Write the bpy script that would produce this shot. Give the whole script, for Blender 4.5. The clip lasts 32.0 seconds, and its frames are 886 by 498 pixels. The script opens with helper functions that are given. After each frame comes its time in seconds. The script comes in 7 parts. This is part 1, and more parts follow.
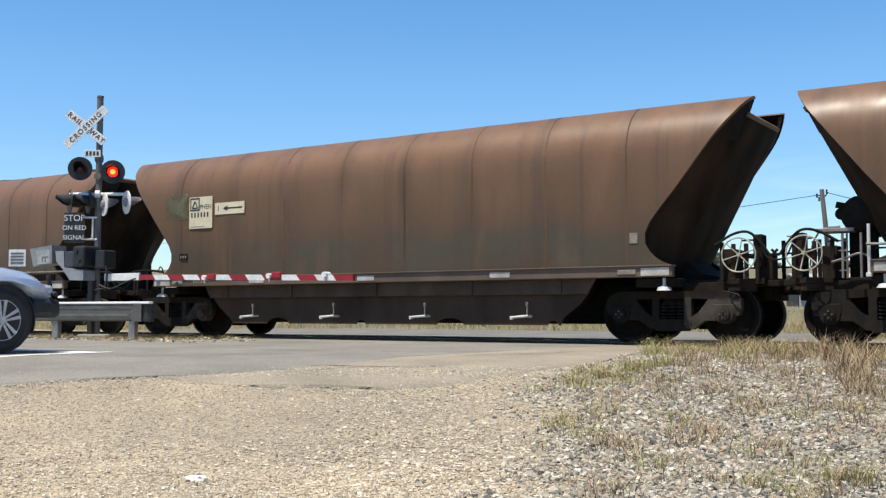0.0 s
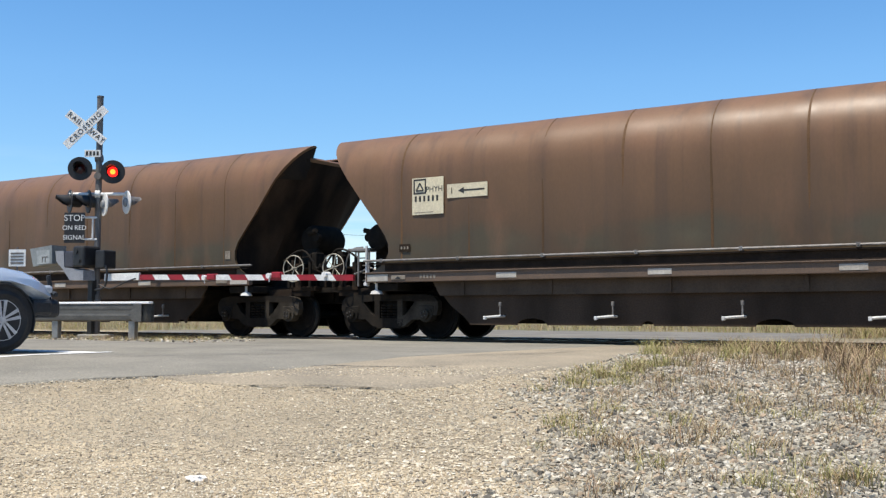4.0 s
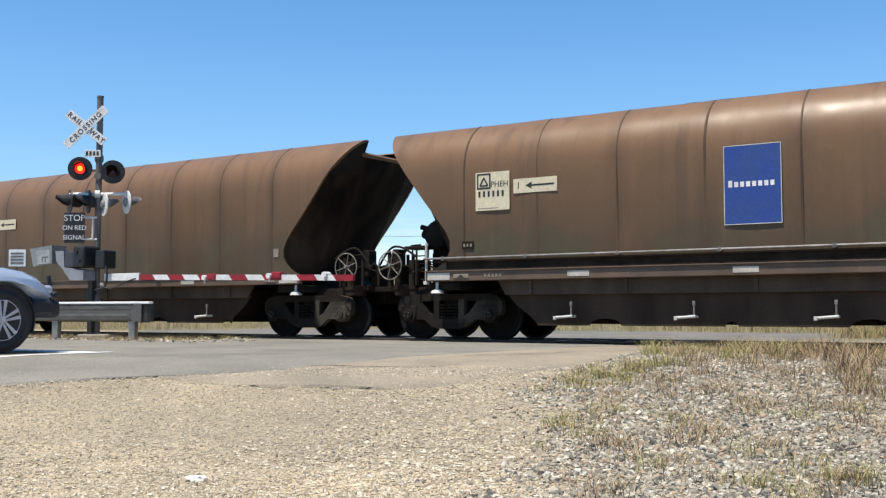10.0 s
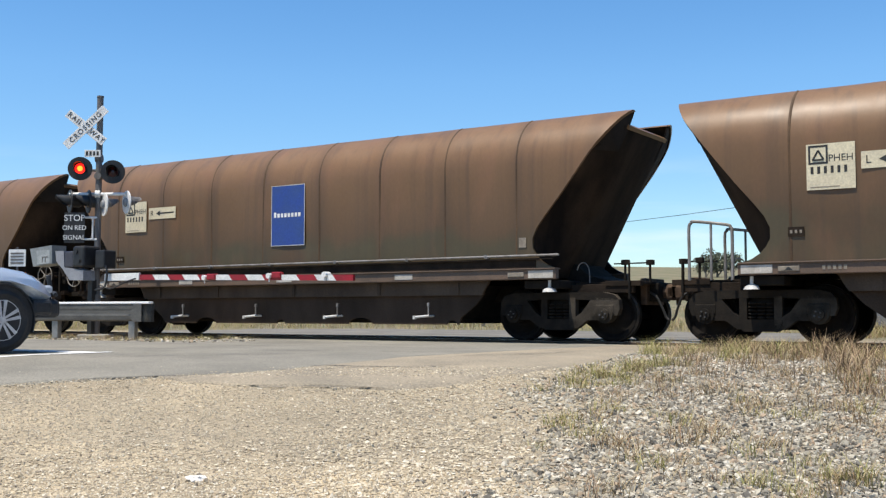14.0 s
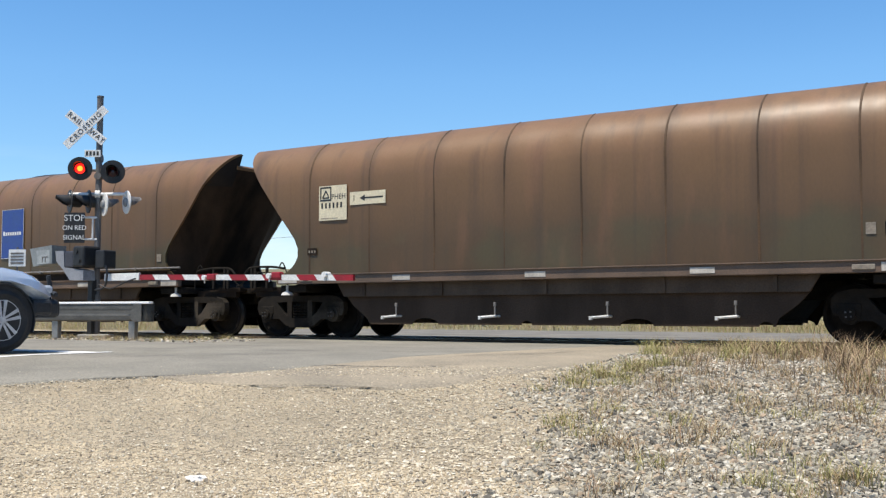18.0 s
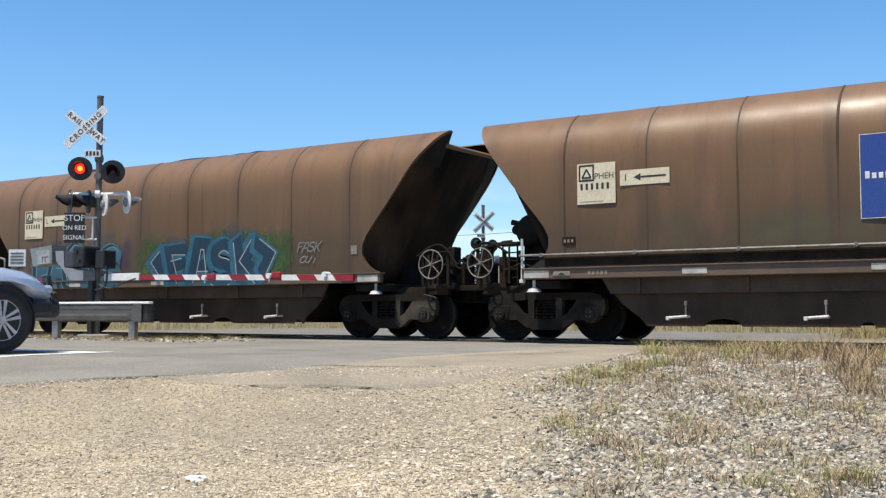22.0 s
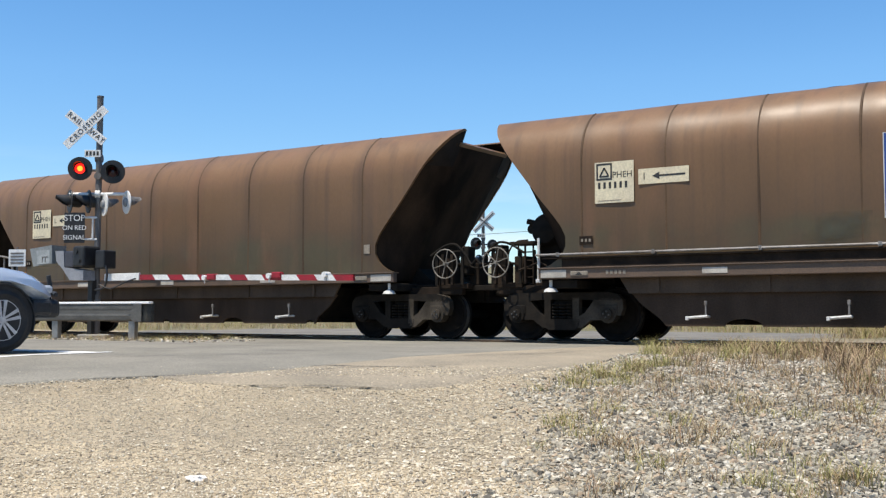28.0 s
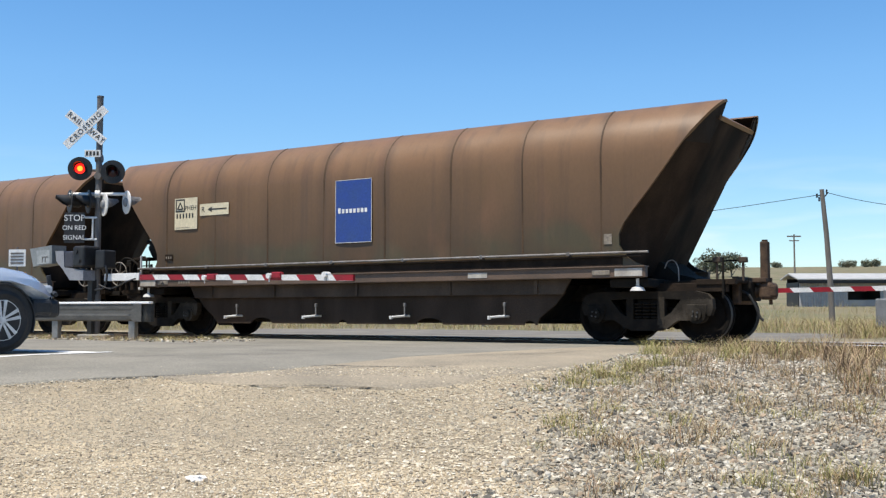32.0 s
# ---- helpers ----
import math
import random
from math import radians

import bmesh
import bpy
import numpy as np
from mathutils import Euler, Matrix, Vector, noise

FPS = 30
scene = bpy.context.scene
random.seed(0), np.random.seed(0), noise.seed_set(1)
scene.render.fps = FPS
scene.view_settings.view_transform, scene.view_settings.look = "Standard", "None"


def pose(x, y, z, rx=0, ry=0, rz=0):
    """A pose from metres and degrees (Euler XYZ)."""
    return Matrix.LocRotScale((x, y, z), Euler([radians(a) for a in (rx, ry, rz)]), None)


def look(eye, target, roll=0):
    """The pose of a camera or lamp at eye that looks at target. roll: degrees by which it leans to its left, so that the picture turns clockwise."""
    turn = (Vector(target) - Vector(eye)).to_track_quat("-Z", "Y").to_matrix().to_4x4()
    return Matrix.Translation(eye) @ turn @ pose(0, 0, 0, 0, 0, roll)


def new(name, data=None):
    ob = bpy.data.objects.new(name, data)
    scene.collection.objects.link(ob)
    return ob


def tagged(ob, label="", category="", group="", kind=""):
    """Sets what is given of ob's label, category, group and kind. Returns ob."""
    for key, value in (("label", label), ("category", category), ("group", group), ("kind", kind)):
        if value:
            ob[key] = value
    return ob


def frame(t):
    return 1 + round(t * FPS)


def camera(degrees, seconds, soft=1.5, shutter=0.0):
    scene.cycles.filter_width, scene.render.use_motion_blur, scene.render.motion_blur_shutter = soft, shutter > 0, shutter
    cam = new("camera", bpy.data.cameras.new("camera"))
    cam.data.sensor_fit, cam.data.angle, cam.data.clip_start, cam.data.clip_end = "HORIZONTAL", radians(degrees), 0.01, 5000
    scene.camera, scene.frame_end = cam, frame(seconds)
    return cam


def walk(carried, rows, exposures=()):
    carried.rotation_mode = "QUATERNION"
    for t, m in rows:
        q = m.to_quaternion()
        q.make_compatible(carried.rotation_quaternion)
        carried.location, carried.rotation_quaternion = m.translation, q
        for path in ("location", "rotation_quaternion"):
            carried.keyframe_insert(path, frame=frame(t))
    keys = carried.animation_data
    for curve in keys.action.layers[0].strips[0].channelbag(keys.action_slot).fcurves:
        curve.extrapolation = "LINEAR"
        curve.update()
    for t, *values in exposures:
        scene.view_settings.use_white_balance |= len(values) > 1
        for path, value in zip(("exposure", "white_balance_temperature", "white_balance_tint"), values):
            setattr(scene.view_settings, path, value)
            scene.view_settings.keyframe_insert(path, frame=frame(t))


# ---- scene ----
# ---------------------------------------------------------------- camera
EYE = Vector((0.0, -17.35, 0.475))          # rail top is z = 0, track centre is y = 0
YAW, PITCH = radians(33.136), radians(3.526)
AIM = Vector((-math.sin(YAW) * math.cos(PITCH), math.cos(YAW) * math.cos(PITCH), math.sin(PITCH)))
FLAT = Vector((-math.sin(YAW), math.cos(YAW)))
cam = camera(45.933, 32.0, soft=1.3)
walk(cam, [(0.0, look(EYE, EYE + AIM)), (32.0, look(EYE, EYE + AIM))])

# ---------------------------------------------------------------- world, sun, exposure
SUN_EL, SUN_AZ = radians(70), radians(196)   # azimuth clockwise from +y
world = bpy.data.worlds.new("world")
scene.world = world
world.use_nodes = True
wn = world.node_tree.nodes
wl = world.node_tree.links
sky = wn.new("ShaderNodeTexSky")
sky.sky_type = 'NISHITA'
sky.sun_disc = False
sky.sun_elevation, sky.sun_rotation = SUN_EL, SUN_AZ
sky.air_density, sky.dust_density, sky.ozone_density = 1.0, 0.0, 3.0
bg = wn["Background"]
bg.inputs["Strength"].default_value = 0.135
deep = wn.new("ShaderNodeHueSaturation")
deep.inputs["Saturation"].default_value = 1.25
wl.new(sky.outputs["Color"], deep.inputs["Color"])
# thin air near the horizon keeps some blue; faint high cloud low down
geo_in = wn.new("ShaderNodeTexCoord")
up_sep = wn.new("ShaderNodeSeparateXYZ")
wl.new(geo_in.outputs["Generated"], up_sep.inputs[0])
tint = wn.new("ShaderNodeValToRGB")
tint.color_ramp.elements[0].position, tint.color_ramp.elements[0].color = 0.0, (0.66, 0.75, 0.83, 1)
tint.color_ramp.elements[1].position, tint.color_ramp.elements[1].color = 0.22, (1, 1, 1, 1)
wl.new(up_sep.outputs["Z"], tint.inputs["Fac"])
thin = wn.new("ShaderNodeMix")
thin.data_type, thin.blend_type = 'RGBA', 'MULTIPLY'
thin.inputs["Factor"].default_value = 1.0
wl.new(deep.outputs["Color"], thin.inputs["A"])
wl.new(tint.outputs["Color"], thin.inputs["B"])
cl_map = wn.new("ShaderNodeMapping")
cl_map.inputs["Scale"].default_value = (3.0, 3.0, 22.0)
wl.new(geo_in.outputs["Generated"], cl_map.inputs["Vector"])
cl = wn.new("ShaderNodeTexNoise")
cl.inputs["Scale"].default_value, cl.inputs["Detail"].default_value, cl.inputs["Distortion"].default_value = 1.6, 7.0, 0.6
wl.new(cl_map.outputs[0], cl.inputs["Vector"])
cl_r = wn.new("ShaderNodeMapRange")
cl_r.inputs["From Min"].default_value, cl_r.inputs["From Max"].default_value, cl_r.inputs["To Max"].default_value = 0.44, 0.68, 0.8
wl.new(cl.outputs["Fac"], cl_r.inputs["Value"])
low = wn.new("ShaderNodeMapRange")
low.inputs["From Min"].default_value, low.inputs["From Max"].default_value = 0.15, 0.02
wl.new(up_sep.outputs["Z"], low.inputs["Value"])
cl_f = wn.new("ShaderNodeMath")
cl_f.operation = 'MULTIPLY'
wl.new(cl_r.outputs["Result"], cl_f.inputs[0])
wl.new(low.outputs["Result"], cl_f.inputs[1])
veil = wn.new("ShaderNodeMix")
veil.data_type = 'RGBA'
veil.inputs["B"].default_value = (5.6, 6.2, 6.8, 1)
wl.new(cl_f.outputs[0], veil.inputs["Factor"])
wl.new(thin.outputs["Result"], veil.inputs["A"])
wl.new(veil.outputs["Result"], bg.inputs["Color"])
sun = new("sun", bpy.data.lights.new("sun", 'SUN'))
sun.data.energy, sun.data.angle, sun.data.color = 5.0, radians(0.53), (1.0, 0.93, 0.81)
sun_dir = Vector((math.sin(SUN_AZ) * math.cos(SUN_EL), math.cos(SUN_AZ) * math.cos(SUN_EL), math.sin(SUN_EL)))
sun.matrix_world = look(sun_dir * 60, (0, 0, 0))
scene.view_settings.exposure = 0.35


# ---------------------------------------------------------------- materials
def mat(name, c1, c2=None, scale=4.0, rough=0.6, metal=0.0, bump=0.0, bscale=40.0, stretch=(1, 1, 1), rand=0.0,
        fine=0.15, spec=0.4, emit=None, coat=0.0):
    m = bpy.data.materials.new(name)
    m.use_nodes = True
    nt = m.node_tree
    b = nt.nodes["Principled BSDF"]
    c2 = c2 or tuple(v * 0.7 for v in c1)
    tc = nt.nodes.new("ShaderNodeTexCoord")
    mp = nt.nodes.new("ShaderNodeMapping")
    mp.inputs["Scale"].default_value = stretch
    nt.links.new(tc.outputs["Object"], mp.inputs["Vector"])
    oi = nt.nodes.new("ShaderNodeObjectInfo")
    off = nt.nodes.new("ShaderNodeVectorMath")
    off.operation = 'SCALE'
    off.inputs[0].default_value = (37.0, 11.0, 23.0)
    nt.links.new(oi.outputs["Random"], off.inputs["Scale"])
    nt.links.new(off.outputs[0], mp.inputs["Location"])
    n1 = nt.nodes.new("ShaderNodeTexNoise")
    n1.inputs["Scale"].default_value, n1.inputs["Detail"].default_value = scale, 5.0
    nt.links.new(mp.outputs[0], n1.inputs["Vector"])
    rp = nt.nodes.new("ShaderNodeValToRGB")
    rp.color_ramp.elements[0].position, rp.color_ramp.elements[1].position = 0.36, 0.66
    nt.links.new(n1.outputs["Fac"], rp.inputs["Fac"])
    mx = nt.nodes.new("ShaderNodeMix")
    mx.data_type = 'RGBA'
    mx.inputs["A"].default_value, mx.inputs["B"].default_value = (*c1, 1), (*c2, 1)
    nt.links.new(rp.outputs["Color"], mx.inputs["Factor"])
    n2 = nt.nodes.new("ShaderNodeTexNoise")
    n2.inputs["Scale"].default_value, n2.inputs["Detail"].default_value = bscale, 4.0
    nt.links.new(tc.outputs["Object"], n2.inputs["Vector"])
    mr = nt.nodes.new("ShaderNodeMapRange")
    mr.inputs["From Min"].default_value, mr.inputs["From Max"].default_value = 0.3, 0.7
    mr.inputs["To Min"].default_value, mr.inputs["To Max"].default_value = 1.0 - fine, 1.0 + fine
    nt.links.new(n2.outputs["Fac"], mr.inputs["Value"])
    hs = nt.nodes.new("ShaderNodeHueSaturation")
    nt.links.new(mx.outputs["Result"], hs.inputs["Color"])
    nt.links.new(mr.outputs["Result"], hs.inputs["Value"])
    last = hs
    if rand:
        h2 = nt.nodes.new("ShaderNodeHueSaturation")
        m2 = nt.nodes.new("ShaderNodeMapRange")
        m2.inputs["To Min"].default_value, m2.inputs["To Max"].default_value = 1.0 - rand, 1.0 + rand
        nt.links.new(oi.outputs["Random"], m2.inputs["Value"])
        nt.links.new(m2.outputs["Result"], h2.inputs["Value"])
        nt.links.new(hs.outputs["Color"], h2.inputs["Color"])
        last = h2
    nt.links.new(last.outputs["Color"], b.inputs["Base Color"])
    b.inputs["Roughness"].default_value, b.inputs["Metallic"].default_value = rough, metal
    b.inputs["Specular IOR Level"].default_value = spec
    b.inputs["Coat Weight"].default_value = coat
    if bump:
        bp = nt.nodes.new("ShaderNodeBump")
        bp.inputs["Strength"].default_value, bp.inputs["Distance"].default_value = bump, 0.02
        nt.links.new(n2.outputs["Fac"], bp.inputs["Height"])
        nt.links.new(bp.outputs[0], b.inputs["Normal"])
    if emit:
        b.inputs["Emission Color"].default_value, b.inputs["Emission Strength"].default_value = (*emit[0], 1), emit[1]
    m["base"] = last.name
    return m


def wagon_paint(name, upper, lower, patch):
    """Weathered wagon paint: brown made paler above for the sunlit shoulder, a greyer wash of coal dust below, vertical
    run-off streaks, overpainted patches.
    """
    m = bpy.data.materials.new(name)
    m.use_nodes = True
    nt = m.node_tree
    L = nt.links.new
    b = nt.nodes["Principled BSDF"]
    tc = nt.nodes.new("ShaderNodeTexCoord")
    sep = nt.nodes.new("ShaderNodeSeparateXYZ")
    L(tc.outputs["Object"], sep.inputs[0])
    oi = nt.nodes.new("ShaderNodeObjectInfo")
    off = nt.nodes.new("ShaderNodeVectorMath")
    off.operation = 'SCALE'
    off.inputs[0].default_value = (53.0, 17.0, 0.0)
    L(oi.outputs["Random"], off.inputs["Scale"])
    pos = nt.nodes.new("ShaderNodeVectorMath")
    L(tc.outputs["Object"], pos.inputs[0])
    L(off.outputs[0], pos.inputs[1])

    def noise_at(scale, stretch, detail=5.0):
        mp = nt.nodes.new("ShaderNodeMapping")
        mp.inputs["Scale"].default_value = stretch
        L(pos.outputs[0], mp.inputs["Vector"])
        n = nt.nodes.new("ShaderNodeTexNoise")
        n.inputs["Scale"].default_value, n.inputs["Detail"].default_value = scale, detail
        L(mp.outputs[0], n.inputs["Vector"])
        return n.outputs["Fac"]

    def ramp(src, lo, hi, a=0.0, z=1.0):
        r = nt.nodes.new("ShaderNodeMapRange")
        for k, v in (("From Min", lo), ("From Max", hi), ("To Min", a), ("To Max", z)):
            r.inputs[k].default_value = v
        L(src, r.inputs["Value"])
        return r.outputs["Result"]

    def mix(fac, a, c):
        x = nt.nodes.new("ShaderNodeMix")
        x.data_type = 'RGBA'
        L(fac, x.inputs["Factor"])
        for sock, v in (("A", a), ("B", c)):
            if isinstance(v, tuple):
                x.inputs[sock].default_value = (*v, 1)
            else:
                L(v, x.inputs[sock])
        return x.outputs["Result"]

    def mul(a, c):
        x = nt.nodes.new("ShaderNodeMath")
        x.operation = 'MULTIPLY'
        for i, v in enumerate((a, c)):
            if isinstance(v, float):
                x.inputs[i].default_value = v
            else:
                L(v, x.inputs[i])
        return x.outputs[0]

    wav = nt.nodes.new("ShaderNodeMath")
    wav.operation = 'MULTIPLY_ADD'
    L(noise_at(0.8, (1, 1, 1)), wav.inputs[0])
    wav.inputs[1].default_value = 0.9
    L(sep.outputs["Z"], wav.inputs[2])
    # the paler upper tone puts the shoulder's sunlight into the paint
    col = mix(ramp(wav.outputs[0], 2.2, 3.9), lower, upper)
    # greenish grey overpaint in loose blocks on the lower half
    blocks = ramp(noise_at(0.55, (1, 1, 1.2), 4.0), 0.42, 0.56)
    low = ramp(wav.outputs[0], 2.50, 2.25)
    col = mix(mul(mul(blocks, low), 0.65), col, patch)
    pale = ramp(noise_at(0.9, (1, 1, 1.4), 3.0), 0.56, 0.72)
    col = mix(mul(mul(pale, low), 0.4), col, tuple(v * 1.45 for v in patch))
    # dark bands along the welded seams: stains, plus shading of laps and dents
    sh = nt.nodes.new("ShaderNodeMath")
    sh.operation = 'ADD'
    sh.inputs[1].default_value = 0.74 + 1.48 * 8
    L(sep.outputs["X"], sh.inputs[0])
    pp = nt.nodes.new("ShaderNodeMath")
    pp.operation = 'PINGPONG'
    pp.inputs[1].default_value = 0.74
    L(sh.outputs[0], pp.inputs[0])
    seam = mul(ramp(pp.outputs[0], 0.26, 0.0), ramp(noise_at(1.1, (1, 1, 0.5)), 0.3, 0.65))
    col = mix(mul(seam, 0.5), col, (0.052, 0.034, 0.021))
    # run-off streaks
    st = ramp(noise_at(2.6, (2.2, 1, 0.06)), 0.52, 0.74)
    col = mix(mul(st, 0.38), col, (0.045, 0.032, 0.024))
    rust = ramp(noise_at(1.7, (1.0, 1, 0.3)), 0.55, 0.75)
    col = mix(mul(rust, 0.35), col, (0.22, 0.105, 0.055))
    grain = ramp(noise_at(26.0, (1, 1, 0.5)), 0.3, 0.7, 0.95, 1.05)
    hs = nt.nodes.new("ShaderNodeHueSaturation")
    L(col, hs.inputs["Color"])
    L(grain, hs.inputs["Value"])
    L(hs.outputs["Color"], b.inputs["Base Color"])
    L(ramp(noise_at(3.0, (1, 1, 0.4)), 0.3, 0.7, 0.36, 0.50), b.inputs["Roughness"])
    b.inputs["Specular IOR Level"].default_value = 0.4
    bp = nt.nodes.new("ShaderNodeBump")
    bp.inputs["Strength"].default_value, bp.inputs["Distance"].default_value = 0.25, 0.03
    L(noise_at(1.3, (1, 1, 0.6), 3.0), bp.inputs["Height"])
    L(bp.outputs[0], b.inputs["Normal"])
    return m


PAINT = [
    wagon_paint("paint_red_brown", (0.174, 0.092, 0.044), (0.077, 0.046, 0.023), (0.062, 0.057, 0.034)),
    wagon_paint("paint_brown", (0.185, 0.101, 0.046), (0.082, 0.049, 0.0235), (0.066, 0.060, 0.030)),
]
SILL = mat("sill_brown", (0.135, 0.088, 0.06), (0.092, 0.064, 0.045), 2.0, 0.6, bump=0.1)
# underframe grime, darkened further: the shade beneath the wagon is in the colour
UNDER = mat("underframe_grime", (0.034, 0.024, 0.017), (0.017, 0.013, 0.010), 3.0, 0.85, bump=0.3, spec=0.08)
# skirt: lower plate is coloured darker for the shade where it tucks in
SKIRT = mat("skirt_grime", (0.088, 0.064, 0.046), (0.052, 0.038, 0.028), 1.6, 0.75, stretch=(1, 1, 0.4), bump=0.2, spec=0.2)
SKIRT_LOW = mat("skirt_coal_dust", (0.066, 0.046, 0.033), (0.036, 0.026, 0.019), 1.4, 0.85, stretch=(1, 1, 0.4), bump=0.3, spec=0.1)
COUPLER = mat("rusty_coupler", (0.115, 0.075, 0.05), (0.05, 0.035, 0.026), 5.0, 0.75, bump=0.3, spec=0.1)
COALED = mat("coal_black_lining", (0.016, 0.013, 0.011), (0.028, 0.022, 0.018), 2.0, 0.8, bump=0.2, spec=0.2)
# this black also carries the shade below and between underframe parts
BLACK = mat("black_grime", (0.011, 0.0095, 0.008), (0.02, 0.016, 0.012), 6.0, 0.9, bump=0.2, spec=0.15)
# sloping ends: near black is the shade under the slope, brown streaks are dust
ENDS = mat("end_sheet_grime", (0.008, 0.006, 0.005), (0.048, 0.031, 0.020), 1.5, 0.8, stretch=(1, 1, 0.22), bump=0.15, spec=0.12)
CAST = mat("cast_steel_dusty", (0.072, 0.060, 0.047), (0.017, 0.015, 0.012), 2.0, 0.8, 0.0, bump=0.3, spec=0.06)
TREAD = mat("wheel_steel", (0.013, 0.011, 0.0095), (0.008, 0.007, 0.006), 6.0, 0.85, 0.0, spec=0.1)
RIM = mat("wheel_rim_worn", (0.11, 0.105, 0.10), (0.06, 0.055, 0.05), 8.0, 0.5, 0.5)
SEAM = mat("grimy_seam", (0.062, 0.040, 0.025), (0.110, 0.067, 0.037), 1.8, 0.7, stretch=(1, 1, 0.5), spec=0.2)
WELD = mat("painted_weld", (0.135, 0.076, 0.039), (0.072, 0.046, 0.027), 0.9, 0.75, stretch=(1, 1, 0.6), spec=0.12)
COAL = mat("coal", (0.012, 0.012, 0.013), (0.03, 0.03, 0.03), 20.0, 0.55, bump=0.8, bscale=25)
CREAM = mat("cream_label", (0.62, 0.55, 0.38), (0.55, 0.48, 0.34), 3.0, 0.5)
INK = mat("black_ink", (0.02, 0.02, 0.02), (0.03, 0.03, 0.03), 9.0, 0.6)
LOGO = mat("blue_panel", (0.022, 0.055, 0.24), (0.028, 0.062, 0.21), 3.0, 0.4)
WHITE = mat("white_paint", (0.74, 0.73, 0.70), (0.6, 0.59, 0.56), 5.0, 0.5)
REFLECT = mat("grey_reflector", (0.62, 0.61, 0.58), (0.45, 0.43, 0.4), 4.0, 0.45)
DUSTY = mat("dusty_reflector", (0.50, 0.46, 0.40), (0.33, 0.295, 0.25), 4.0, 0.55)
FADED = mat("faded_stencil", (0.26, 0.22, 0.17), (0.18, 0.15, 0.115), 12.0, 0.6)
GALV = mat("galvanised", (0.30, 0.295, 0.28), (0.20, 0.197, 0.188), 5.0, 0.42, 0.6, bump=0.1)
PIPE = mat("grey_pipe", (0.25, 0.235, 0.22), (0.16, 0.14, 0.12), 6.0, 0.5, 0.3)
HANDW = mat("cream_handwheel", (0.50, 0.46, 0.36), (0.22, 0.19, 0.15), 9.0, 0.5)
HANDW_OLD = mat("dusty_handwheel", (0.24, 0.215, 0.18), (0.12, 0.105, 0.085), 9.0, 0.6)
RUBBER = mat("rubber", (0.018, 0.018, 0.018), (0.03, 0.028, 0.026), 8.0, 0.7)
RAIL = mat("rail_steel", (0.12, 0.085, 0.06), (0.09, 0.06, 0.045), 8.0, 0.6, 0.3)
RAILTOP = mat("rail_head", (0.55, 0.55, 0.55), (0.45, 0.45, 0.46), 8.0, 0.22, 1.0)
TIMBER = mat("sleeper_timber", (0.13, 0.10, 0.075), (0.08, 0.065, 0.05), 5.0, 0.8, bump=0.4, rand=0.2)


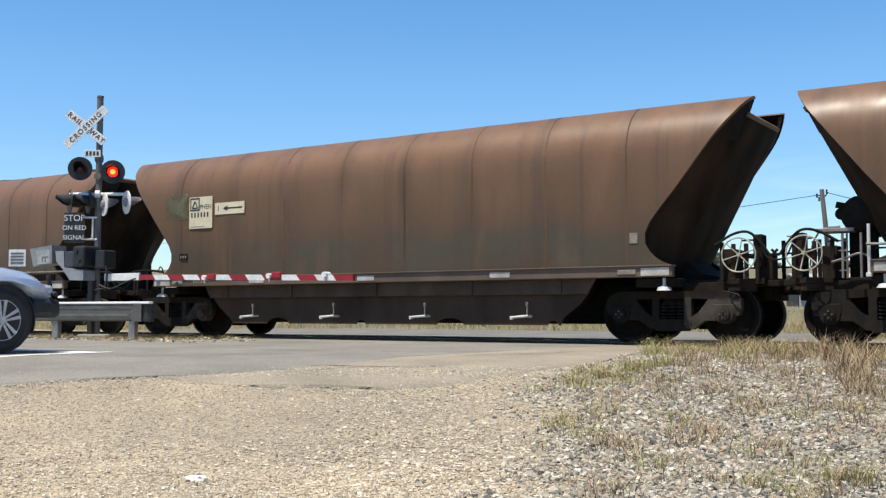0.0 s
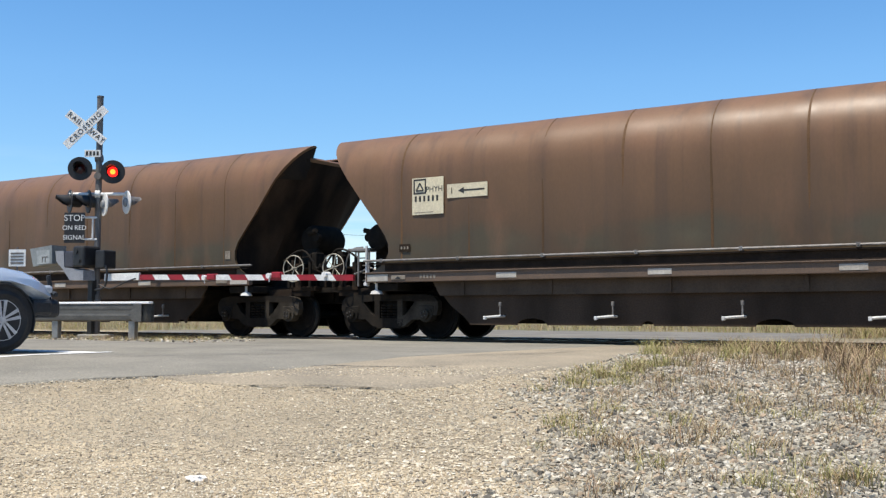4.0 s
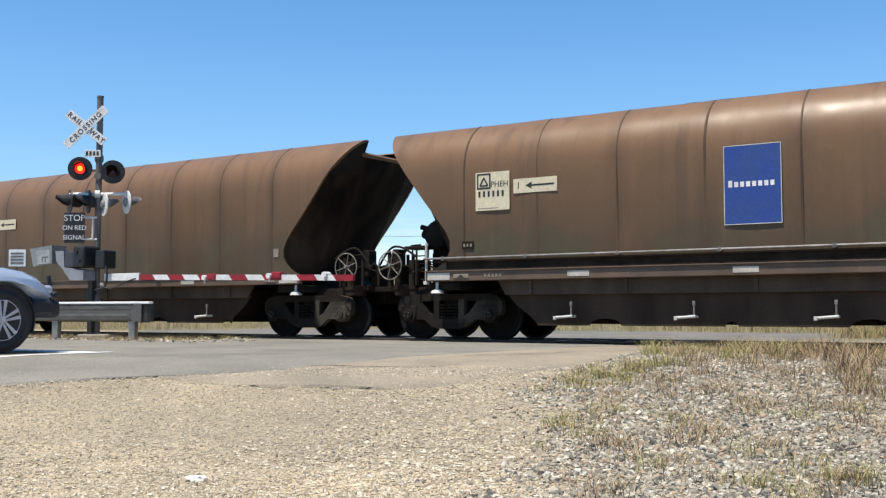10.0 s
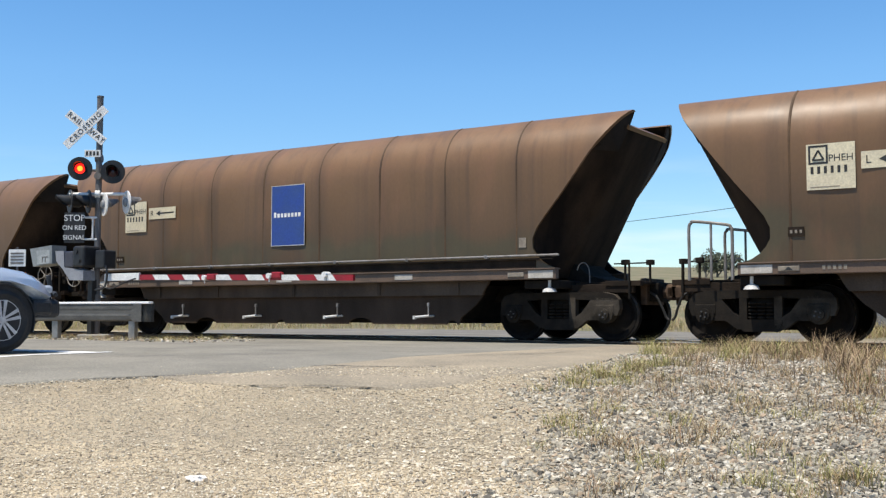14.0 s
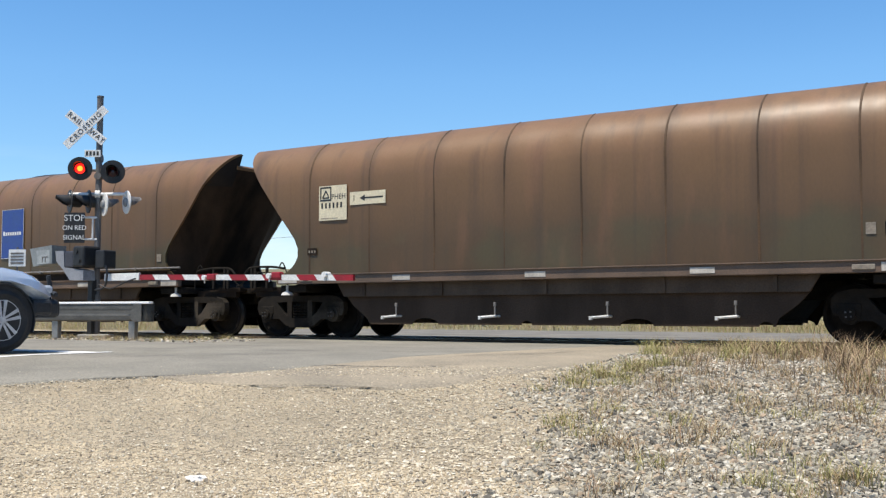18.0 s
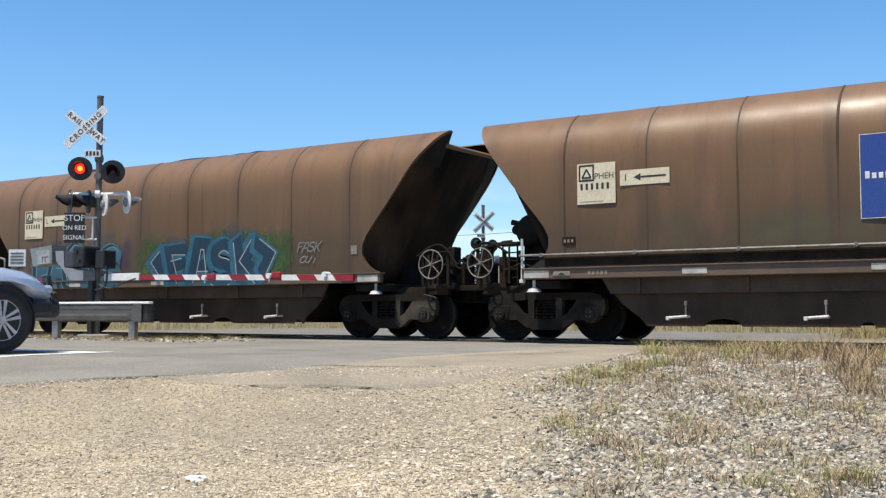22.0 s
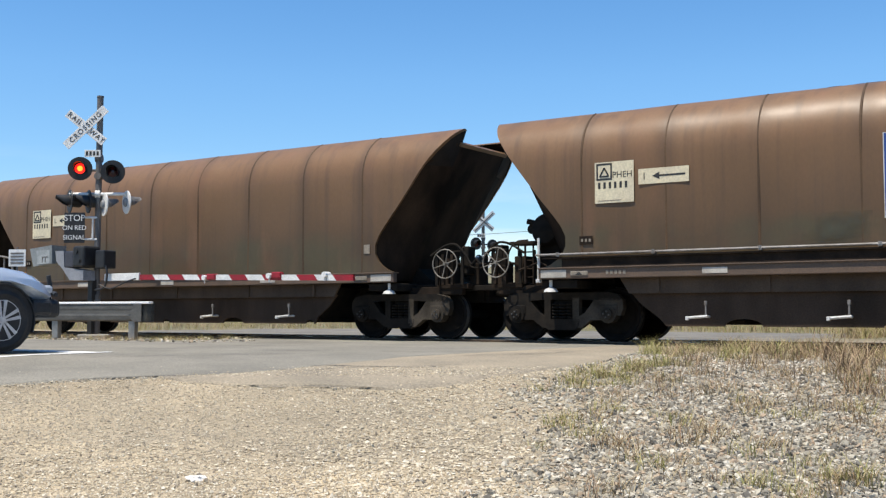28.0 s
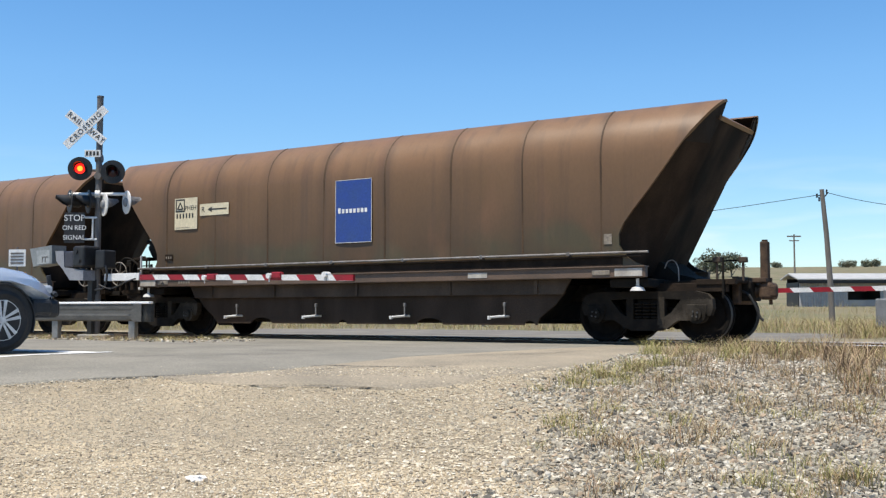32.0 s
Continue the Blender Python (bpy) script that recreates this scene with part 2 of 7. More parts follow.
def ground_mat():
    m = mat("dirt_and_gravel", (0.58, 0.465, 0.305), (0.29, 0.242, 0.172), 0.55, 0.95, bump=0.9, bscale=22.0, fine=0.35, spec=0.15)
    nt = m.node_tree
    L = nt.links.new
    b = nt.nodes["Principled BSDF"]
    base = nt.nodes[m["base"]].outputs["Color"]
    tc = nt.nodes.new("ShaderNodeTexCoord")
    # dry grass far away, its colours greyed for distance haze; gravel near
    sep = nt.nodes.new("ShaderNodeSeparateXYZ")
    L(tc.outputs["Object"], sep.inputs[0])
    gr = nt.nodes.new("ShaderNodeTexNoise")
    gr.inputs["Scale"].default_value, gr.inputs["Detail"].default_value = 0.16, 8.0
    L(tc.outputs["Object"], gr.inputs["Vector"])
    gm = nt.nodes.new("ShaderNodeMix")
    gm.data_type = 'RGBA'
    gm.inputs["A"].default_value, gm.inputs["B"].default_value = (0.20, 0.168, 0.105, 1), (0.135, 0.135, 0.078, 1)
    gn = nt.nodes.new("ShaderNodeMapRange")
    gn.inputs["From Min"].default_value, gn.inputs["From Max"].default_value = 0.42, 0.62
    L(gr.outputs["Fac"], gn.inputs["Value"])
    L(gn.outputs["Result"], gm.inputs["Factor"])
    far = nt.nodes.new("ShaderNodeMapRange")
    far.inputs["From Min"].default_value, far.inputs["From Max"].default_value = 3.5, 6.0
    L(sep.outputs["Y"], far.inputs["Value"])
    mx = nt.nodes.new("ShaderNodeMix")
    mx.data_type = 'RGBA'
    L(far.outputs["Result"], mx.inputs["Factor"])
    # speckle of loose chips
    v = nt.nodes.new("ShaderNodeTexVoronoi")
    v.inputs["Scale"].default_value = 95.0
    L(tc.outputs["Object"], v.inputs["Vector"])
    sc = nt.nodes.new("ShaderNodeSeparateColor")
    L(v.outputs["Color"], sc.inputs[0])
    vr = nt.nodes.new("ShaderNodeMapRange")
    vr.inputs["To Min"].default_value, vr.inputs["To Max"].default_value = 0.84, 1.16
    L(sc.outputs[0], vr.inputs["Value"])
    hs = nt.nodes.new("ShaderNodeHueSaturation")
    L(base, hs.inputs["Color"])
    L(vr.outputs["Result"], hs.inputs["Value"])
    # grey ballast dust where the stones have spilled
    dot = nt.nodes.new("ShaderNodeVectorMath")
    dot.operation = 'DOT_PRODUCT'
    dot.inputs[1].default_value = (0.9413, 0.3875, 0.0)
    L(tc.outputs["Object"], dot.inputs[0])
    wob = nt.nodes.new("ShaderNodeTexNoise")
    wob.inputs["Scale"].default_value, wob.inputs["Detail"].default_value = 0.9, 6.0
    L(tc.outputs["Object"], wob.inputs["Vector"])
    ragged = nt.nodes.new("ShaderNodeMath")
    ragged.operation = 'MULTIPLY_ADD'
    ragged.inputs[1].default_value = 2.6
    L(wob.outputs["Fac"], ragged.inputs[0])
    L(dot.outputs["Value"], ragged.inputs[2])
    spill = nt.nodes.new("ShaderNodeMapRange")
    spill.inputs["From Min"].default_value, spill.inputs["From Max"].default_value = -6.3, -5.2
    L(ragged.outputs[0], spill.inputs["Value"])
    dust = nt.nodes.new("ShaderNodeMix")
    dust.data_type = 'RGBA'
    dust.inputs["B"].default_value = (0.215, 0.185, 0.145, 1)
    L(spill.outputs["Result"], dust.inputs["Factor"])
    L(hs.outputs["Color"], dust.inputs["A"])
    # worn grey dirt, its zone set by distance ahead to fit the camera's view
    near = nt.nodes.new("ShaderNodeVectorMath")
    near.operation = 'DOT_PRODUCT'
    near.inputs[1].default_value = (-0.547, 0.837, 0.0)
    L(tc.outputs["Object"], near.inputs[0])
    sm = nt.nodes.new("ShaderNodeMath")
    sm.operation = 'MULTIPLY_ADD'
    sm.inputs[1].default_value = 3.2
    L(wob.outputs["Fac"], sm.inputs[0])
    L(near.outputs["Value"], sm.inputs[2])
    worn = nt.nodes.new("ShaderNodeMapRange")
    worn.inputs["From Min"].default_value, worn.inputs["From Max"].default_value = -6.6, -5.2
    worn.inputs["To Max"].default_value = 0.55
    L(sm.outputs[0], worn.inputs["Value"])
    wm = nt.nodes.new("ShaderNodeMix")
    wm.data_type = 'RGBA'
    wm.inputs["B"].default_value = (0.27, 0.226, 0.158, 1)
    L(worn.outputs["Result"], wm.inputs["Factor"])
    L(dust.outputs["Result"], wm.inputs["A"])
    L(wm.outputs["Result"], mx.inputs["A"])
    L(gm.outputs["Result"], mx.inputs["B"])
    L(mx.outputs["Result"], b.inputs["Base Color"])
    return m


GROUND = ground_mat()
ASPHALT = mat("worn_asphalt", (0.245, 0.226, 0.186), (0.185, 0.172, 0.143), 0.9, 0.9, bump=0.5, bscale=55.0, fine=0.3, spec=0.2)
PATCH = mat("sandy_asphalt", (0.325, 0.272, 0.196), (0.235, 0.202, 0.152), 0.9, 0.92, bump=0.6, bscale=45.0, fine=0.3, spec=0.2)
FARROAD = mat("far_asphalt", (0.20, 0.185, 0.16), (0.14, 0.13, 0.115), 1.0, 0.9, bump=0.3, bscale=50.0, fine=0.25, spec=0.12)
LINE = mat("road_line", (0.78, 0.78, 0.76), (0.62, 0.61, 0.58), 9.0, 0.7, fine=0.1)


# ---------------------------------------------------------------- mesh helpers
def part(name, bm, material, parent=None, label="", smooth=False):
    me = bpy.data.meshes.new(name)
    if isinstance(bm, tuple):
        me.from_pydata(bm[0], [], bm[1])
    else:
        bm.normal_update()
        bm.to_mesh(me)
        bm.free()
    for mt in (material if isinstance(material, (list, tuple)) else [material]):
        me.materials.append(mt)
    if smooth:
        me.polygons.foreach_set("use_smooth", [True] * len(me.polygons))
        me.set_sharp_from_angle(angle=radians(34))
    ob = new(name, me)
    if parent:
        ob.parent = parent
    if label:
        ob["label"] = label
    return ob


def again(ob, m, parent=None):
    """A piece that shares the mesh of another."""
    c = new(ob.name.split(".")[0], ob.data)
    c.parent = parent or ob.parent
    c.matrix_basis = m
    return c


def box(bm, lo, hi, bevel=0.0, mi=0):
    r = bmesh.ops.create_cube(bm, size=1.0)
    c = (Vector(lo) + Vector(hi)) / 2
    d = Vector(hi) - Vector(lo)
    for v in r["verts"]:
        v.co = Vector((v.co.x * d.x, v.co.y * d.y, v.co.z * d.z)) + c
    faces = {f for v in r["verts"] for f in v.link_faces}
    for f in faces:
        f.material_index = mi
    if bevel:
        edges = {e for v in r["verts"] for e in v.link_edges}
        bmesh.ops.bevel(bm, geom=list(edges), offset=bevel, segments=2, affect='EDGES', profile=0.5)
    return bm


def rod(bm, a, b, r, seg=10, r2=None, mi=0):
    a, b = Vector(a), Vector(b)
    d = b - a
    m = Matrix.Translation((a + b) / 2) @ d.to_track_quat("Z", "Y").to_matrix().to_4x4()
    before = set(bm.faces)
    bmesh.ops.create_cone(bm, cap_ends=True, segments=seg, radius1=r, radius2=r if r2 is None else r2, depth=d.length, matrix=m)
    if mi:
        for f in set(bm.faces) - before:
            f.material_index = mi
    return bm


def tube(bm, pts, r, seg=8):
    """One unbroken round bar swept along the points."""
    pts = [Vector(p) for p in pts]
    rows, side = [], None
    for k, p in enumerate(pts):
        d = (pts[min(k + 1, len(pts) - 1)] - pts[max(k - 1, 0)]).normalized()
        if side is None:
            side = d.orthogonal().normalized()
        side = (side - d * side.dot(d)).normalized()
        up = d.cross(side)
        rows.append([bm.verts.new(p + side * r * math.cos(2 * math.pi * i / seg) + up * r * math.sin(2 * math.pi * i / seg)) for i in range(seg)])
    for a, b in zip(rows, rows[1:]):
        for i in range(seg):
            bm.faces.new((a[i], a[(i + 1) % seg], b[(i + 1) % seg], b[i]))
    bm.faces.new(rows[0][::-1])
    bm.faces.new(rows[-1])
    return bm


def smooth_path(pts, n=6):
    """Catmull-Rom through the points."""
    pts = [Vector(p) for p in pts]
    q = [pts[0] * 2 - pts[1]] + pts + [pts[-1] * 2 - pts[-2]]
    out = []
    for i in range(1, len(q) - 2):
        for k in range(n):
            t = k / n
            a, b, c, d = q[i - 1], q[i], q[i + 1], q[i + 2]
            out.append(0.5 * ((2 * b) + (c - a) * t + (2 * a - 5 * b + 4 * c - d) * t * t + (3 * b - a - 3 * c + d) * t ** 3))
    out.append(pts[-1])
    return out


def prism(bm, poly, a, b, axis="y", mi=0):
    """Extrude a 2D outline. axis y: outline in (x, z); axis x: (y, z); axis z: (x, y)."""
    def at(p, h):
        return {"y": (p[0], h, p[1]), "x": (h, p[0], p[1]), "z": (p[0], p[1], h)}[axis]
    va = [bm.verts.new(at(p, a)) for p in poly]
    vb = [bm.verts.new(at(p, b)) for p in poly]
    n = len(poly)
    fs = [bm.faces.new(va), bm.faces.new(vb[::-1])]
    for i in range(n):
        fs.append(bm.faces.new((va[i], vb[i], vb[(i + 1) % n], va[(i + 1) % n])))
    for f in fs:
        f.material_index = mi
    bmesh.ops.recalc_face_normals(bm, faces=fs)
    return bm


def ring(bm, c, axis, R, r, seg=28, sub=8):
    c = Vector(c)
    q = Vector(axis).to_track_quat("Z", "Y").to_matrix()
    rows = []
    for i in range(seg):
        a = 2 * math.pi * i / seg
        e = Vector((math.cos(a), math.sin(a), 0))
        rows.append([bm.verts.new(c + q @ (e * (R + r * math.cos(2 * math.pi * k / sub)) + Vector((0, 0, r * math.sin(2 * math.pi * k / sub))))) for k in range(sub)])
    for i in range(seg):
        for k in range(sub):
            bm.faces.new((rows[i][k], rows[(i + 1) % seg][k], rows[(i + 1) % seg][(k + 1) % sub], rows[i][(k + 1) % sub]))
    return bm


def thing(name, m, label, category, group="", kind=""):
    e = new(name)
    e.empty_display_size = 0.2
    e.matrix_basis = m
    return tagged(e, label, category, group, kind)


def text_mesh(body, size, spread=1.0):
    cu = bpy.data.curves.new("writing", 'FONT')
    cu.body, cu.size, cu.align_x, cu.align_y = body, size, 'CENTER', 'CENTER'
    cu.extrude, cu.space_character = 0.002, spread
    ob = bpy.data.objects.new("writing", cu)
    scene.collection.objects.link(ob)
    me = bpy.data.meshes.new_from_object(ob.evaluated_get(bpy.context.evaluated_depsgraph_get()))
    bpy.data.objects.remove(ob)
    return me


def writing(body, size, material, parent, m, name="writing", label="", spread=1.0):
    me = text_mesh(body, size, spread)
    me.materials.clear()
    me.materials.append(material)
    ob = new(name, me)
    ob.parent = parent
    ob.matrix_basis = m
    if label:
        ob["label"] = label
    return ob


# ---------------------------------------------------------------- ground, road, track
def gz(x, y):
    """Height of the ground. The verge falls away from the crossing towards the camera; hills rise far off."""
    d = (x - EYE.x) * FLAT.x + (y - EYE.y) * FLAT.y
    near = np.interp(d, [-60, 0, 5.5, 7.4, 10, 12.5, 16], [-1.2, -0.86, -0.52, -0.36, -0.13, -0.045, -0.045])
    r = math.hypot(x, y)
    far = np.interp(r, [0, 36, 52, 75, 150, 300, 500, 750, 3500], [-0.06, -0.06, 0.75, 1.2, 3.6, 11.9, 22.6, 25.6, 20])
    if r > 60:
        far += min(1.0, (r - 60) / 300) * 4.0 * noise.noise((x / 170, y / 170, 0.3))
    w = min(1.0, max(0.0, (y + 6.0) / 4.0))
    z = near * (1 - w) + far * w if r < 60 else far
    on_road = -15.6 < x < -5.9 or (y < -4.0 and x < -7) or (-12.3 < y < -1.0 and -16 < x < -4.1)
    if not on_road and r < 60:
        z -= 0.09 * max(0.0, 1 - abs(y) / 3.4)
        z += 0.035 * noise.noise((x * 0.9, y * 0.9, 0)) + 0.012 * noise.noise((x * 4, y * 4, 5))
    return float(z)


def ground_sheet():
    rs = [0.6]
    while rs[-1] < 3400:
        rs.append(rs[-1] + max(0.16, rs[-1] * 0.022))
    n = 300
    base = math.atan2(FLAT.y, FLAT.x)
    # finer sectors ahead of the camera, coarser behind
    us = [i / n * 2 - 1 for i in range(n)]
    angs = [base + math.pi * (0.45 * u + 0.55 * u ** 3) for u in us]
    verts = [(EYE.x, EYE.y, gz(EYE.x, EYE.y))]
    for r in rs:
        for a in angs:
            x, y = EYE.x + r * math.cos(a), EYE.y + r * math.sin(a)
            verts.append((x, y, gz(x, y)))
    faces = [(0, 1 + k, 1 + (k + 1) % n) for k in range(n)]
    for i in range(len(rs) - 1):
        o = 1 + i * n
        for k in range(n):
            k2 = (k + 1) % n
            faces.append((o + k, o + n + k, o + n + k2, o + k2))
    ob = part("ground", (verts, faces), GROUND, smooth=True)
    return tagged(ob, "dry dirt and gravel verge running out to grassy hills", "ground", kind="structure")


ground = ground_sheet()


def strip_sheet(name, ys, left, right, lift, material, cols=26, lip=0.05, ease=1.0):
    """A paved sheet between two edges, laid over the ground, with a downturned rim."""
    verts, faces = [], []
    for j, y in enumerate(ys):
        a, b = left(y), right(y)
        verts.append((a, y, gz(a, y) - lip))
        for k in range(cols + 1):
            t = (k / cols) ** ease
            x = b + (a - b) * (1 - k / cols) ** ease
            verts.append((x, y, max(gz(x, y), gz(x - 0.3, y)) + (lift if j else -0.03)))
        verts.append((b + 0.045, y, gz(b, y) - 0.004))
    n = cols + 3
    for i in range(len(ys) - 1):
        for k in range(n - 1):
            o = i * n + k
            faces.append((o, o + 1, o + n + 1, o + n))
    return part(name, (verts, faces), material, smooth=True)


def frange(a, b, s):
    return [a + (b - a) * i / max(1, round((b - a) / s)) for i in range(max(1, round((b - a) / s)) + 1)]


def edge_main(y):
    x = np.interp(y, [-60, -16, -12.3, -11.6, -11.2, -10.8, -10.4, -10.1, -9.4, -8.0], [-48, -12.1, -9.1, -8.53, -8.24, -7.97, -7.64, -7.4, -7.2, -7.15])
    return float(x) + 0.07 * noise.noise((y * 1.5, 1, 0)) + 0.05 * noise.noise((y * 5.4, 2, 0))


def edge_patch(y):
    x = np.interp(y, [-10.55, -10.46, -10.2, -10.0, -9.94, -9.86, -9.56, -8.9, -7.8, -6.45, -4.24, -1.62, -0.9], [-7.4, -6.6, -6.35, -5.95, -5.6, -5.42, -5.23, -5.09, -5.04, -5.01, -5.53, -6.26, -6.45])
    return float(x) + 0.06 * noise.noise((y * 1.9, 7, 0)) + 0.05 * noise.noise((y * 6.4, 3, 0))


road = strip_sheet("road", frange(-60, -4.1, 0.25), lambda y: -60 + 0.001 * y, edge_main, 0.014, ASPHALT, 34, 0.06, 2.2)
tagged(road, "worn grey asphalt road leading to the level crossing", "road", kind="structure")
road2 = strip_sheet("road_crossing", frange(-4.1, -0.84, 0.2), lambda y: -15.2 - 1.2 * max(0, -y - 3.1) ** 2, edge_main, 0.015, ASPHALT, 30)
tagged(road2, "grey asphalt apron up to the near rail", "road", kind="structure")
shoulder = strip_sheet("road_shoulder", frange(-10.55, -0.9, 0.07), lambda y: edge_main(y) - 0.12, edge_patch, 0.009, PATCH, 16, 0.05)
tagged(shoulder, "sandy broken asphalt shoulder with a ragged edge", "road", kind="structure")
far_road = strip_sheet("road_far", frange(0.84, 10.4, 0.4), lambda y: -24 + min(8.5, max(0, y - 8) * 1.4), lambda y: -5.6 + min(0, (8 - y) * 0.02), 0.02, FARROAD, 16)
tagged(far_road, "dark asphalt road beyond the track", "road", kind="structure")
bm = bmesh.new()
box(bm, (-15.2, -0.672, -0.2), (-6.3, 0.672, -0.012))
tagged(part("crossing_infill", bm, FARROAD), "dark asphalt infill between the rails", "road", kind="structure")


def flat_line(name, x0, y0, x1, y1, label):
    verts, faces = [], []
    ny, nx = max(1, round(abs(y1 - y0) / 0.4)), max(1, round(abs(x1 - x0) / 0.4))
    for j in range(ny + 1):
        for i in range(nx + 1):
            x, y = x0 + (x1 - x0) * i / nx, y0 + (y1 - y0) * j / ny
            verts.append((x, y, gz(x, y) + 0.021))
    for j in range(ny):
        for i in range(nx):
            o = j * (nx + 1) + i
            faces.append((o, o + 1, o + nx + 2, o + nx + 1))
    return tagged(part(name, (verts, faces), LINE, label=label), category="road marking", kind="structure")


flat_line("centre_line", -11.22, -13.2, -11.02, -8.25, "white painted centre line on the asphalt")
flat_line("stop_line", -14.9, -8.75, -11.24, -8.35, "white painted stop line across the lane")

# rails, sleepers, ballast
track = thing("railway_track", Matrix.Identity(4), "pair of steel rails crossing the road on timber sleepers", "railway track", kind="structure")
HEAD = [(-0.035, -0.03), (-0.036, -0.008), (-0.028, 0.0), (0.028, 0.0), (0.036, -0.008), (0.035, -0.03), (0.012, -0.045), (0.012, -0.12), (0.07, -0.14), (0.07, -0.155), (-0.07, -0.155), (-0.07, -0.14), (-0.012, -0.12), (-0.012, -0.045)]
for y in (-0.7525, 0.7525):
    bm = bmesh.new()
    prism(bm, [(y + p[0], p[1]) for p in HEAD], -430, 430, "x")
    for f in bm.faces:
        if f.normal.z > 0.5 and f.calc_center_median().z > -0.006:
            f.material_index = 1
    part("rail", bm, [RAIL, RAILTOP], track)
bm = bmesh.new()
prism(bm, [(-2.6, -0.34), (-1.7, -0.19), (1.7, -0.19), (2.6, -0.34)], -430, -15.3, "x")
prism(bm, [(-2.6, -0.34), (-1.7, -0.19), (1.7, -0.19), (2.6, -0.34)], -5.9, 430, "x")
part("ballast_bed", bm, mat("ballast_grime", (0.13, 0.115, 0.1), (0.08, 0.07, 0.06), 1.0, 0.95, bump=1.0, bscale=14, fine=0.4), track)
slp = None
for i in range(96):
    x = -44 + i * 0.62
    if -15.6 < x < -6.0:
        continue
    if slp is None:
        bm = bmesh.new()
        box(bm, (-0.115, -1.25, -0.12), (0.115, 1.25, 0.0), 0.008)
        slp = part("sleeper", bm, TIMBER, track)
        slp.matrix_basis = pose(x, 0, -0.155)
    else:
        again(slp, pose(x, random.uniform(-0.03, 0.03), -0.158 + random.uniform(-0.006, 0.004), 0, 0, random.uniform(-1, 1)), track)


# cracks and old patch seams in the asphalt
TAR = mat("crack_tar", (0.07, 0.062, 0.055), (0.11, 0.10, 0.085), 6.0, 0.9)


def crack(pts, w, seed):
    rnd = random.Random(seed)
    path = smooth_path([(x, y, 0) for x, y in pts], 10)
    verts, faces = [], []
    for k, p in enumerate(path):
        d = (path[min(k + 1, len(path) - 1)] - path[max(k - 1, 0)]).normalized()
        n = Vector((-d.y, d.x, 0))
        c = p + n * (0.06 * noise.noise((p.x * 3, p.y * 3, seed)) + 0.03 * noise.noise((p.x * 11, p.y * 11, seed)))
        ww = w * rnd.uniform(0.2, 1.0) * (1 if 0 < k < len(path) - 1 else 0.1)
        for s in (-1, 1):
            q = c + n * s * ww
            verts.append((q.x, q.y, gz(q.x, q.y) + 0.019))
    for k in range(len(path) - 1):
        faces.append((2 * k, 2 * k + 1, 2 * k + 3, 2 * k + 2))
    return part("crack", (verts, faces), TAR, road)


for k, (pts, w) in enumerate((([(-9.0, -10.9), (-8.3, -9.9), (-7.8, -8.9), (-7.6, -7.6)], 0.03), ([(-10.2, -9.4), (-9.2, -8.2), (-8.6, -7.2)], 0.025), 
                              ([(-9.3, -11.2), (-9.6, -10.4), (-10.4, -9.9)], 0.025), ([(-10.4, -7.2), (-8.9, -6.3), (-7.6, -5.9)], 0.03), ([(-13.5, -5.2), (-11.5, -5.0), (-9.0, -4.4)], 0.03),
                              ([(-7.2, -7.0), (-6.4, -6.0), (-6.2, -4.6)], 0.03))):
    crack(pts, w, k + 1)
for k, (pts, w) in enumerate((([(-10.03, -10.58), (-9.79, -10.41), (-9.28, -10.09), (-8.68, -9.85), (-8.3, -9.78)], 0.016), ([(-7.98, -9.55), (-8.06, -9.36), (-7.81, -9.24), (-7.57, -9.06), (-7.25, -8.9), (-7.0, -8.64), (-6.69, -8.56), (-6.28, -8.42), (-5.99, -8.11)], 0.022),
                              ([(-7.3, -9.4), (-6.92, -9.2), (-6.69, -8.65), (-6.28, -8.21), (-5.99, -7.77)], 0.012), ([(-8.68, -11.47), (-8.2, -11.04), (-7.76, -10.57), (-7.37, -10.1)], 0.014), ([(-7.19, -10.28), (-6.57, -10.41), (-6.07, -10.16), (-5.44, -9.85)], 0.016))):
    crack(pts, w, k + 30)


# ---------------------------------------------------------------- hopper wagons
PITCH_W = 14.98623
CACHE = {}
ONE = Matrix.Identity(4)


def piece(key, name, make, material, parent, m=ONE, label="", smooth=False):
    """A part of a wagon; alike parts share one mesh."""
    k = (key, tuple(x.name for x in material) if isinstance(material, (list, tuple)) else material.name)
    if k not in CACHE:
        bm = bmesh.new()
        out = make(bm)
        if isinstance(out, tuple):
            bm.free()
            me = bpy.data.meshes.new(name)
            me.from_pydata(out[0], [], out[1])
            if len(out) > 2:
                me.polygons.foreach_set("material_index", out[2])
        else:
            bm.normal_update()
            me = bpy.data.meshes.new(name)
            bm.to_mesh(me)
            bm.free()
        for mt in (material if isinstance(material, (list, tuple)) else [material]):
            me.materials.append(mt)
        if smooth:
            me.polygons.foreach_set("use_smooth", [True] * len(me.polygons))
            me.set_sharp_from_angle(angle=radians(34))
        CACHE[k] = me
    ob = new(name, CACHE[k])
    ob.parent = parent
    ob.matrix_basis = m
    if label:
        ob["label"] = label
    return ob


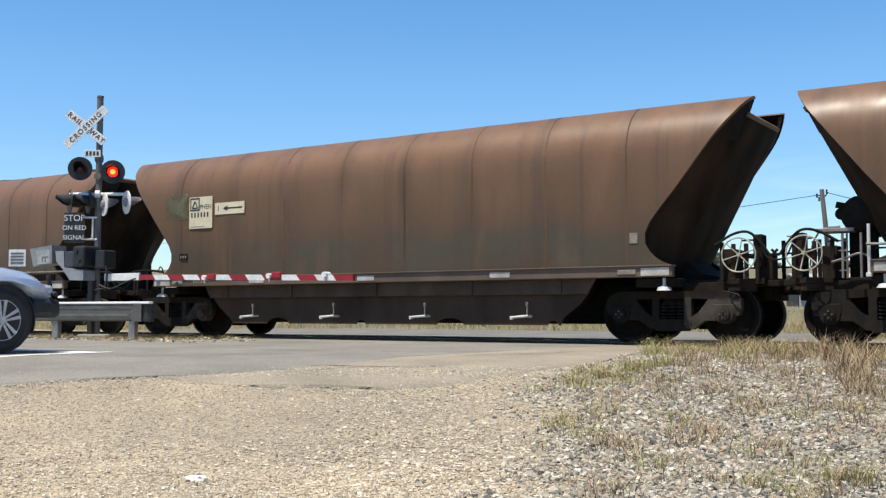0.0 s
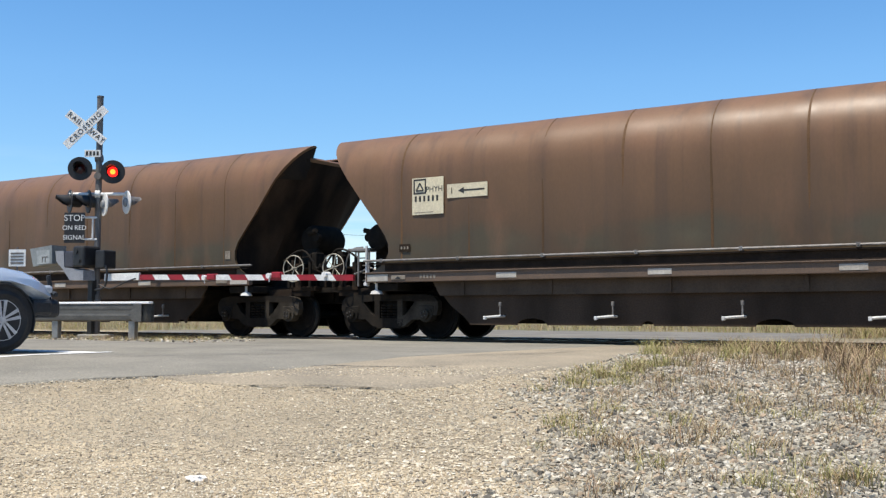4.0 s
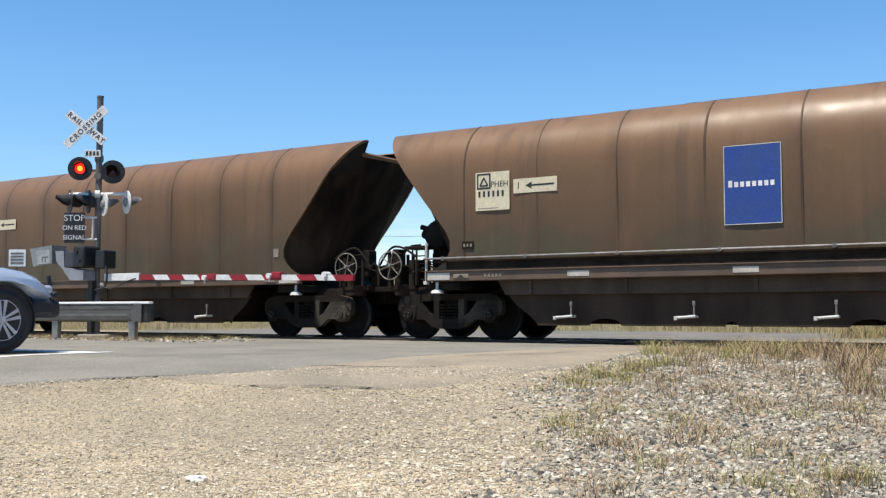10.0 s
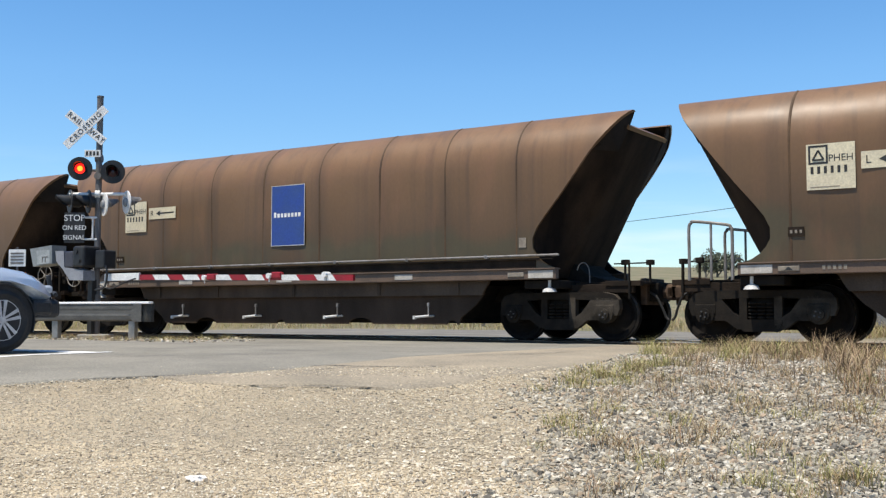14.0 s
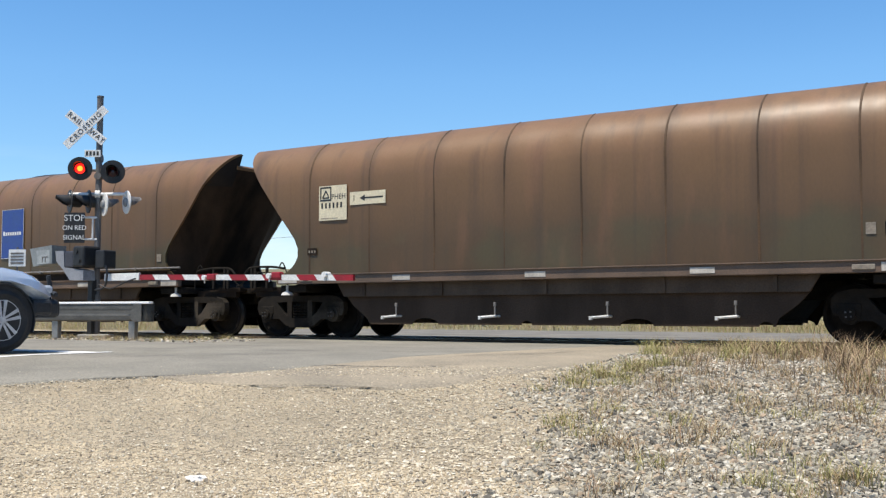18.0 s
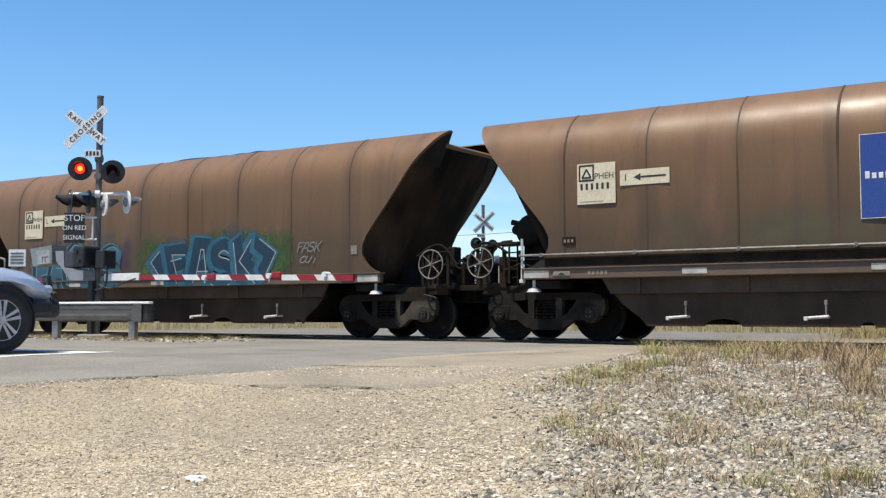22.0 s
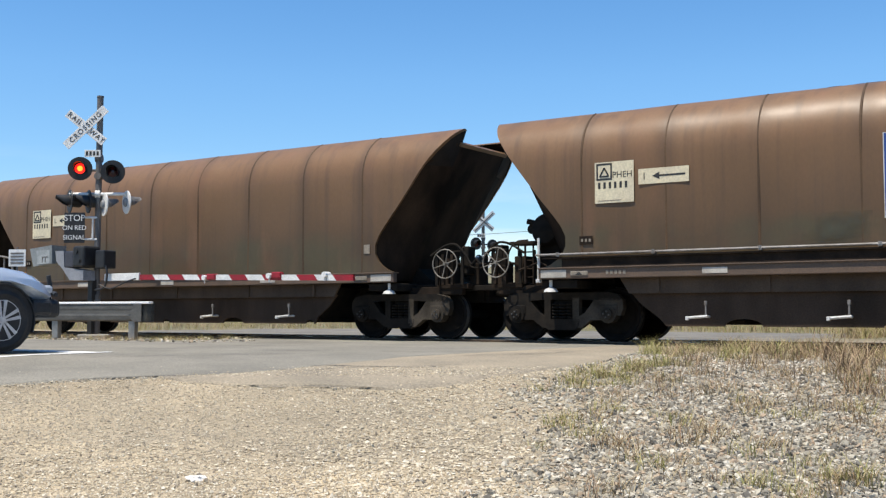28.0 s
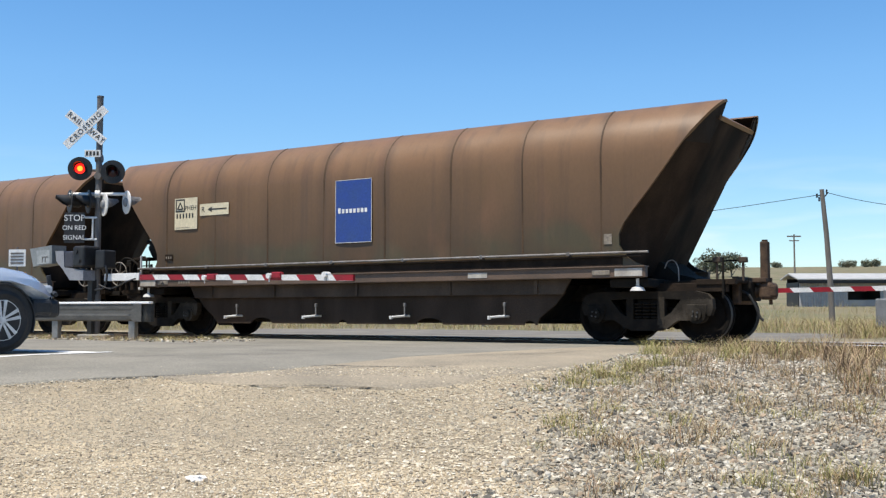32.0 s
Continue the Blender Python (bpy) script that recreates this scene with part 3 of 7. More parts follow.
# cross-section of one side (distance from the centre, height) and the run of its end edge (height, half length)
SECTION = [(1.50, 1.235), (1.50, 1.30), (1.50, 1.38), (1.50, 1.48), (1.50, 1.60), (1.50, 1.77), (1.50, 1.95), (1.50, 2.14), (1.50, 2.5), (1.50, 2.85), (1.50, 3.08),
           (1.485, 3.22), (1.45, 3.36), (1.395, 3.49), (1.32, 3.61), (1.22, 3.72), (1.11, 3.81), (1.0, 3.88), (0.90, 3.925), (0.84, 3.93)]
EDGE_Z = [1.235, 1.30, 1.36, 1.42, 1.52, 1.64, 1.72, 1.81, 1.92, 2.03, 2.44, 2.87, 3.31, 3.57, 3.75, 3.93]
EDGE_X = [5.95, 5.77, 5.67, 5.60, 5.52, 5.475, 5.475, 5.50, 5.555, 5.63, 5.98, 6.32, 6.66, 6.87, 6.99, 7.11]


def end_x(z):
    return float(np.interp(z, EDGE_Z, EDGE_X))


def body_side(sgn, n=96):
    """One curved side of the hopper: painted outside, black with coal dust inside."""
    verts, faces, tone = [], [], []
    rows = len(SECTION)
    for lay, inset in ((0, 0.0), (1, 0.05)):
        for y, z in SECTION:
            e = end_x(z)
            for k in range(n + 1):
                x = -e + 2 * e * k / n
                bay = math.sin(math.pi * ((x - 0.74) / 1.48 % 1.0)) ** 2 * (abs(x) < 5.2)
                dent = 0.0 if inset else 0.012 * noise.noise((x * 0.9, z * 0.8, 3.1 * sgn)) + 0.016 * bay * (1 + 0.8 * noise.noise((x * 0.5, z, 7)))
                verts.append((x, sgn * (y - inset - dent), z - inset * 0.6 * (z > 3.3)))
    c = n + 1
    half = rows * c
    for i in range(rows - 1):
        for k in range(n):
            a, b, d, e = i * c + k, i * c + k + 1, (i + 1) * c + k + 1, (i + 1) * c + k
            faces.append((a, b, d, e) if sgn < 0 else (e, d, b, a))
            tone.append(0)
            a, b, d, e = a + half, b + half, d + half, e + half
            faces.append((e, d, b, a) if sgn < 0 else (a, b, d, e))
            tone.append(1)
    rim = [i * c for i in range(rows)] + [(rows - 1) * c + k for k in range(1, n + 1)] + [i * c + n for i in range(rows - 2, -1, -1)] + [k for k in range(n - 1, 0, -1)]
    for i in range(len(rim)):
        a, b = rim[i], rim[(i + 1) % len(rim)]
        faces.append((a, a + half, b + half, b) if sgn > 0 else (b, b + half, a + half, a))
        tone.append(0)
    return verts, faces, tone


def end_sheet(sgn):
    """The sloping end of the hopper: a flat middle that runs straight down to the deck, and corners that fold back to the side edges."""
    zs = [1.10, 1.235, 1.36, 1.52, 1.72, 1.92, 2.2, 2.44, 2.87, 3.31, 3.57, 3.66]
    verts, faces = [], []
    for lay in (0, 0.05):
        for z in zs:
            mid = 5.84 + 0.52 * (z - 1.40)
            edge = min(end_x(z) - 0.015, mid + 0.03)
            if z < 1.72:
                edge = 5.46
            w = 1.455 if z < 3.3 else 1.455 - (z - 3.3) * 0.75
            f = 0.82 if z < 3.3 else 0.82 - (z - 3.3) * 0.3
            plan = [(edge, -w), ((edge * 2 + mid) / 3, -w + (w - f) * 0.35), ((edge + mid * 3) / 4, -f - 0.12), (mid, -f + 0.04), (mid, -0.4), (mid, 0.0)]
            for x, y in plan + [(x, -y) for x, y in plan[-2::-1]]:
                verts.append((sgn * (x - lay), y, z))
    c = 11
    h = len(zs) * c
    for i in range(len(zs) - 1):
        for k in range(c - 1):
            q = (i * c + k, i * c + k + 1, (i + 1) * c + k + 1, (i + 1) * c + k)
            q2 = tuple(v + h for v in q)
            faces.append(q if sgn > 0 else q[::-1])
            faces.append(q2[::-1] if sgn > 0 else q2)
    o = (len(zs) - 1) * c
    for k in range(c - 1):
        faces.append((o + k, o + k + 1, o + h + k + 1, o + h + k))
    return verts, faces


def gusset_mesh(bm, s, side):
    """Dark plate that closes the curved shoulder above the sloping end."""
    out = [(end_x(z) - 0.02, side * (y - 0.03), z) for y, z in SECTION if z > 3.2]
    inn = [(out[-1][0], side * 0.80, 3.88), (6.99, side * 0.80, 3.62), (6.80, side * 0.82, 3.24)]
    for lay in (0.0, 0.03):
        bm.faces.new([bm.verts.new((s * (x - lay), y, z)) for x, y, z in out + inn])
    bmesh.ops.triangulate(bm, faces=list(bm.faces))


def end_flange_mesh(bm, s):
    """Rolled top edge of the sloping end, between the two shoulders."""
    prism(bm, [(s * 7.00, 3.60), (s * 7.035, 3.66), (s * 6.99, 3.70), (s * 6.74, 3.74), (s * 6.74, 3.71), (s * 6.94, 3.65)], -0.86, 0.86)


def rib_mesh(bm, sgn, proud):
    """Lapped seam of two side sheets, proud on one edge, over the shoulder to the top."""
    prev = None
    for k, (y, z) in enumerate(SECTION[:19]):
        y0, z0 = SECTION[max(k - 1, 0)]
        y1, z1 = SECTION[k + 1]
        ny, nz = z1 - z0, y0 - y1
        ln = math.hypot(ny, nz)
        row = [bm.verts.new((dx, sgn * (y + dy * ny / ln), z + dy * nz / ln)) for dx, dy in ((-0.022, -0.004), (-0.012, 0.008 * proud), (0.008, 0.006 * proud), (0.022, -0.004))]
        if prev:
            for k in range(3):
                bm.faces.new((prev[k], prev[k + 1], row[k + 1], row[k]) if sgn < 0 else (row[k], row[k + 1], prev[k + 1], prev[k]))
        prev = row


def coal_mesh(seed, lift):
    verts, faces = [], []
    nx, ny = 90, 10
    for i in range(nx + 1):
        for k in range(ny + 1):
            x, y = -6.4 + 12.8 * i / nx, -0.79 + 1.58 * k / ny
            run = max(0.0, 1 - abs((x - 0.6 * math.sin(seed * 2.0)) / 6.6) ** 3.0)
            z = 3.45 + (0.50 + lift) * run * (1 - 0.35 * (y / 0.79) ** 2)
            z += 0.05 * noise.noise((x * 0.6 + seed * 9, y, seed)) + 0.03 * noise.noise((x * 4, y * 4, seed))
            verts.append((x, y, z))
    for i in range(nx):
        for k in range(ny):
            o = i * (ny + 1) + k
            faces.append((o, o + ny + 1, o + ny + 2, o + 1))
    return verts, faces


def lathe(bm, prof, seg=28, mi=0):
    """Turn a profile of (radius, y) about the y axis."""
    rows = [[bm.verts.new((r * math.cos(2 * math.pi * i / seg), y, r * math.sin(2 * math.pi * i / seg))) for i in range(seg)] for r, y in prof]
    for a, b in zip(rows, rows[1:]):
        for i in range(seg):
            bm.faces.new((a[i], a[(i + 1) % seg], b[(i + 1) % seg], b[i]))
    for end in (rows[0], rows[-1]):
        bm.faces.new(end)
    bmesh.ops.recalc_face_normals(bm, faces=bm.faces)
    return bm


def wheelset_mesh(bm):
    for s in (-1, 1):
        prof = [(0.06, 0.64), (0.13, 0.645), (0.15, 0.68), (0.34, 0.70), (0.385, 0.665), (0.44, 0.655), (0.488, 0.665), (0.484, 0.69), (0.462, 0.70), (0.458, 0.79), (0.44, 0.80), (0.395, 0.795), (0.34, 0.745), (0.15, 0.77), (0.13, 0.82), (0.09, 0.825)]
        lathe(bm, [(r, s * y) for r, y in prof])
    for f in bm.faces:
        c = f.calc_center_median()
        r = math.hypot(c.x, c.z)
        if 0.455 < r < 0.47:
            f.material_index = 1
    rod(bm, (0, -1.12, 0), (0, 1.12, 0), 0.075, 14)
    # four hub bolts that show the turning
    for s in (-1, 1):
        for a in range(4):
            rod(bm, (0.05 * math.cos(a * 1.571), s * 1.10, 0.05 * math.sin(a * 1.571)), (0.05 * math.cos(a * 1.571), s * 1.215, 0.05 * math.sin(a * 1.571)), 0.014, 6, mi=1)


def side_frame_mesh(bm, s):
    """Cast side frame of a bogie; one half is coloured black for the shade under the wagon body."""
    def plate(poly, a=-0.07, b=0.07):
        prism(bm, poly, a, b)
    # top chord, pedestals, diagonals and the sagging tension member round two triangular windows
    plate([(-1.13, 0.70), (-1.05, 0.79), (-0.85, 0.835), (0.85, 0.835), (1.05, 0.79), (1.13, 0.70), (1.0, 0.68), (0.3, 0.715), (-0.3, 0.715), (-1.0, 0.68)])
    for s in (-1, 1):
        P = lambda pts: plate([(s * x, z) for x, z in pts])
        P([(1.13, 0.71), (1.145, 0.56), (1.10, 0.44), (1.03, 0.44), (1.02, 0.72)])
        P([(1.03, 0.725), (1.03, 0.60), (0.74, 0.56), (0.70, 0.74)])
        P([(0.82, 0.62), (0.82, 0.45), (0.62, 0.41), (0.36, 0.22), (0.24, 0.24), (0.26, 0.38), (0.46, 0.50), (0.58, 0.62), (0.62, 0.72)])
        P([(0.33, 0.745), (0.21, 0.745), (0.21, 0.28), (0.33, 0.32)])
        P([(0.62, 0.71), (0.42, 0.46), (0.40, 0.36), (0.74, 0.36), (0.80, 0.42), (0.96, 0.40), (1.06, 0.46), (1.10, 0.70)])
    plate([(-0.34, 0.38), (0.34, 0.38), (0.34, 0.25), (0.26, 0.19), (-0.26, 0.19), (-0.34, 0.25)])
    for x in (-0.875, 0.875):
        rod(bm, (x, -0.1, 0.46), (x, 0.1, 0.46), 0.15, 18)
        rod(bm, (x, -0.16, 0.46), (x, 0.16, 0.46), 0.095, 14)
        box(bm, (x - 0.17, -0.085, 0.46), (x + 0.17, 0.085, 0.62), 0.015)
    # shade put into the colour: this half takes the black material
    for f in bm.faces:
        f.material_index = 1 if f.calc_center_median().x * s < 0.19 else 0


def spring_mesh(bm):
    for k in range(5):
        ring(bm, (0, 0, 0.41 + k * 0.055), (0, 0, 1), 0.055, 0.016, 12, 5)


def bolster_mesh(bm):
    box(bm, (-0.2, -1.0, 0.56), (0.2, 1.0, 0.72), 0.03)
    rod(bm, (0, 0, 0.7), (0, 0, 0.84), 0.28, 18)
    for x in (-0.42, 0.42):
        box(bm, (x - 0.05, -0.95, 0.36), (x + 0.05, 0.95, 0.48), 0.01)
    box(bm, (-0.4, -0.85, 0.30), (0.4, 0.85, 0.58), 0.03)


def hopper_mesh(bm):
    lo = [(-0.55, -0.95), (0.55, -0.95), (0.55, 0.95), (-0.55, 0.95)]
    hi = [(-1.0, -1.36), (1.0, -1.36), (1.0, 1.36), (-1.0, 1.36)]
    a = [bm.verts.new((*p, 0.36)) for p in lo]
    b = [bm.verts.new((*p, 0.98)) for p in hi]
    for i in range(4):
        bm.faces.new((a[i], a[(i + 1) % 4], b[(i + 1) % 4], b[i]))
    bm.faces.new(a[::-1])
    bm.faces.new(b)
    box(bm, (-0.58, -1.0, 0.31), (0.58, 1.0, 0.37), 0.01)
    for y in (-0.5, 0.5):
        rod(bm, (-0.5, y, 0.32), (0.5, y, 0.32), 0.03, 8)


def skirt_mesh(bm, sgn):
    pts = [(-4.42, 0.84), (4.42, 0.84), (4.22, 0.62), (3.92, 0.40), (3.86, 0.27)]
    for c, r, h in ((3.72, 0.11, 0.08), (1.62, 0.30, 0.12), (-0.42, 0.11, 0.08), (-2.55, 0.30, 0.12)):
        pts += [(c + r * math.cos(a * math.pi / 8), 0.27 + h * math.sin(a * math.pi / 8)) for a in range(9)]
    pts += [(-3.80, 0.27), (-3.92, 0.40), (-4.22, 0.62)]
    prism(bm, pts, sgn * 1.26, sgn * 1.30)


def skirt_band_mesh(bm, sgn):
    prism(bm, [(-4.56, 1.06), (4.56, 1.06), (4.40, 0.80), (-4.40, 0.80)], sgn * 1.33, sgn * 1.38)


def skirt_post_mesh(bm, sgn):
    box(bm, (-0.03, min(sgn * 1.38, sgn * 1.41), 0.81), (0.03, max(sgn * 1.38, sgn * 1.41), 1.05))


def sill_mesh(bm, sgn):
    a, b = sorted((sgn * 1.46, sgn * 1.57))
    box(bm, (-5.97, a, 1.055), (5.97, b, 1.24), 0.012)
    a, b = sorted((sgn * 1.40, sgn * 1.60))
    box(bm, (-5.97, a, 1.225), (5.97, b, 1.245), 0.004)


def lever_mesh(bm):
    rod(bm, (-0.13, -1.5, 0.405), (0.20, -1.5, 0.43), 0.022, 8)
    box(bm, (-0.15, -1.53, 0.365), (-0.10, -1.47, 0.43), 0.01)
    rod(bm, (0.16, -1.5, 0.425), (0.16, -1.2, 0.425), 0.02, 8)


def lever_stem_mesh(bm):
    rod(bm, (0.16, -1.46, 0.42), (0.16, -1.46, 0.66), 0.015, 8)
    box(bm, (0.138, -1.48, 0.60), (0.182, -1.44, 0.67), 0.006)


def jack_pad_mesh(bm):
    rod(bm, (0, 0, 0.84), (0, 0, 0.89), 0.125, 16, 0.10)
    rod(bm, (0, 0, 0.89), (0, 0, 0.92), 0.10, 16, 0.03)
    rod(bm, (0, 0, 0.91), (0, 0, 1.04), 0.028, 8)


def handwheel_mesh(bm):
    ring(bm, (0, 0, 0), (0, 1, 0), 0.265, 0.012, 28, 7)
    for k in range(6):
        a = k * math.pi / 3 + 0.3
        rod(bm, (0, 0.02, 0), (0.265 * math.cos(a), 0, 0.265 * math.sin(a)), 0.0095, 6)
    rod(bm, (0, -0.03, 0), (0, 0.18, 0), 0.03, 10)


def centre_sill_mesh(bm):
    box(bm, (-7.28, -0.28, 0.68), (7.28, 0.28, 1.0), 0.02)
    for s in (-1, 1):
        a, b = sorted((s * 5.3, s * 5.97))
        box(bm, (a, -1.45, 0.9), (b, 1.45, 1.04), 0.015)
        prism(bm, [(s * 5.0, 1.0), (s * 6.5, 1.0), (s * 6.42, 1.06), (s * 6.1, 1.14), (s * 5.85, 1.34), (s * 5.6, 1.4), (s * 5.2, 1.4)], -0.55, 0.55)


def deck_mesh(bm, s):
    a, b = sorted((s * 6.0, s * 7.22))
    box(bm, (a, -0.86, 0.965), (b, 0.86, 1.015), 0.01)
    a, b = sorted((s * 6.6, s * 7.24))
    box(bm, (a, -0.98, 0.935), (b, -0.84, 1.025), 0.008)
    for y in (-0.9, 0.9):
        a, b = sorted((s * 5.9, s * 7.1))
        box(bm, (a, y - 0.06, 0.82), (b, y + 0.06, 0.97), 0.01)


def coupler_mesh(bm, s):
    rod(bm, (s * 7.1, 0, 0.84), (s * 7.42, 0, 0.84), 0.10, 12)
    a, b = sorted((s * 7.36, s * 7.6))
    box(bm, (a, -0.17, 0.70), (b, 0.15, 0.98), 0.05)
    a, b = sorted((s * 7.5, s * 7.66))
    box(bm, (a, -0.17, 0.74), (b, -0.06, 0.94), 0.03)
    rod(bm, (s * 7.5, 0.05, 0.62), (s * 7.5, 0.05, 1.06), 0.03, 8)
    box(bm, (min(s * 7.0, s * 7.12), -0.42, 0.62), (max(s * 7.0, s * 7.12), 0.42, 1.08), 0.02)


def drawbar_mesh(bm, s):
    rod(bm, (s * 7.1, 0, 0.86), (s * 7.49, 0, 0.86), 0.085, 12)
    box(bm, (min(s * 7.05, s * 7.2), -0.35, 0.70), (max(s * 7.05, s * 7.2), 0.35, 1.05), 0.02)
    box(bm, (min(s * 7.0, s * 7.49), -0.75, 0.9), (max(s * 7.0, s * 7.49), -0.45, 1.0), 0.01)


def hose_mesh(bm, s):
    tube(bm, smooth_path([(s * 7.15, -0.35, 0.84), (s * 7.28, -0.38, 0.76), (s * 7.38, -0.36, 0.56), (s * 7.43, -0.34, 0.42), (s * 7.485, -0.34, 0.36)], 5), 0.022, 7)


def low_rail_mesh(bm, s):
    y = -1.15
    tube(bm, smooth_path([(s * 6.15, y, 1.40), (s * 6.5, y, 1.44), (s * 6.95, y, 1.44), (s * 7.15, y, 1.40), (s * 7.33, y, 1.22), (s * 7.5, y, 1.16)], 5), 0.025, 7)
    tube(bm, smooth_path([(s * 6.3, y, 1.30), (s * 6.9, y, 1.33), (s * 7.12, y, 1.26), (s * 7.35, y, 1.08), (s * 7.49, y, 1.05)], 5), 0.012, 6)
    for x in (6.62, 6.95, 7.05):
        box(bm, (s * x - 0.03, y - 0.02, 1.0), (s * x + 0.03, y + 0.02, 1.42), 0.004)
    tube(bm, smooth_path([(s * 6.05, y, 1.0), (s * 6.08, y, 1.3), (s * 6.2, y, 1.52), (s * 6.3, y, 1.40)], 5), 0.014, 6)


def hoops_mesh(bm, s, y):
    x0, x1 = 6.16, 6.86
    tube(bm, smooth_path([(s * x1, y, 1.0), (s * x1, y, 1.5), (s * x1, y, 1.84), (s * (x1 - 0.035), y, 1.915), (s * (x1 - 0.1), y, 1.94), (s * (x0 + 0.1), y, 1.87), (s * (x0 + 0.02), y, 1.82), (s * x0, y, 1.74), (s * x0, y, 1.4), (s * x0, y, 1.0)], 4), 0.026, 8)
    rod(bm, (s * 6.5, y, 1.0), (s * 6.5, y, 1.90), 0.021, 8)


def valve_brackets(w, s, material):
    """Low posts with dark valve boxes behind the headstock."""
    for x, y in ((6.86, -0.72), (7.22, -0.5)):
        def one(bm):
            rod(bm, (0, 0, 1.0), (0, 0, 1.36), 0.022, 8)
            box(bm, (-0.06, -0.05, 1.30), (0.07, 0.05, 1.39), 0.014)
        piece("bracket", "valve_bracket", one, material, w, pose(s * x, y, 0))
    piece(("bracket_rod", s), "brake_rod", lambda bm: rod(bm, (s * 6.6, -0.6, 1.33), (s * 7.25, -0.5, 1.34), 0.012, 6), BLACK, w)
    piece("bracket_post", "pipe_post", lambda bm: rod(bm, (0, 0, 0.72), (0, 0, 1.36), 0.02, 8), BLACK, w, pose(s * 7.05, -1.0, 0))


def grab_hook_mesh(bm, s):
    tube(bm, smooth_path([(s * 6.28, -0.9, 1.0), (s * 6.27, -0.9, 1.22), (s * 6.2, -0.9, 1.34), (s * 6.1, -0.9, 1.33), (s * 6.04, -0.9, 1.22)], 5), 0.010, 6)


def box_x(bm, s, x0, x1, ylo, yhi, zlo, zhi, bev):
    """A box given by its run from the middle of the wagon, on the end named by s."""
    return box(bm, (min(s * x0, s * x1), ylo, zlo), (max(s * x0, s * x1), yhi, zhi), bev)


def brake_stand(w, s):
    for x in (6.83, 7.03):
        piece(("stand_post", s), "stand_post", lambda bm: box(bm, (-0.028, -1.22, 1.0), (0.028, -1.15, 1.56), 0.005), UNDER, w, pose(s * x, 0, 0))

    def gear(bm):
        box_x(bm, s, 6.8, 7.06, -1.23, -1.13, 1.3, 1.45, 0.012)
        rod(bm, (s * 6.95, -1.16, 1.38), (s * 6.95, -0.6, 1.38), 0.03, 8)
    piece(("stand_gear", s), "brake_gear", gear, UNDER, w)
    piece(("stand_box", s), "valve_case", lambda bm: box_x(bm, s, 6.55, 6.78, -0.95, -0.5, 1.0, 1.5, 0.02), UNDER, w)
    piece(("stand_box2", s), "valve_case", lambda bm: box_x(bm, s, 7.1, 7.3, -0.7, -0.4, 1.0, 1.42, 0.02), UNDER, w)


def brake_cage(w, s):
    """Bent guard rail, valve pipes and uprights round the brake gear."""
    runs = [(6.5, 1.55), (6.8, 1.72), (7.05, 1.74), (7.25, 1.55), (7.38, 1.38), (7.49, 1.46)]
    piece(("cage_rail", s), "bent_railing", lambda bm: tube(bm, smooth_path([(s * x, -1.1, z) for x, z in runs], 5), 0.022, 7), BLACK, w)
    runs2 = [(6.9, 1.62), (7.15, 1.6), (7.3, 1.35), (7.47, 1.3)]
    piece(("cage_hose", s), "air_pipe", lambda bm: tube(bm, smooth_path([(s * x, -1.0, z) for x, z in runs2], 5), 0.014, 6), BLACK, w)
    for x, y, z in ((6.6, -1.05, 1.6), (7.16, -1.05, 1.68), (6.75, 0.5, 1.7), (7.15, 0.5, 1.7)):
        piece(("cage_post", z), "upright", lambda bm: box(bm, (-0.03, -0.02, 1.0), (0.03, 0.02, z), 0.004), BLACK, w, pose(s * x, y, 0))
    for z in (1.25, 1.48):
        piece(("cage_bar", s, z), "cross_rail", lambda bm: rod(bm, (s * 6.5, 0.5, z), (s * 7.3, 0.5, z), 0.016, 6), BLACK, w)
    piece(("cage_box", s), "valve_box", lambda bm: box_x(bm, s, 7.05, 7.2, -0.9, -0.65, 1.2, 1.72, 0.02), BLACK, w)


def ladder_mesh(bm, s):
    """Uprights, rungs and bracket at the brake end of the even wagons."""
    for x in (6.42, 6.16):
        rod(bm, (s * x, -1.2, 1.0), (s * x, -1.2, 1.66), 0.02, 8)
    for k in range(4):
        rod(bm, (s * 6.42, -0.9, 1.12 + 0.15 * k), (s * 6.72, -0.9, 1.12 + 0.15 * k), 0.012, 6)
    for x in (6.42, 6.72):
        rod(bm, (s * x, -0.9, 1.0), (s * x, -0.9, 1.72), 0.016, 6)
    tube(bm, smooth_path([(s * 6.95, -0.95, 1.2), (s * 6.9, -0.95, 1.55), (s * 6.75, -0.95, 1.75), (s * 6.5, -0.95, 1.78)], 5), 0.016, 6)
    box(bm, (min(s * 6.3, s * 6.85), -1.0, 1.70), (max(s * 6.3, s * 6.85), -0.6, 1.76), 0.01)
    tube(bm, smooth_path([(s * 6.05, -1.1, 1.3), (s * 6.2, -1.1, 1.36), (s * 6.4, -1.1, 1.30), (s * 6.6, -1.1, 1.24)], 5), 0.018, 6)


def grab_post_mesh(bm, s):
    rod(bm, (s * 5.995, -1.5, 1.0), (s * 5.995, -1.5, 1.76), 0.024, 10)
    box(bm, (s * 5.995 - 0.04, -1.54, 1.0), (s * 5.995 + 0.04, -1.46, 1.06), 0.006)


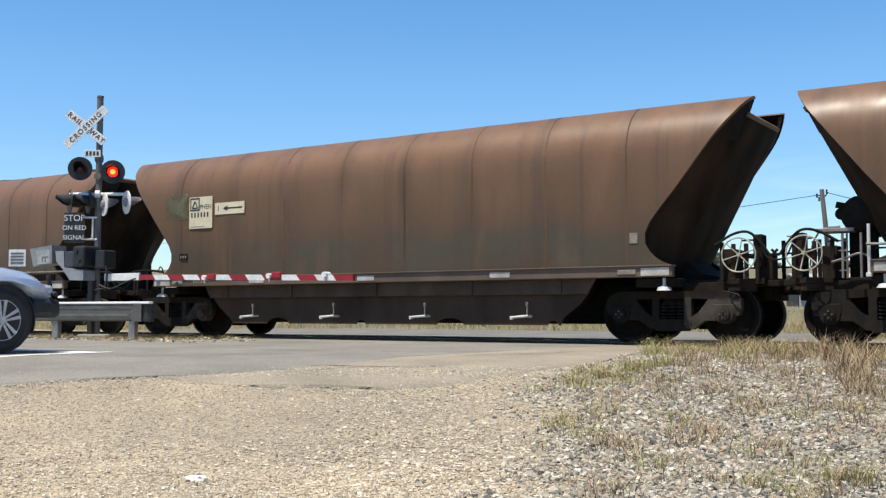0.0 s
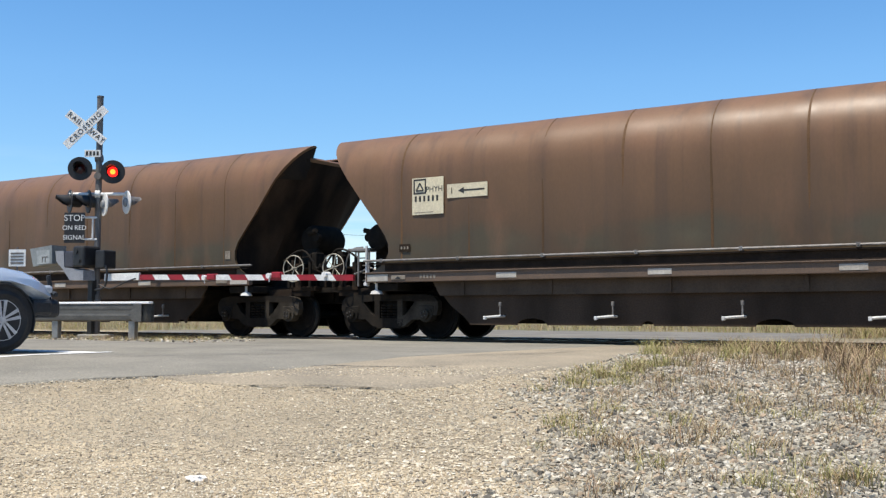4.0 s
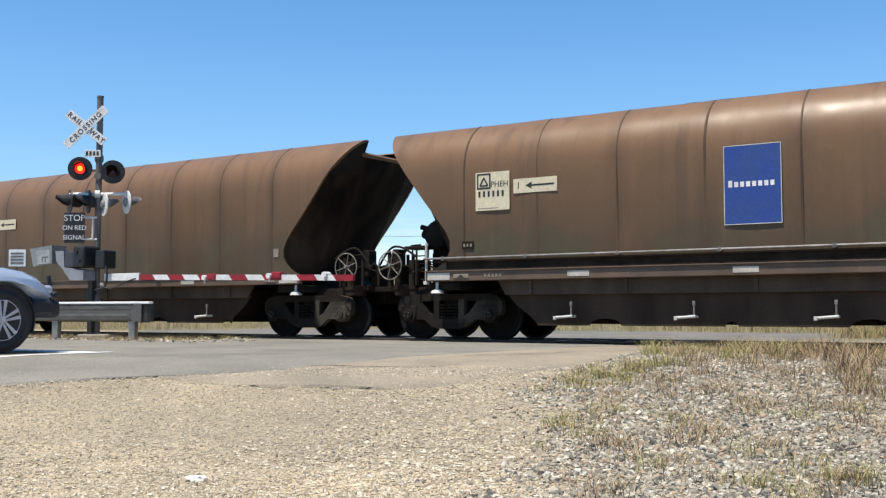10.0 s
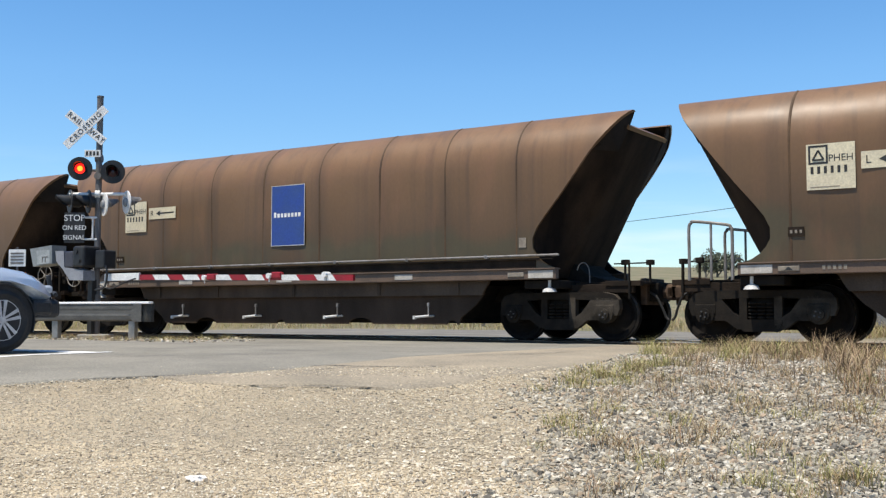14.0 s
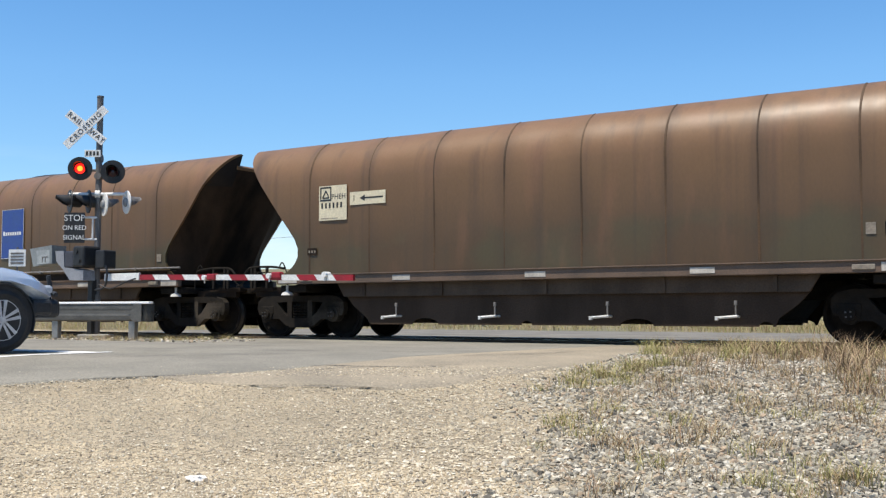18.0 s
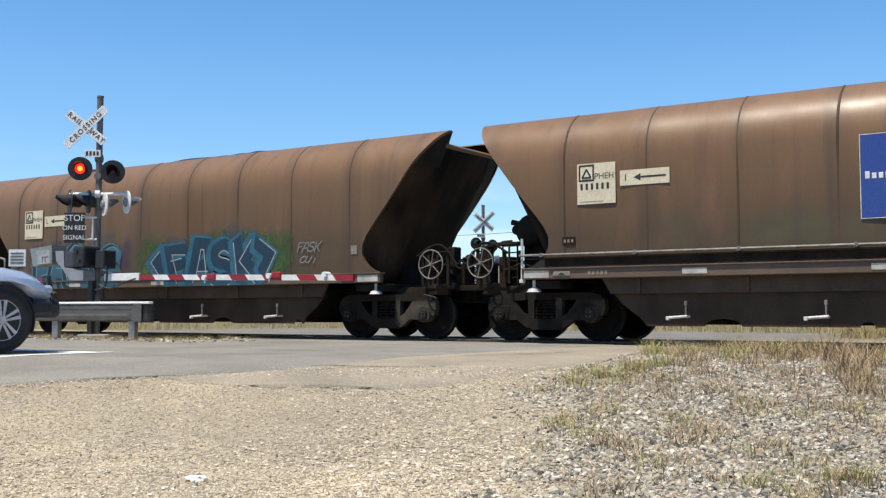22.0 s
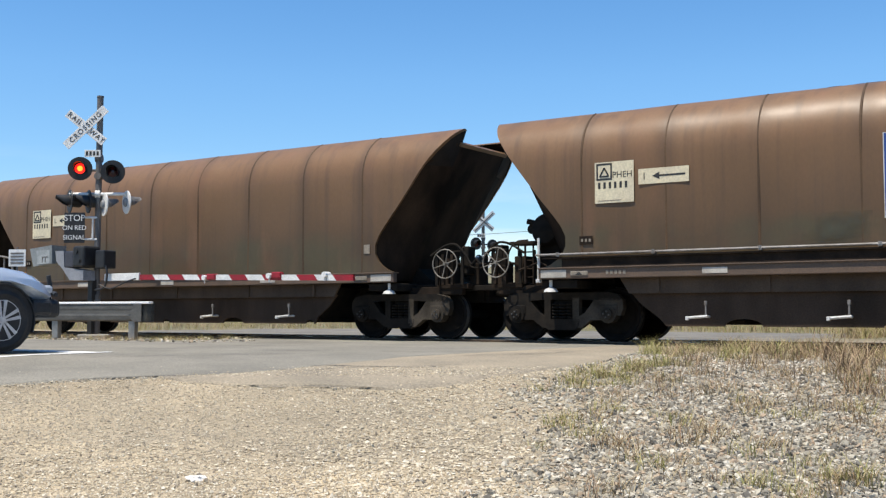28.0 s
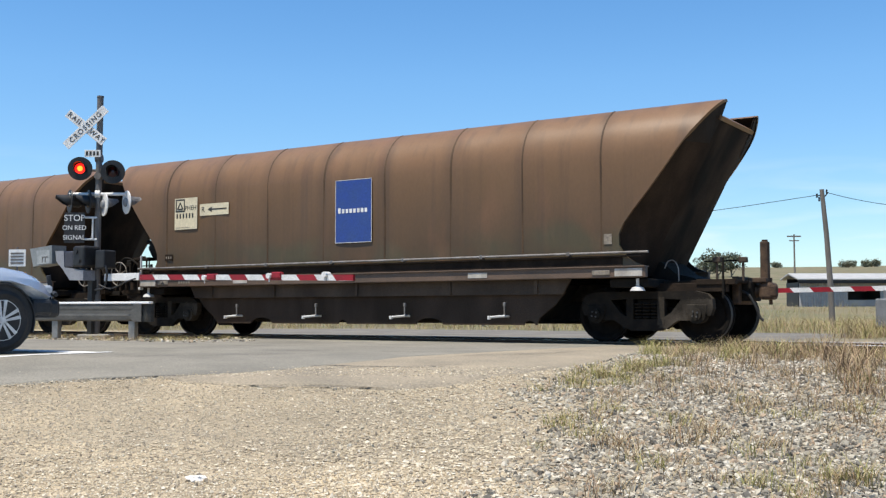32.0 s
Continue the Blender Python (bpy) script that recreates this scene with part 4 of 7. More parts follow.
def tank_mesh(bm, s, x=6.25, z=1.97, r=0.29, h=0.62):
    lathe(bm, [(r * 0.15, -h - 0.11), (r * 0.5, -h - 0.095), (r * 0.85, -h - 0.05), (r, -h + 0.04), (r, h - 0.04), (r * 0.85, h + 0.05), (r * 0.4, h + 0.1)], 26)
    for v in bm.verts:
        v.co += Vector((s * x, -0.15, z))
    box(bm, (min(s * (x - 0.2), s * (x + 0.2)), -0.6, 1.02), (max(s * (x - 0.2), s * (x + 0.2)), -0.45, z - 0.2), 0.01)
    rod(bm, (s * (x + 0.1), -0.75, z + 0.1), (s * (x + 0.34), -0.8, z + 0.16), 0.05, 10)
    rod(bm, (s * (x + 0.28), -0.75, z + 0.02), (s * (x + 0.28), -0.62, z + 0.02), 0.09, 12)


def pipe_mesh(bm):
    rod(bm, (-6.02, -1.56, 1.465), (6.02, -1.56, 1.465), 0.021, 8)
    for x in (-5.6, -3.9, -2.2, -0.5, 1.2, 2.9, 4.6):
        box(bm, (x - 0.03, -1.58, 1.43), (x + 0.03, -1.49, 1.49), 0.006)
        rod(bm, (x, -1.56, 1.46), (x, -1.56, 1.50), 0.03, 8)


def shelf_mesh(bm):
    """Angle below the side pipe, and a dark strip that fills the band beneath it."""
    box(bm, (-5.9, -1.56, 1.395), (5.9, -1.50, 1.42), 0.004)
    box(bm, (-5.55, -1.515, 1.247), (5.55, -1.49, 1.396))


def tail_marker_mesh(bm):
    box(bm, (7.37, -0.09, 1.02), (7.50, 0.06, 1.66), 0.02)
    rod(bm, (7.435, -0.015, 1.64), (7.435, -0.015, 1.69), 0.05, 12)
    box(bm, (7.2, -0.2, 0.98), (7.5, 0.1, 1.06), 0.015)




def plate_mesh(bm, x0, x1, z0, z1, y=-1.507, t=0.006):
    box(bm, (x0, y - t, z0), (x1, y, z1))


def sill_bars_mesh(bm):
    for k in range(5):
        box(bm, (-4.72 + k * 0.075, -1.576, 1.115), (-4.675 + k * 0.075, -1.571, 1.18))


def label_art(w, cls, letter):
    """Data plate and direction plate: class code and turn letter are written, numbers are bars."""
    a = piece("plate", "data_plate", lambda bm: plate_mesh(bm, -4.93, -4.24, 2.29, 2.97), CREAM, w, label="cream data plate with black marks")

    def frame_mark(bm):
        y = -1.513
        for lo, hi in (((-4.90, 2.67), (-4.87, 2.95)), ((-4.65, 2.67), (-4.62, 2.95)), ((-4.87, 2.92), (-4.65, 2.95)), ((-4.87, 2.67), (-4.65, 2.70))):
            box(bm, (lo[0], y - 0.003, lo[1]), (hi[0], y, hi[1]))

    def triangle_mark(bm):
        y = -1.513
        tri = [(-4.84, 2.735), (-4.68, 2.735), (-4.76, 2.875)]
        for p, q in zip(tri, tri[1:] + tri[:1]):
            rod(bm, (p[0], y, p[1]), (q[0], y, q[1]), 0.013, 6)
    piece("frame_mark", "square_mark", frame_mark, INK, a)
    piece("triangle_mark", "triangle_mark", triangle_mark, INK, a)
    for k in range(6):
        piece("number_bar", "number_bar", lambda bm: box(bm, (0, -1.516, 2.53), (0.042, -1.513, 2.635)), INK, a, pose(-4.87 + k * 0.095, 0, 0))
    piece("small_line", "small_line", lambda bm: box(bm, (-4.88, -1.516, 2.325), (-4.46, -1.513, 2.337)), FADED, a)
    writing(cls, 0.145, INK, a, pose(-4.44, -1.514, 2.745, 90), "class_code")
    b = piece("arrow_plate", "direction_plate", lambda bm: plate_mesh(bm, -4.16, -3.31, 2.56, 2.81), CREAM, w, label="cream direction plate with black arrow")

    def arrow(bm):
        y = -1.513
        prism(bm, [(-3.92, 2.685), (-3.80, 2.745), (-3.80, 2.70), (-3.37, 2.70), (-3.37, 2.67), (-3.80, 2.67), (-3.80, 2.625)], y - 0.003, y)
    piece("arrow", "arrow", arrow, INK, b)
    writing(letter, 0.17, INK, b, pose(-4.06, -1.514, 2.685, 90), "turn_letter")


def logo_art(w, shift):
    a = piece("logo", "logo_panel", lambda bm: plate_mesh(bm, -0.43, 0.44, 1.84, 3.05), [LOGO], w, pose(shift, 0, 0), "blue company panel with a row of white marks")

    def rim(bm):
        y = -1.512
        for lo, hi in (((-0.437, 1.832), (0.447, 1.843)), ((-0.437, 3.046), (0.447, 3.057)), ((-0.437, 1.843), (-0.426, 3.046)), ((0.436, 1.843), (0.447, 3.046))):
            box(bm, (lo[0], y - 0.004, lo[1]), (hi[0], y, hi[1]))

    def band(bm):
        y = -1.514
        for k in range(8):
            x, h = -0.365 + 0.092 * k, 0.105 if k == 0 else 0.08
            box(bm, (x, y - 0.003, 2.41), (x + 0.06, y, 2.41 + h))
    piece("logo_rim", "panel_edge", rim, REFLECT, a)
    piece("logo_band", "logo_mark", band, WHITE, a)


# what each wagon carries: class code, letter, odd/even of the pair, red or brown paint, side pipe, blue panel
WAGONS = []
LETTERS = "RIRLIIRLIIRLIIRLIIRLIIR"
# metres by which each wagon is moved to fit the camera's view
FIT_SHIFT = {12: .17, 1: .03, 2: -.07, 3: .05, 5: -.09, 6: -.11, 7: .085, 8: .06, 9: -.045, 10: -.03, 11: .01, 13: -.03, 14: .01, 15: .08, 16: .06, 17: -.07, 18: -.05, 20: -.01, 21: -.07, 22: .035}


def train_x(w, t):
    """Where the middle of wagon w stands along the track at t seconds, shifted to fit the camera's view."""
    return -26.968 + FIT_SHIFT.get(w, 0.0) + PITCH_W * w - 9.76927 * t + 0.00107646 * t * t - 0.000111494 * t ** 3


def build_wagon(i):
    odd = i % 2 == 1
    phyh = 3 <= i <= 6
    first = i % 4 == 3                      # leads a set of four
    last = i % 4 == 2                       # closes a set of four
    brake, plain = (1, -1) if odd else (-1, 1)
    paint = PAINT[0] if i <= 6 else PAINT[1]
    blue = not odd and i != 4
    has_pipe = phyh or not odd
    flush = phyh or i == 1                  # painted-over weld seams
    look_of = "blue side panel" if blue else ("graffiti along its side" if i in (15, 17) else "weathered plain side")
    lab = ("rust-brown" if i <= 6 else "dusty brown") + " steel coal hopper wagon with " + look_of
    w = thing("hopper_wagon", pose(train_x(i, 0), 0, 0), lab, "railway wagon", "coal train")
    for s in (-1, 1):
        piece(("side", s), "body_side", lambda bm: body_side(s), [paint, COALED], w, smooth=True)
        piece(("end", s), "end_sheet", lambda bm: end_sheet(s), ENDS, w, smooth=True, label="dusty sloping end sheet coloured near black for its shade")
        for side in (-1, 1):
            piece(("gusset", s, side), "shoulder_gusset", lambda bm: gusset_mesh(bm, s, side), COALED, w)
        piece(("flange", s), "end_flange", lambda bm: end_flange_mesh(bm, s), paint, w)
        piece(("sill", s), "side_sill", lambda bm: sill_mesh(bm, s), SILL, w)
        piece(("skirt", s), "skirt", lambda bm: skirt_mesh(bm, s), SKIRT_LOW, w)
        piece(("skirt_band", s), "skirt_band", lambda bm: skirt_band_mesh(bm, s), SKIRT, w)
        for x in (-3.9, -2.13, 0.0, 2.13, 3.9):
            piece(("skirt_post", s), "skirt_post", lambda bm: skirt_post_mesh(bm, s), SKIRT, w, pose(x, 0, 0))
        for x in (-5.18, -3.70, -2.22, -0.74, 0.74, 2.22, 3.70, 5.18):
            piece(("rib", s, flush), "rib", lambda bm: rib_mesh(bm, s, 0.35 if flush else 1.0), WELD if flush else SEAM, w, pose(x, 0, 0))
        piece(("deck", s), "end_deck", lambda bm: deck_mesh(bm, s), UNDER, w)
        piece("jack", "jack_pad", jack_pad_mesh, REFLECT, w, pose(s * 5.79, -1.45, 0), "pale steel jacking pad")
        piece(("endplate", s), "reflector", lambda bm: box(bm, (-0.24, -1.578, 1.075), (0.24, -1.57, 1.205), 0.004), DUSTY, w, pose(s * 5.68, 0, 0), "pale grey reflector plate")
        piece("tab", "lift_lug", lambda bm: box(bm, (-0.16, -1.585, 1.10), (0.16, -1.55, 1.18), 0.01), FADED, w, pose(s * 5.2, 0, 0))
    piece("tab_mark", "sill_mark", lambda bm: prism(bm, [(-5.27, 1.112), (-5.13, 1.112), (-5.20, 1.168)], -1.588, -1.585), INK, w)
    for x in (-2.9, -0.1, 2.83):
        piece("reflector", "reflector", lambda bm: box(bm, (-0.2, -1.577, 1.095), (0.2, -1.571, 1.19), 0.003), DUSTY, w, pose(x, 0, 0), "pale grey reflector plate")
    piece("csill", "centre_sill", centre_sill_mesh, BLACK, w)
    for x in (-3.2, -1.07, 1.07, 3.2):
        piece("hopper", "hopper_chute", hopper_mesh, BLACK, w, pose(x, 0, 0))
        lever = piece("lever", "door_lever", lever_mesh, REFLECT, w, pose(x - 0.05, 0, 0), "white painted door lever")
        piece("lever_stem", "stem", lever_stem_mesh, PIPE, lever, label="dull grey upright")
    k = i % 3
    piece(("coal", k), "coal_load", lambda bm: coal_mesh(k + 1, (0.14, 0.11, 0.12)[k]), COAL, w, label="heaped black coal")
    for s in (-1, 1):
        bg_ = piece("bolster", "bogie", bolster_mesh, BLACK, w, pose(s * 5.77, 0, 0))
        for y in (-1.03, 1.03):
            piece(("frame", s), "side_frame", lambda bm: side_frame_mesh(bm, s), [CAST, BLACK], bg_, pose(0, y, 0), "dusty cast steel side frame with one half coloured black for shade")
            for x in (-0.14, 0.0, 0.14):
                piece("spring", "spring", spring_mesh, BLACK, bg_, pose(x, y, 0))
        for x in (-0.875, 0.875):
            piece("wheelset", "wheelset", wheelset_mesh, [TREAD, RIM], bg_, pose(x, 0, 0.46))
    # brake end
    s = brake
    brake_stand(w, s)
    piece("hw", "handwheel", handwheel_mesh, HANDW if i < 7 else HANDW_OLD, w, pose(s * 6.95, -1.32, 1.38), "cream six-spoke handwheel" if i < 7 else "dusty grey six-spoke handwheel")
    brake_cage(w, s)
    piece(("drawbar", s), "drawbar", lambda bm: drawbar_mesh(bm, s), BLACK, w)
    if not odd:
        piece(("ladder", s), "ladder", lambda bm: ladder_mesh(bm, s), PIPE if i < 7 else UNDER, w)
        piece(("grab", s), "grab_post", lambda bm: grab_post_mesh(bm, s), REFLECT, w)
        piece(("tank", s), "air_tank", lambda bm: tank_mesh(bm, s), BLACK, w, smooth=True)
    if phyh and odd:
        piece(("tank2", s), "air_tank", lambda bm: tank_mesh(bm, s, 6.76, 2.02, 0.31, 0.36), BLACK, w, smooth=True, label="dark blue-black air tank")
    # plain end
    s = plain
    if first or last:
        piece(("coupler", s), "coupler", lambda bm: coupler_mesh(bm, s), COUPLER, w, label="dusty brown automatic coupler")
        piece(("hose", s), "brake_hose", lambda bm: hose_mesh(bm, s), RUBBER, w)
        if first:
            for hy in (-1.2, 0.6):
                piece(("hoops", s, hy), "hoop_railing", lambda bm: hoops_mesh(bm, s, hy), PIPE, w, label="grey tubular hoop railing")
        valve_brackets(w, s, SKIRT if i == 22 else BLACK)
        piece(("hook", s), "grab_hook", lambda bm: grab_hook_mesh(bm, s), PIPE, w)
    else:
        piece(("lowrail", s), "low_railing", lambda bm: low_rail_mesh(bm, s), BLACK, w)
        piece(("drawbar", s), "drawbar", lambda bm: drawbar_mesh(bm, s), BLACK, w)
    if i == 22:
        piece("marker", "tail_marker", tail_marker_mesh, COUPLER, w, label="brown tail marker box on the coupler")
    if has_pipe:
        piece("pipe", "side_pipe", pipe_mesh, PIPE, w, label="grey air pipe along the side")
        piece("shelf", "side_angle", shelf_mesh, UNDER, w)
    piece("tare", "tare_plate", lambda bm: plate_mesh(bm, 5.23, 5.37, 1.61, 1.78), FADED, w)
    piece("dark_plate", "stencil_plate", lambda bm: plate_mesh(bm, -5.22, -4.98, 1.62, 1.76), UNDER, w)
    for k in range(3):
        piece("stencil_bar", "stencil_bar", lambda bm: plate_mesh(bm, -0.017, 0.017, 1.665, 1.715, -1.513, 0.003), FADED, w, pose(-5.17 + 0.07 * k, 0, 0))
    piece("sill_bars", "sill_number_bars", sill_bars_mesh, FADED, w)
    label_art(w, "PHYH" if phyh else "PHEH", LETTERS[i])
    if blue:
        logo_art(w, {6: 0.11, 10: -0.07, 18: -0.14}.get(i, 0.0))
    return w


def blob(bm, cx, cz, rx, rz, y, seed, n=28, mi=0):
    vs = []
    for k in range(n):
        a = 2 * math.pi * k / n
        r = 1 + 0.22 * noise.noise((math.cos(a) * 1.6 + seed, math.sin(a) * 1.6, seed * 0.7))
        vs.append(bm.verts.new((cx + rx * r * math.cos(a), y, cz + rz * r * math.sin(a))))
    f = bm.faces.new(vs)
    f.material_index = mi
    return f


# strokes of sprayed letter shapes in a unit box; a stroke that ends where it starts is closed
SHAPES = {
    "f": [[(0.95, 0.94), (0.12, 0.92), (0.28, -0.05)], [(0.2, 0.48), (0.72, 0.55)]],
    "a": [[(0.02, -0.05), (0.36, 0.96), (0.78, 0.92), (0.92, -0.05)], [(0.3, 0.36), (0.8, 0.36)]],
    "c": [[(0.95, 0.82), (0.45, 0.98), (0.1, 0.62), (0.22, 0.12), (0.9, 0.08)]],
    "u": [[(0.05, 0.98), (0.08, 0.2), (0.36, 0.0), (0.66, 0.2), (0.8, 0.98)]],
    "s": [[(0.92, 0.80), (0.55, 0.96), (0.15, 0.82), (0.18, 0.56), (0.76, 0.42), (0.82, 0.14), (0.42, 0.0), (0.05, 0.10)]],
    "k": [[(0.12, 1.0), (0.2, -0.05)], [(0.95, 1.04), (0.4, 0.48), (1.0, -0.05)]],
    "o": [[(0.5, 0.0), (0.12, 0.2), (0.1, 0.74), (0.5, 0.98), (0.88, 0.74), (0.86, 0.2), (0.5, 0.0)]],
    "r": [[(0.12, -0.05), (0.22, 0.96), (0.76, 0.90), (0.70, 0.52), (0.34, 0.46), (0.98, -0.05)]],
    "i": [[(0.5, 0.62), (0.48, -0.05)]],
    "y": [[(0.05, 0.98), (0.45, 0.5), (0.98, 1.06)], [(0.48, 0.52), (0.4, -0.05)]],
    "<": [[(0.95, 0.85), (0.15, 0.55), (0.8, 0.15)]],
    ">": [[(0.05, 0.9), (0.85, 0.62), (0.2, 0.2)]],
}


def ribbon(bm, pts, half, y, shift=0.0):
    """A flat painted stroke with mitred corners, on the side of the wagon."""
    closed = pts[0] == pts[-1]
    if len(pts) > 4:
        pts = [(v.x, v.z) for v in smooth_path([(p[0], 0, p[1]) for p in pts], 3)]
    pts = [Vector(p) for p in (pts[:-1] if closed else pts)]
    n = len(pts)
    rows = []
    for k, p in enumerate(pts):
        a = (p - pts[k - 1]).normalized() if closed or k else None
        b = (pts[(k + 1) % n] - p).normalized() if closed or k < n - 1 else None
        a, b = a or b, b or a
        na, nb = Vector((-a.y, a.x)), Vector((-b.y, b.x))
        m = na + nb
        m = m / max(0.9, m.length_squared / 2) if m.length > 0.3 else na
        end = Vector((0, 0)) if closed or 0 < k < n - 1 else (b * -half * 0.5 if k == 0 else a * half * 0.5)
        q = p + end
        spike = (b if k == 0 else a) * (0 if closed or 0 < k < n - 1 else half * (-0.55 if k == 0 else 0.55))
        rows.append([bm.verts.new((v.x, y, v.y)) for v in (q + m * (half + shift) + spike, q + m * (shift - half) - spike * 0.4)])
    for k in range(n if closed else n - 1):
        r, t = rows[k], rows[(k + 1) % n]
        bm.faces.new((r[0], r[1], t[1], t[0]))


def lay(name, w, material, strokes, half, y, shift=0.0, label=""):
    """Paint strokes on the side sheet and carry them on over the face of the sill below."""
    for sill in (False, True):
        bm = bmesh.new()
        for j, st in enumerate(strokes):
            ribbon(bm, st, half, y - 0.00012 * j - (0.0585 if sill else 0), shift)
        for z, away in (((1.226, 1), (1.06, -1)) if sill else ((1.25, -1),)):
            bmesh.ops.bisect_plane(bm, geom=list(bm.verts) + list(bm.edges) + list(bm.faces), plane_co=(0, 0, z), plane_no=(0, 0, away), clear_outer=True)
        if bm.faces:
            bmesh.ops.recalc_face_normals(bm, faces=bm.faces)
            part(name, bm, material, w, label)
        else:
            bm.free()


def graffiti(w, word, x0, x1, z0, z1, sw, fill, line, rim, pale, halo, seed, dots=(), sizes=None):
    """A sprayed piece of interlocking letter shapes: pale rim, dark outline, two-tone fill and bright edge lines over soft halos."""
    rnd = random.Random(seed)
    for k in range(7):
        bm = bmesh.new()
        blob(bm, x0 + (x1 - x0) * (k + 0.2) / 6.4, z0 + (z1 - z0) * rnd.uniform(0.5, 0.72), (x1 - x0) / 7.5, (z1 - z0) * rnd.uniform(0.5, 0.66), -1.5125 - 0.00012 * k, seed + k)
        part("sprayed_halo", bm, halo[k % len(halo)], w, "soft sprayed colour behind the letter shapes")
    n = len(word)
    sizes = sizes or [1.0] * n
    total = sum(sizes)
    step = (x1 - x0 - sw) / total
    a = x0 + sw / 2
    for k, ch in enumerate(word):
        wd = step * sizes[k]
        h = (z1 - z0 - sw) * (0.96 + 0.05 * math.sin(k * 2.3 + seed))
        tilt, drop = rnd.uniform(-0.14, 0.14), rnd.uniform(-0.05, 0.05)
        strokes = []
        for st in SHAPES[ch]:
            strokes.append([(a + wd * (0.02 + 0.96 * px) + tilt * pz, z0 + sw / 2 + drop + h * pz) for px, pz in st])
        y = -1.5142 - 0.0013 * k
        block = [[(px - 0.055, pz - 0.02) for px, pz in st] for st in strokes]
        lay("sprayed_rim", w, rim, block, sw / 2 + 0.084, y)
        lay("sprayed_outline", w, line, block, sw / 2 + 0.068, y - 0.0003)
        lay("sprayed_letter", w, fill, strokes, sw / 2, y - 0.0006, label="sprayed graffiti letter shape")
        lay("sprayed_edge_line", w, pale, strokes, 0.012, y - 0.0010, sw * (0.42 if k % 2 else -0.42))
        a += wd
    for k, mt in enumerate(dots):
        bm = bmesh.new()
        blob(bm, x0 + (x1 - x0) * (k + 0.5 + rnd.uniform(-0.3, 0.3)) / len(dots), z0 + rnd.uniform(0.25, 0.8) * (z1 - z0), rnd.uniform(0.10, 0.2), rnd.uniform(0.09, 0.16), -1.5265 - 0.0001 * k, seed + k)
        part("sprayed_spot", bm, mt, w)


def spray(name, c):
    return mat(name, c, tuple(v * 0.75 for v in c), 5.0, 0.5, fine=0.2)


for i in range(23):
    WAGONS.append(build_wagon(i))

SP_BLUE = spray("spray_blue", (0.025, 0.11, 0.16))
SP_SILVER = spray("spray_silver", (0.21, 0.205, 0.20))
SP_TEAL, SP_AQUA = spray("spray_teal", (0.018, 0.085, 0.13)), spray("spray_aqua", (0.085, 0.27, 0.33))


def two_tone(name, top, bottom, z, soft, wave):
    """Spray paint that changes colour along a wavy line at height z."""
    m = mat(name, top, tuple(v * 0.82 for v in top), 4.0, 0.45, fine=0.15)
    nt = m.node_tree
    L = nt.links.new
    tc = nt.nodes.new("ShaderNodeTexCoord")
    sep = nt.nodes.new("ShaderNodeSeparateXYZ")
    L(tc.outputs["Object"], sep.inputs[0])
    n = nt.nodes.new("ShaderNodeTexNoise")
    n.inputs["Scale"].default_value, n.inputs["Detail"].default_value = 1.3, 2.0
    L(tc.outputs["Object"], n.inputs["Vector"])
    add = nt.nodes.new("ShaderNodeMath")
    add.operation = 'MULTIPLY_ADD'
    add.inputs[1].default_value = wave
    L(n.outputs["Fac"], add.inputs[0])
    L(sep.outputs["Z"], add.inputs[2])
    r = nt.nodes.new("ShaderNodeMapRange")
    r.inputs["From Min"].default_value, r.inputs["From Max"].default_value = z + wave / 2 - soft, z + wave / 2 + soft
    L(add.outputs[0], r.inputs["Value"])
    x = nt.nodes.new("ShaderNodeMix")
    x.data_type = 'RGBA'
    x.inputs["A"].default_value = (*bottom, 1)
    L(r.outputs["Result"], x.inputs["Factor"])
    L(nt.nodes[m["base"]].outputs["Color"], x.inputs["B"])
    L(x.outputs["Result"], nt.nodes["Principled BSDF"].inputs["Base Color"])
    return m


def soft_paint(name, c1, c2, lo=0.5, hi=0.9, top=0.75):
    """Thin rolled-on paint that fades out raggedly towards its rim."""
    m = mat(name, c1, c2, 2.0, 0.5, fine=0.08)
    nt = m.node_tree
    L = nt.links.new
    tc = nt.nodes.new("ShaderNodeTexCoord")
    sep = nt.nodes.new("ShaderNodeSeparateXYZ")
    L(tc.outputs["Generated"], sep.inputs[0])
    n = nt.nodes.new("ShaderNodeTexNoise")
    n.inputs["Scale"].default_value, n.inputs["Detail"].default_value = 2.4, 6.0
    L(tc.outputs["Object"], n.inputs["Vector"])
    last = None
    for ax in ("X", "Z"):
        p = nt.nodes.new("ShaderNodeMath")
        p.operation = 'PINGPONG'
        p.inputs[1].default_value = 0.5
        L(sep.outputs[ax], p.inputs[0])
        if last is None:
            last = p
        else:
            q = nt.nodes.new("ShaderNodeMath")
            q.operation = 'MINIMUM'
            L(last.outputs[0], q.inputs[0])
            L(p.outputs[0], q.inputs[1])
            last = q
    add = nt.nodes.new("ShaderNodeMath")
    add.operation = 'ADD'
    L(last.outputs[0], add.inputs[0])
    L(n.outputs["Fac"], add.inputs[1])
    r = nt.nodes.new("ShaderNodeMapRange")
    for k, v in (("From Min", lo), ("From Max", hi), ("To Min", 0.0), ("To Max", top)):
        r.inputs[k].default_value = v
    L(add.outputs[0], r.inputs["Value"])
    L(r.outputs["Result"], nt.nodes["Principled BSDF"].inputs["Alpha"])
    return m


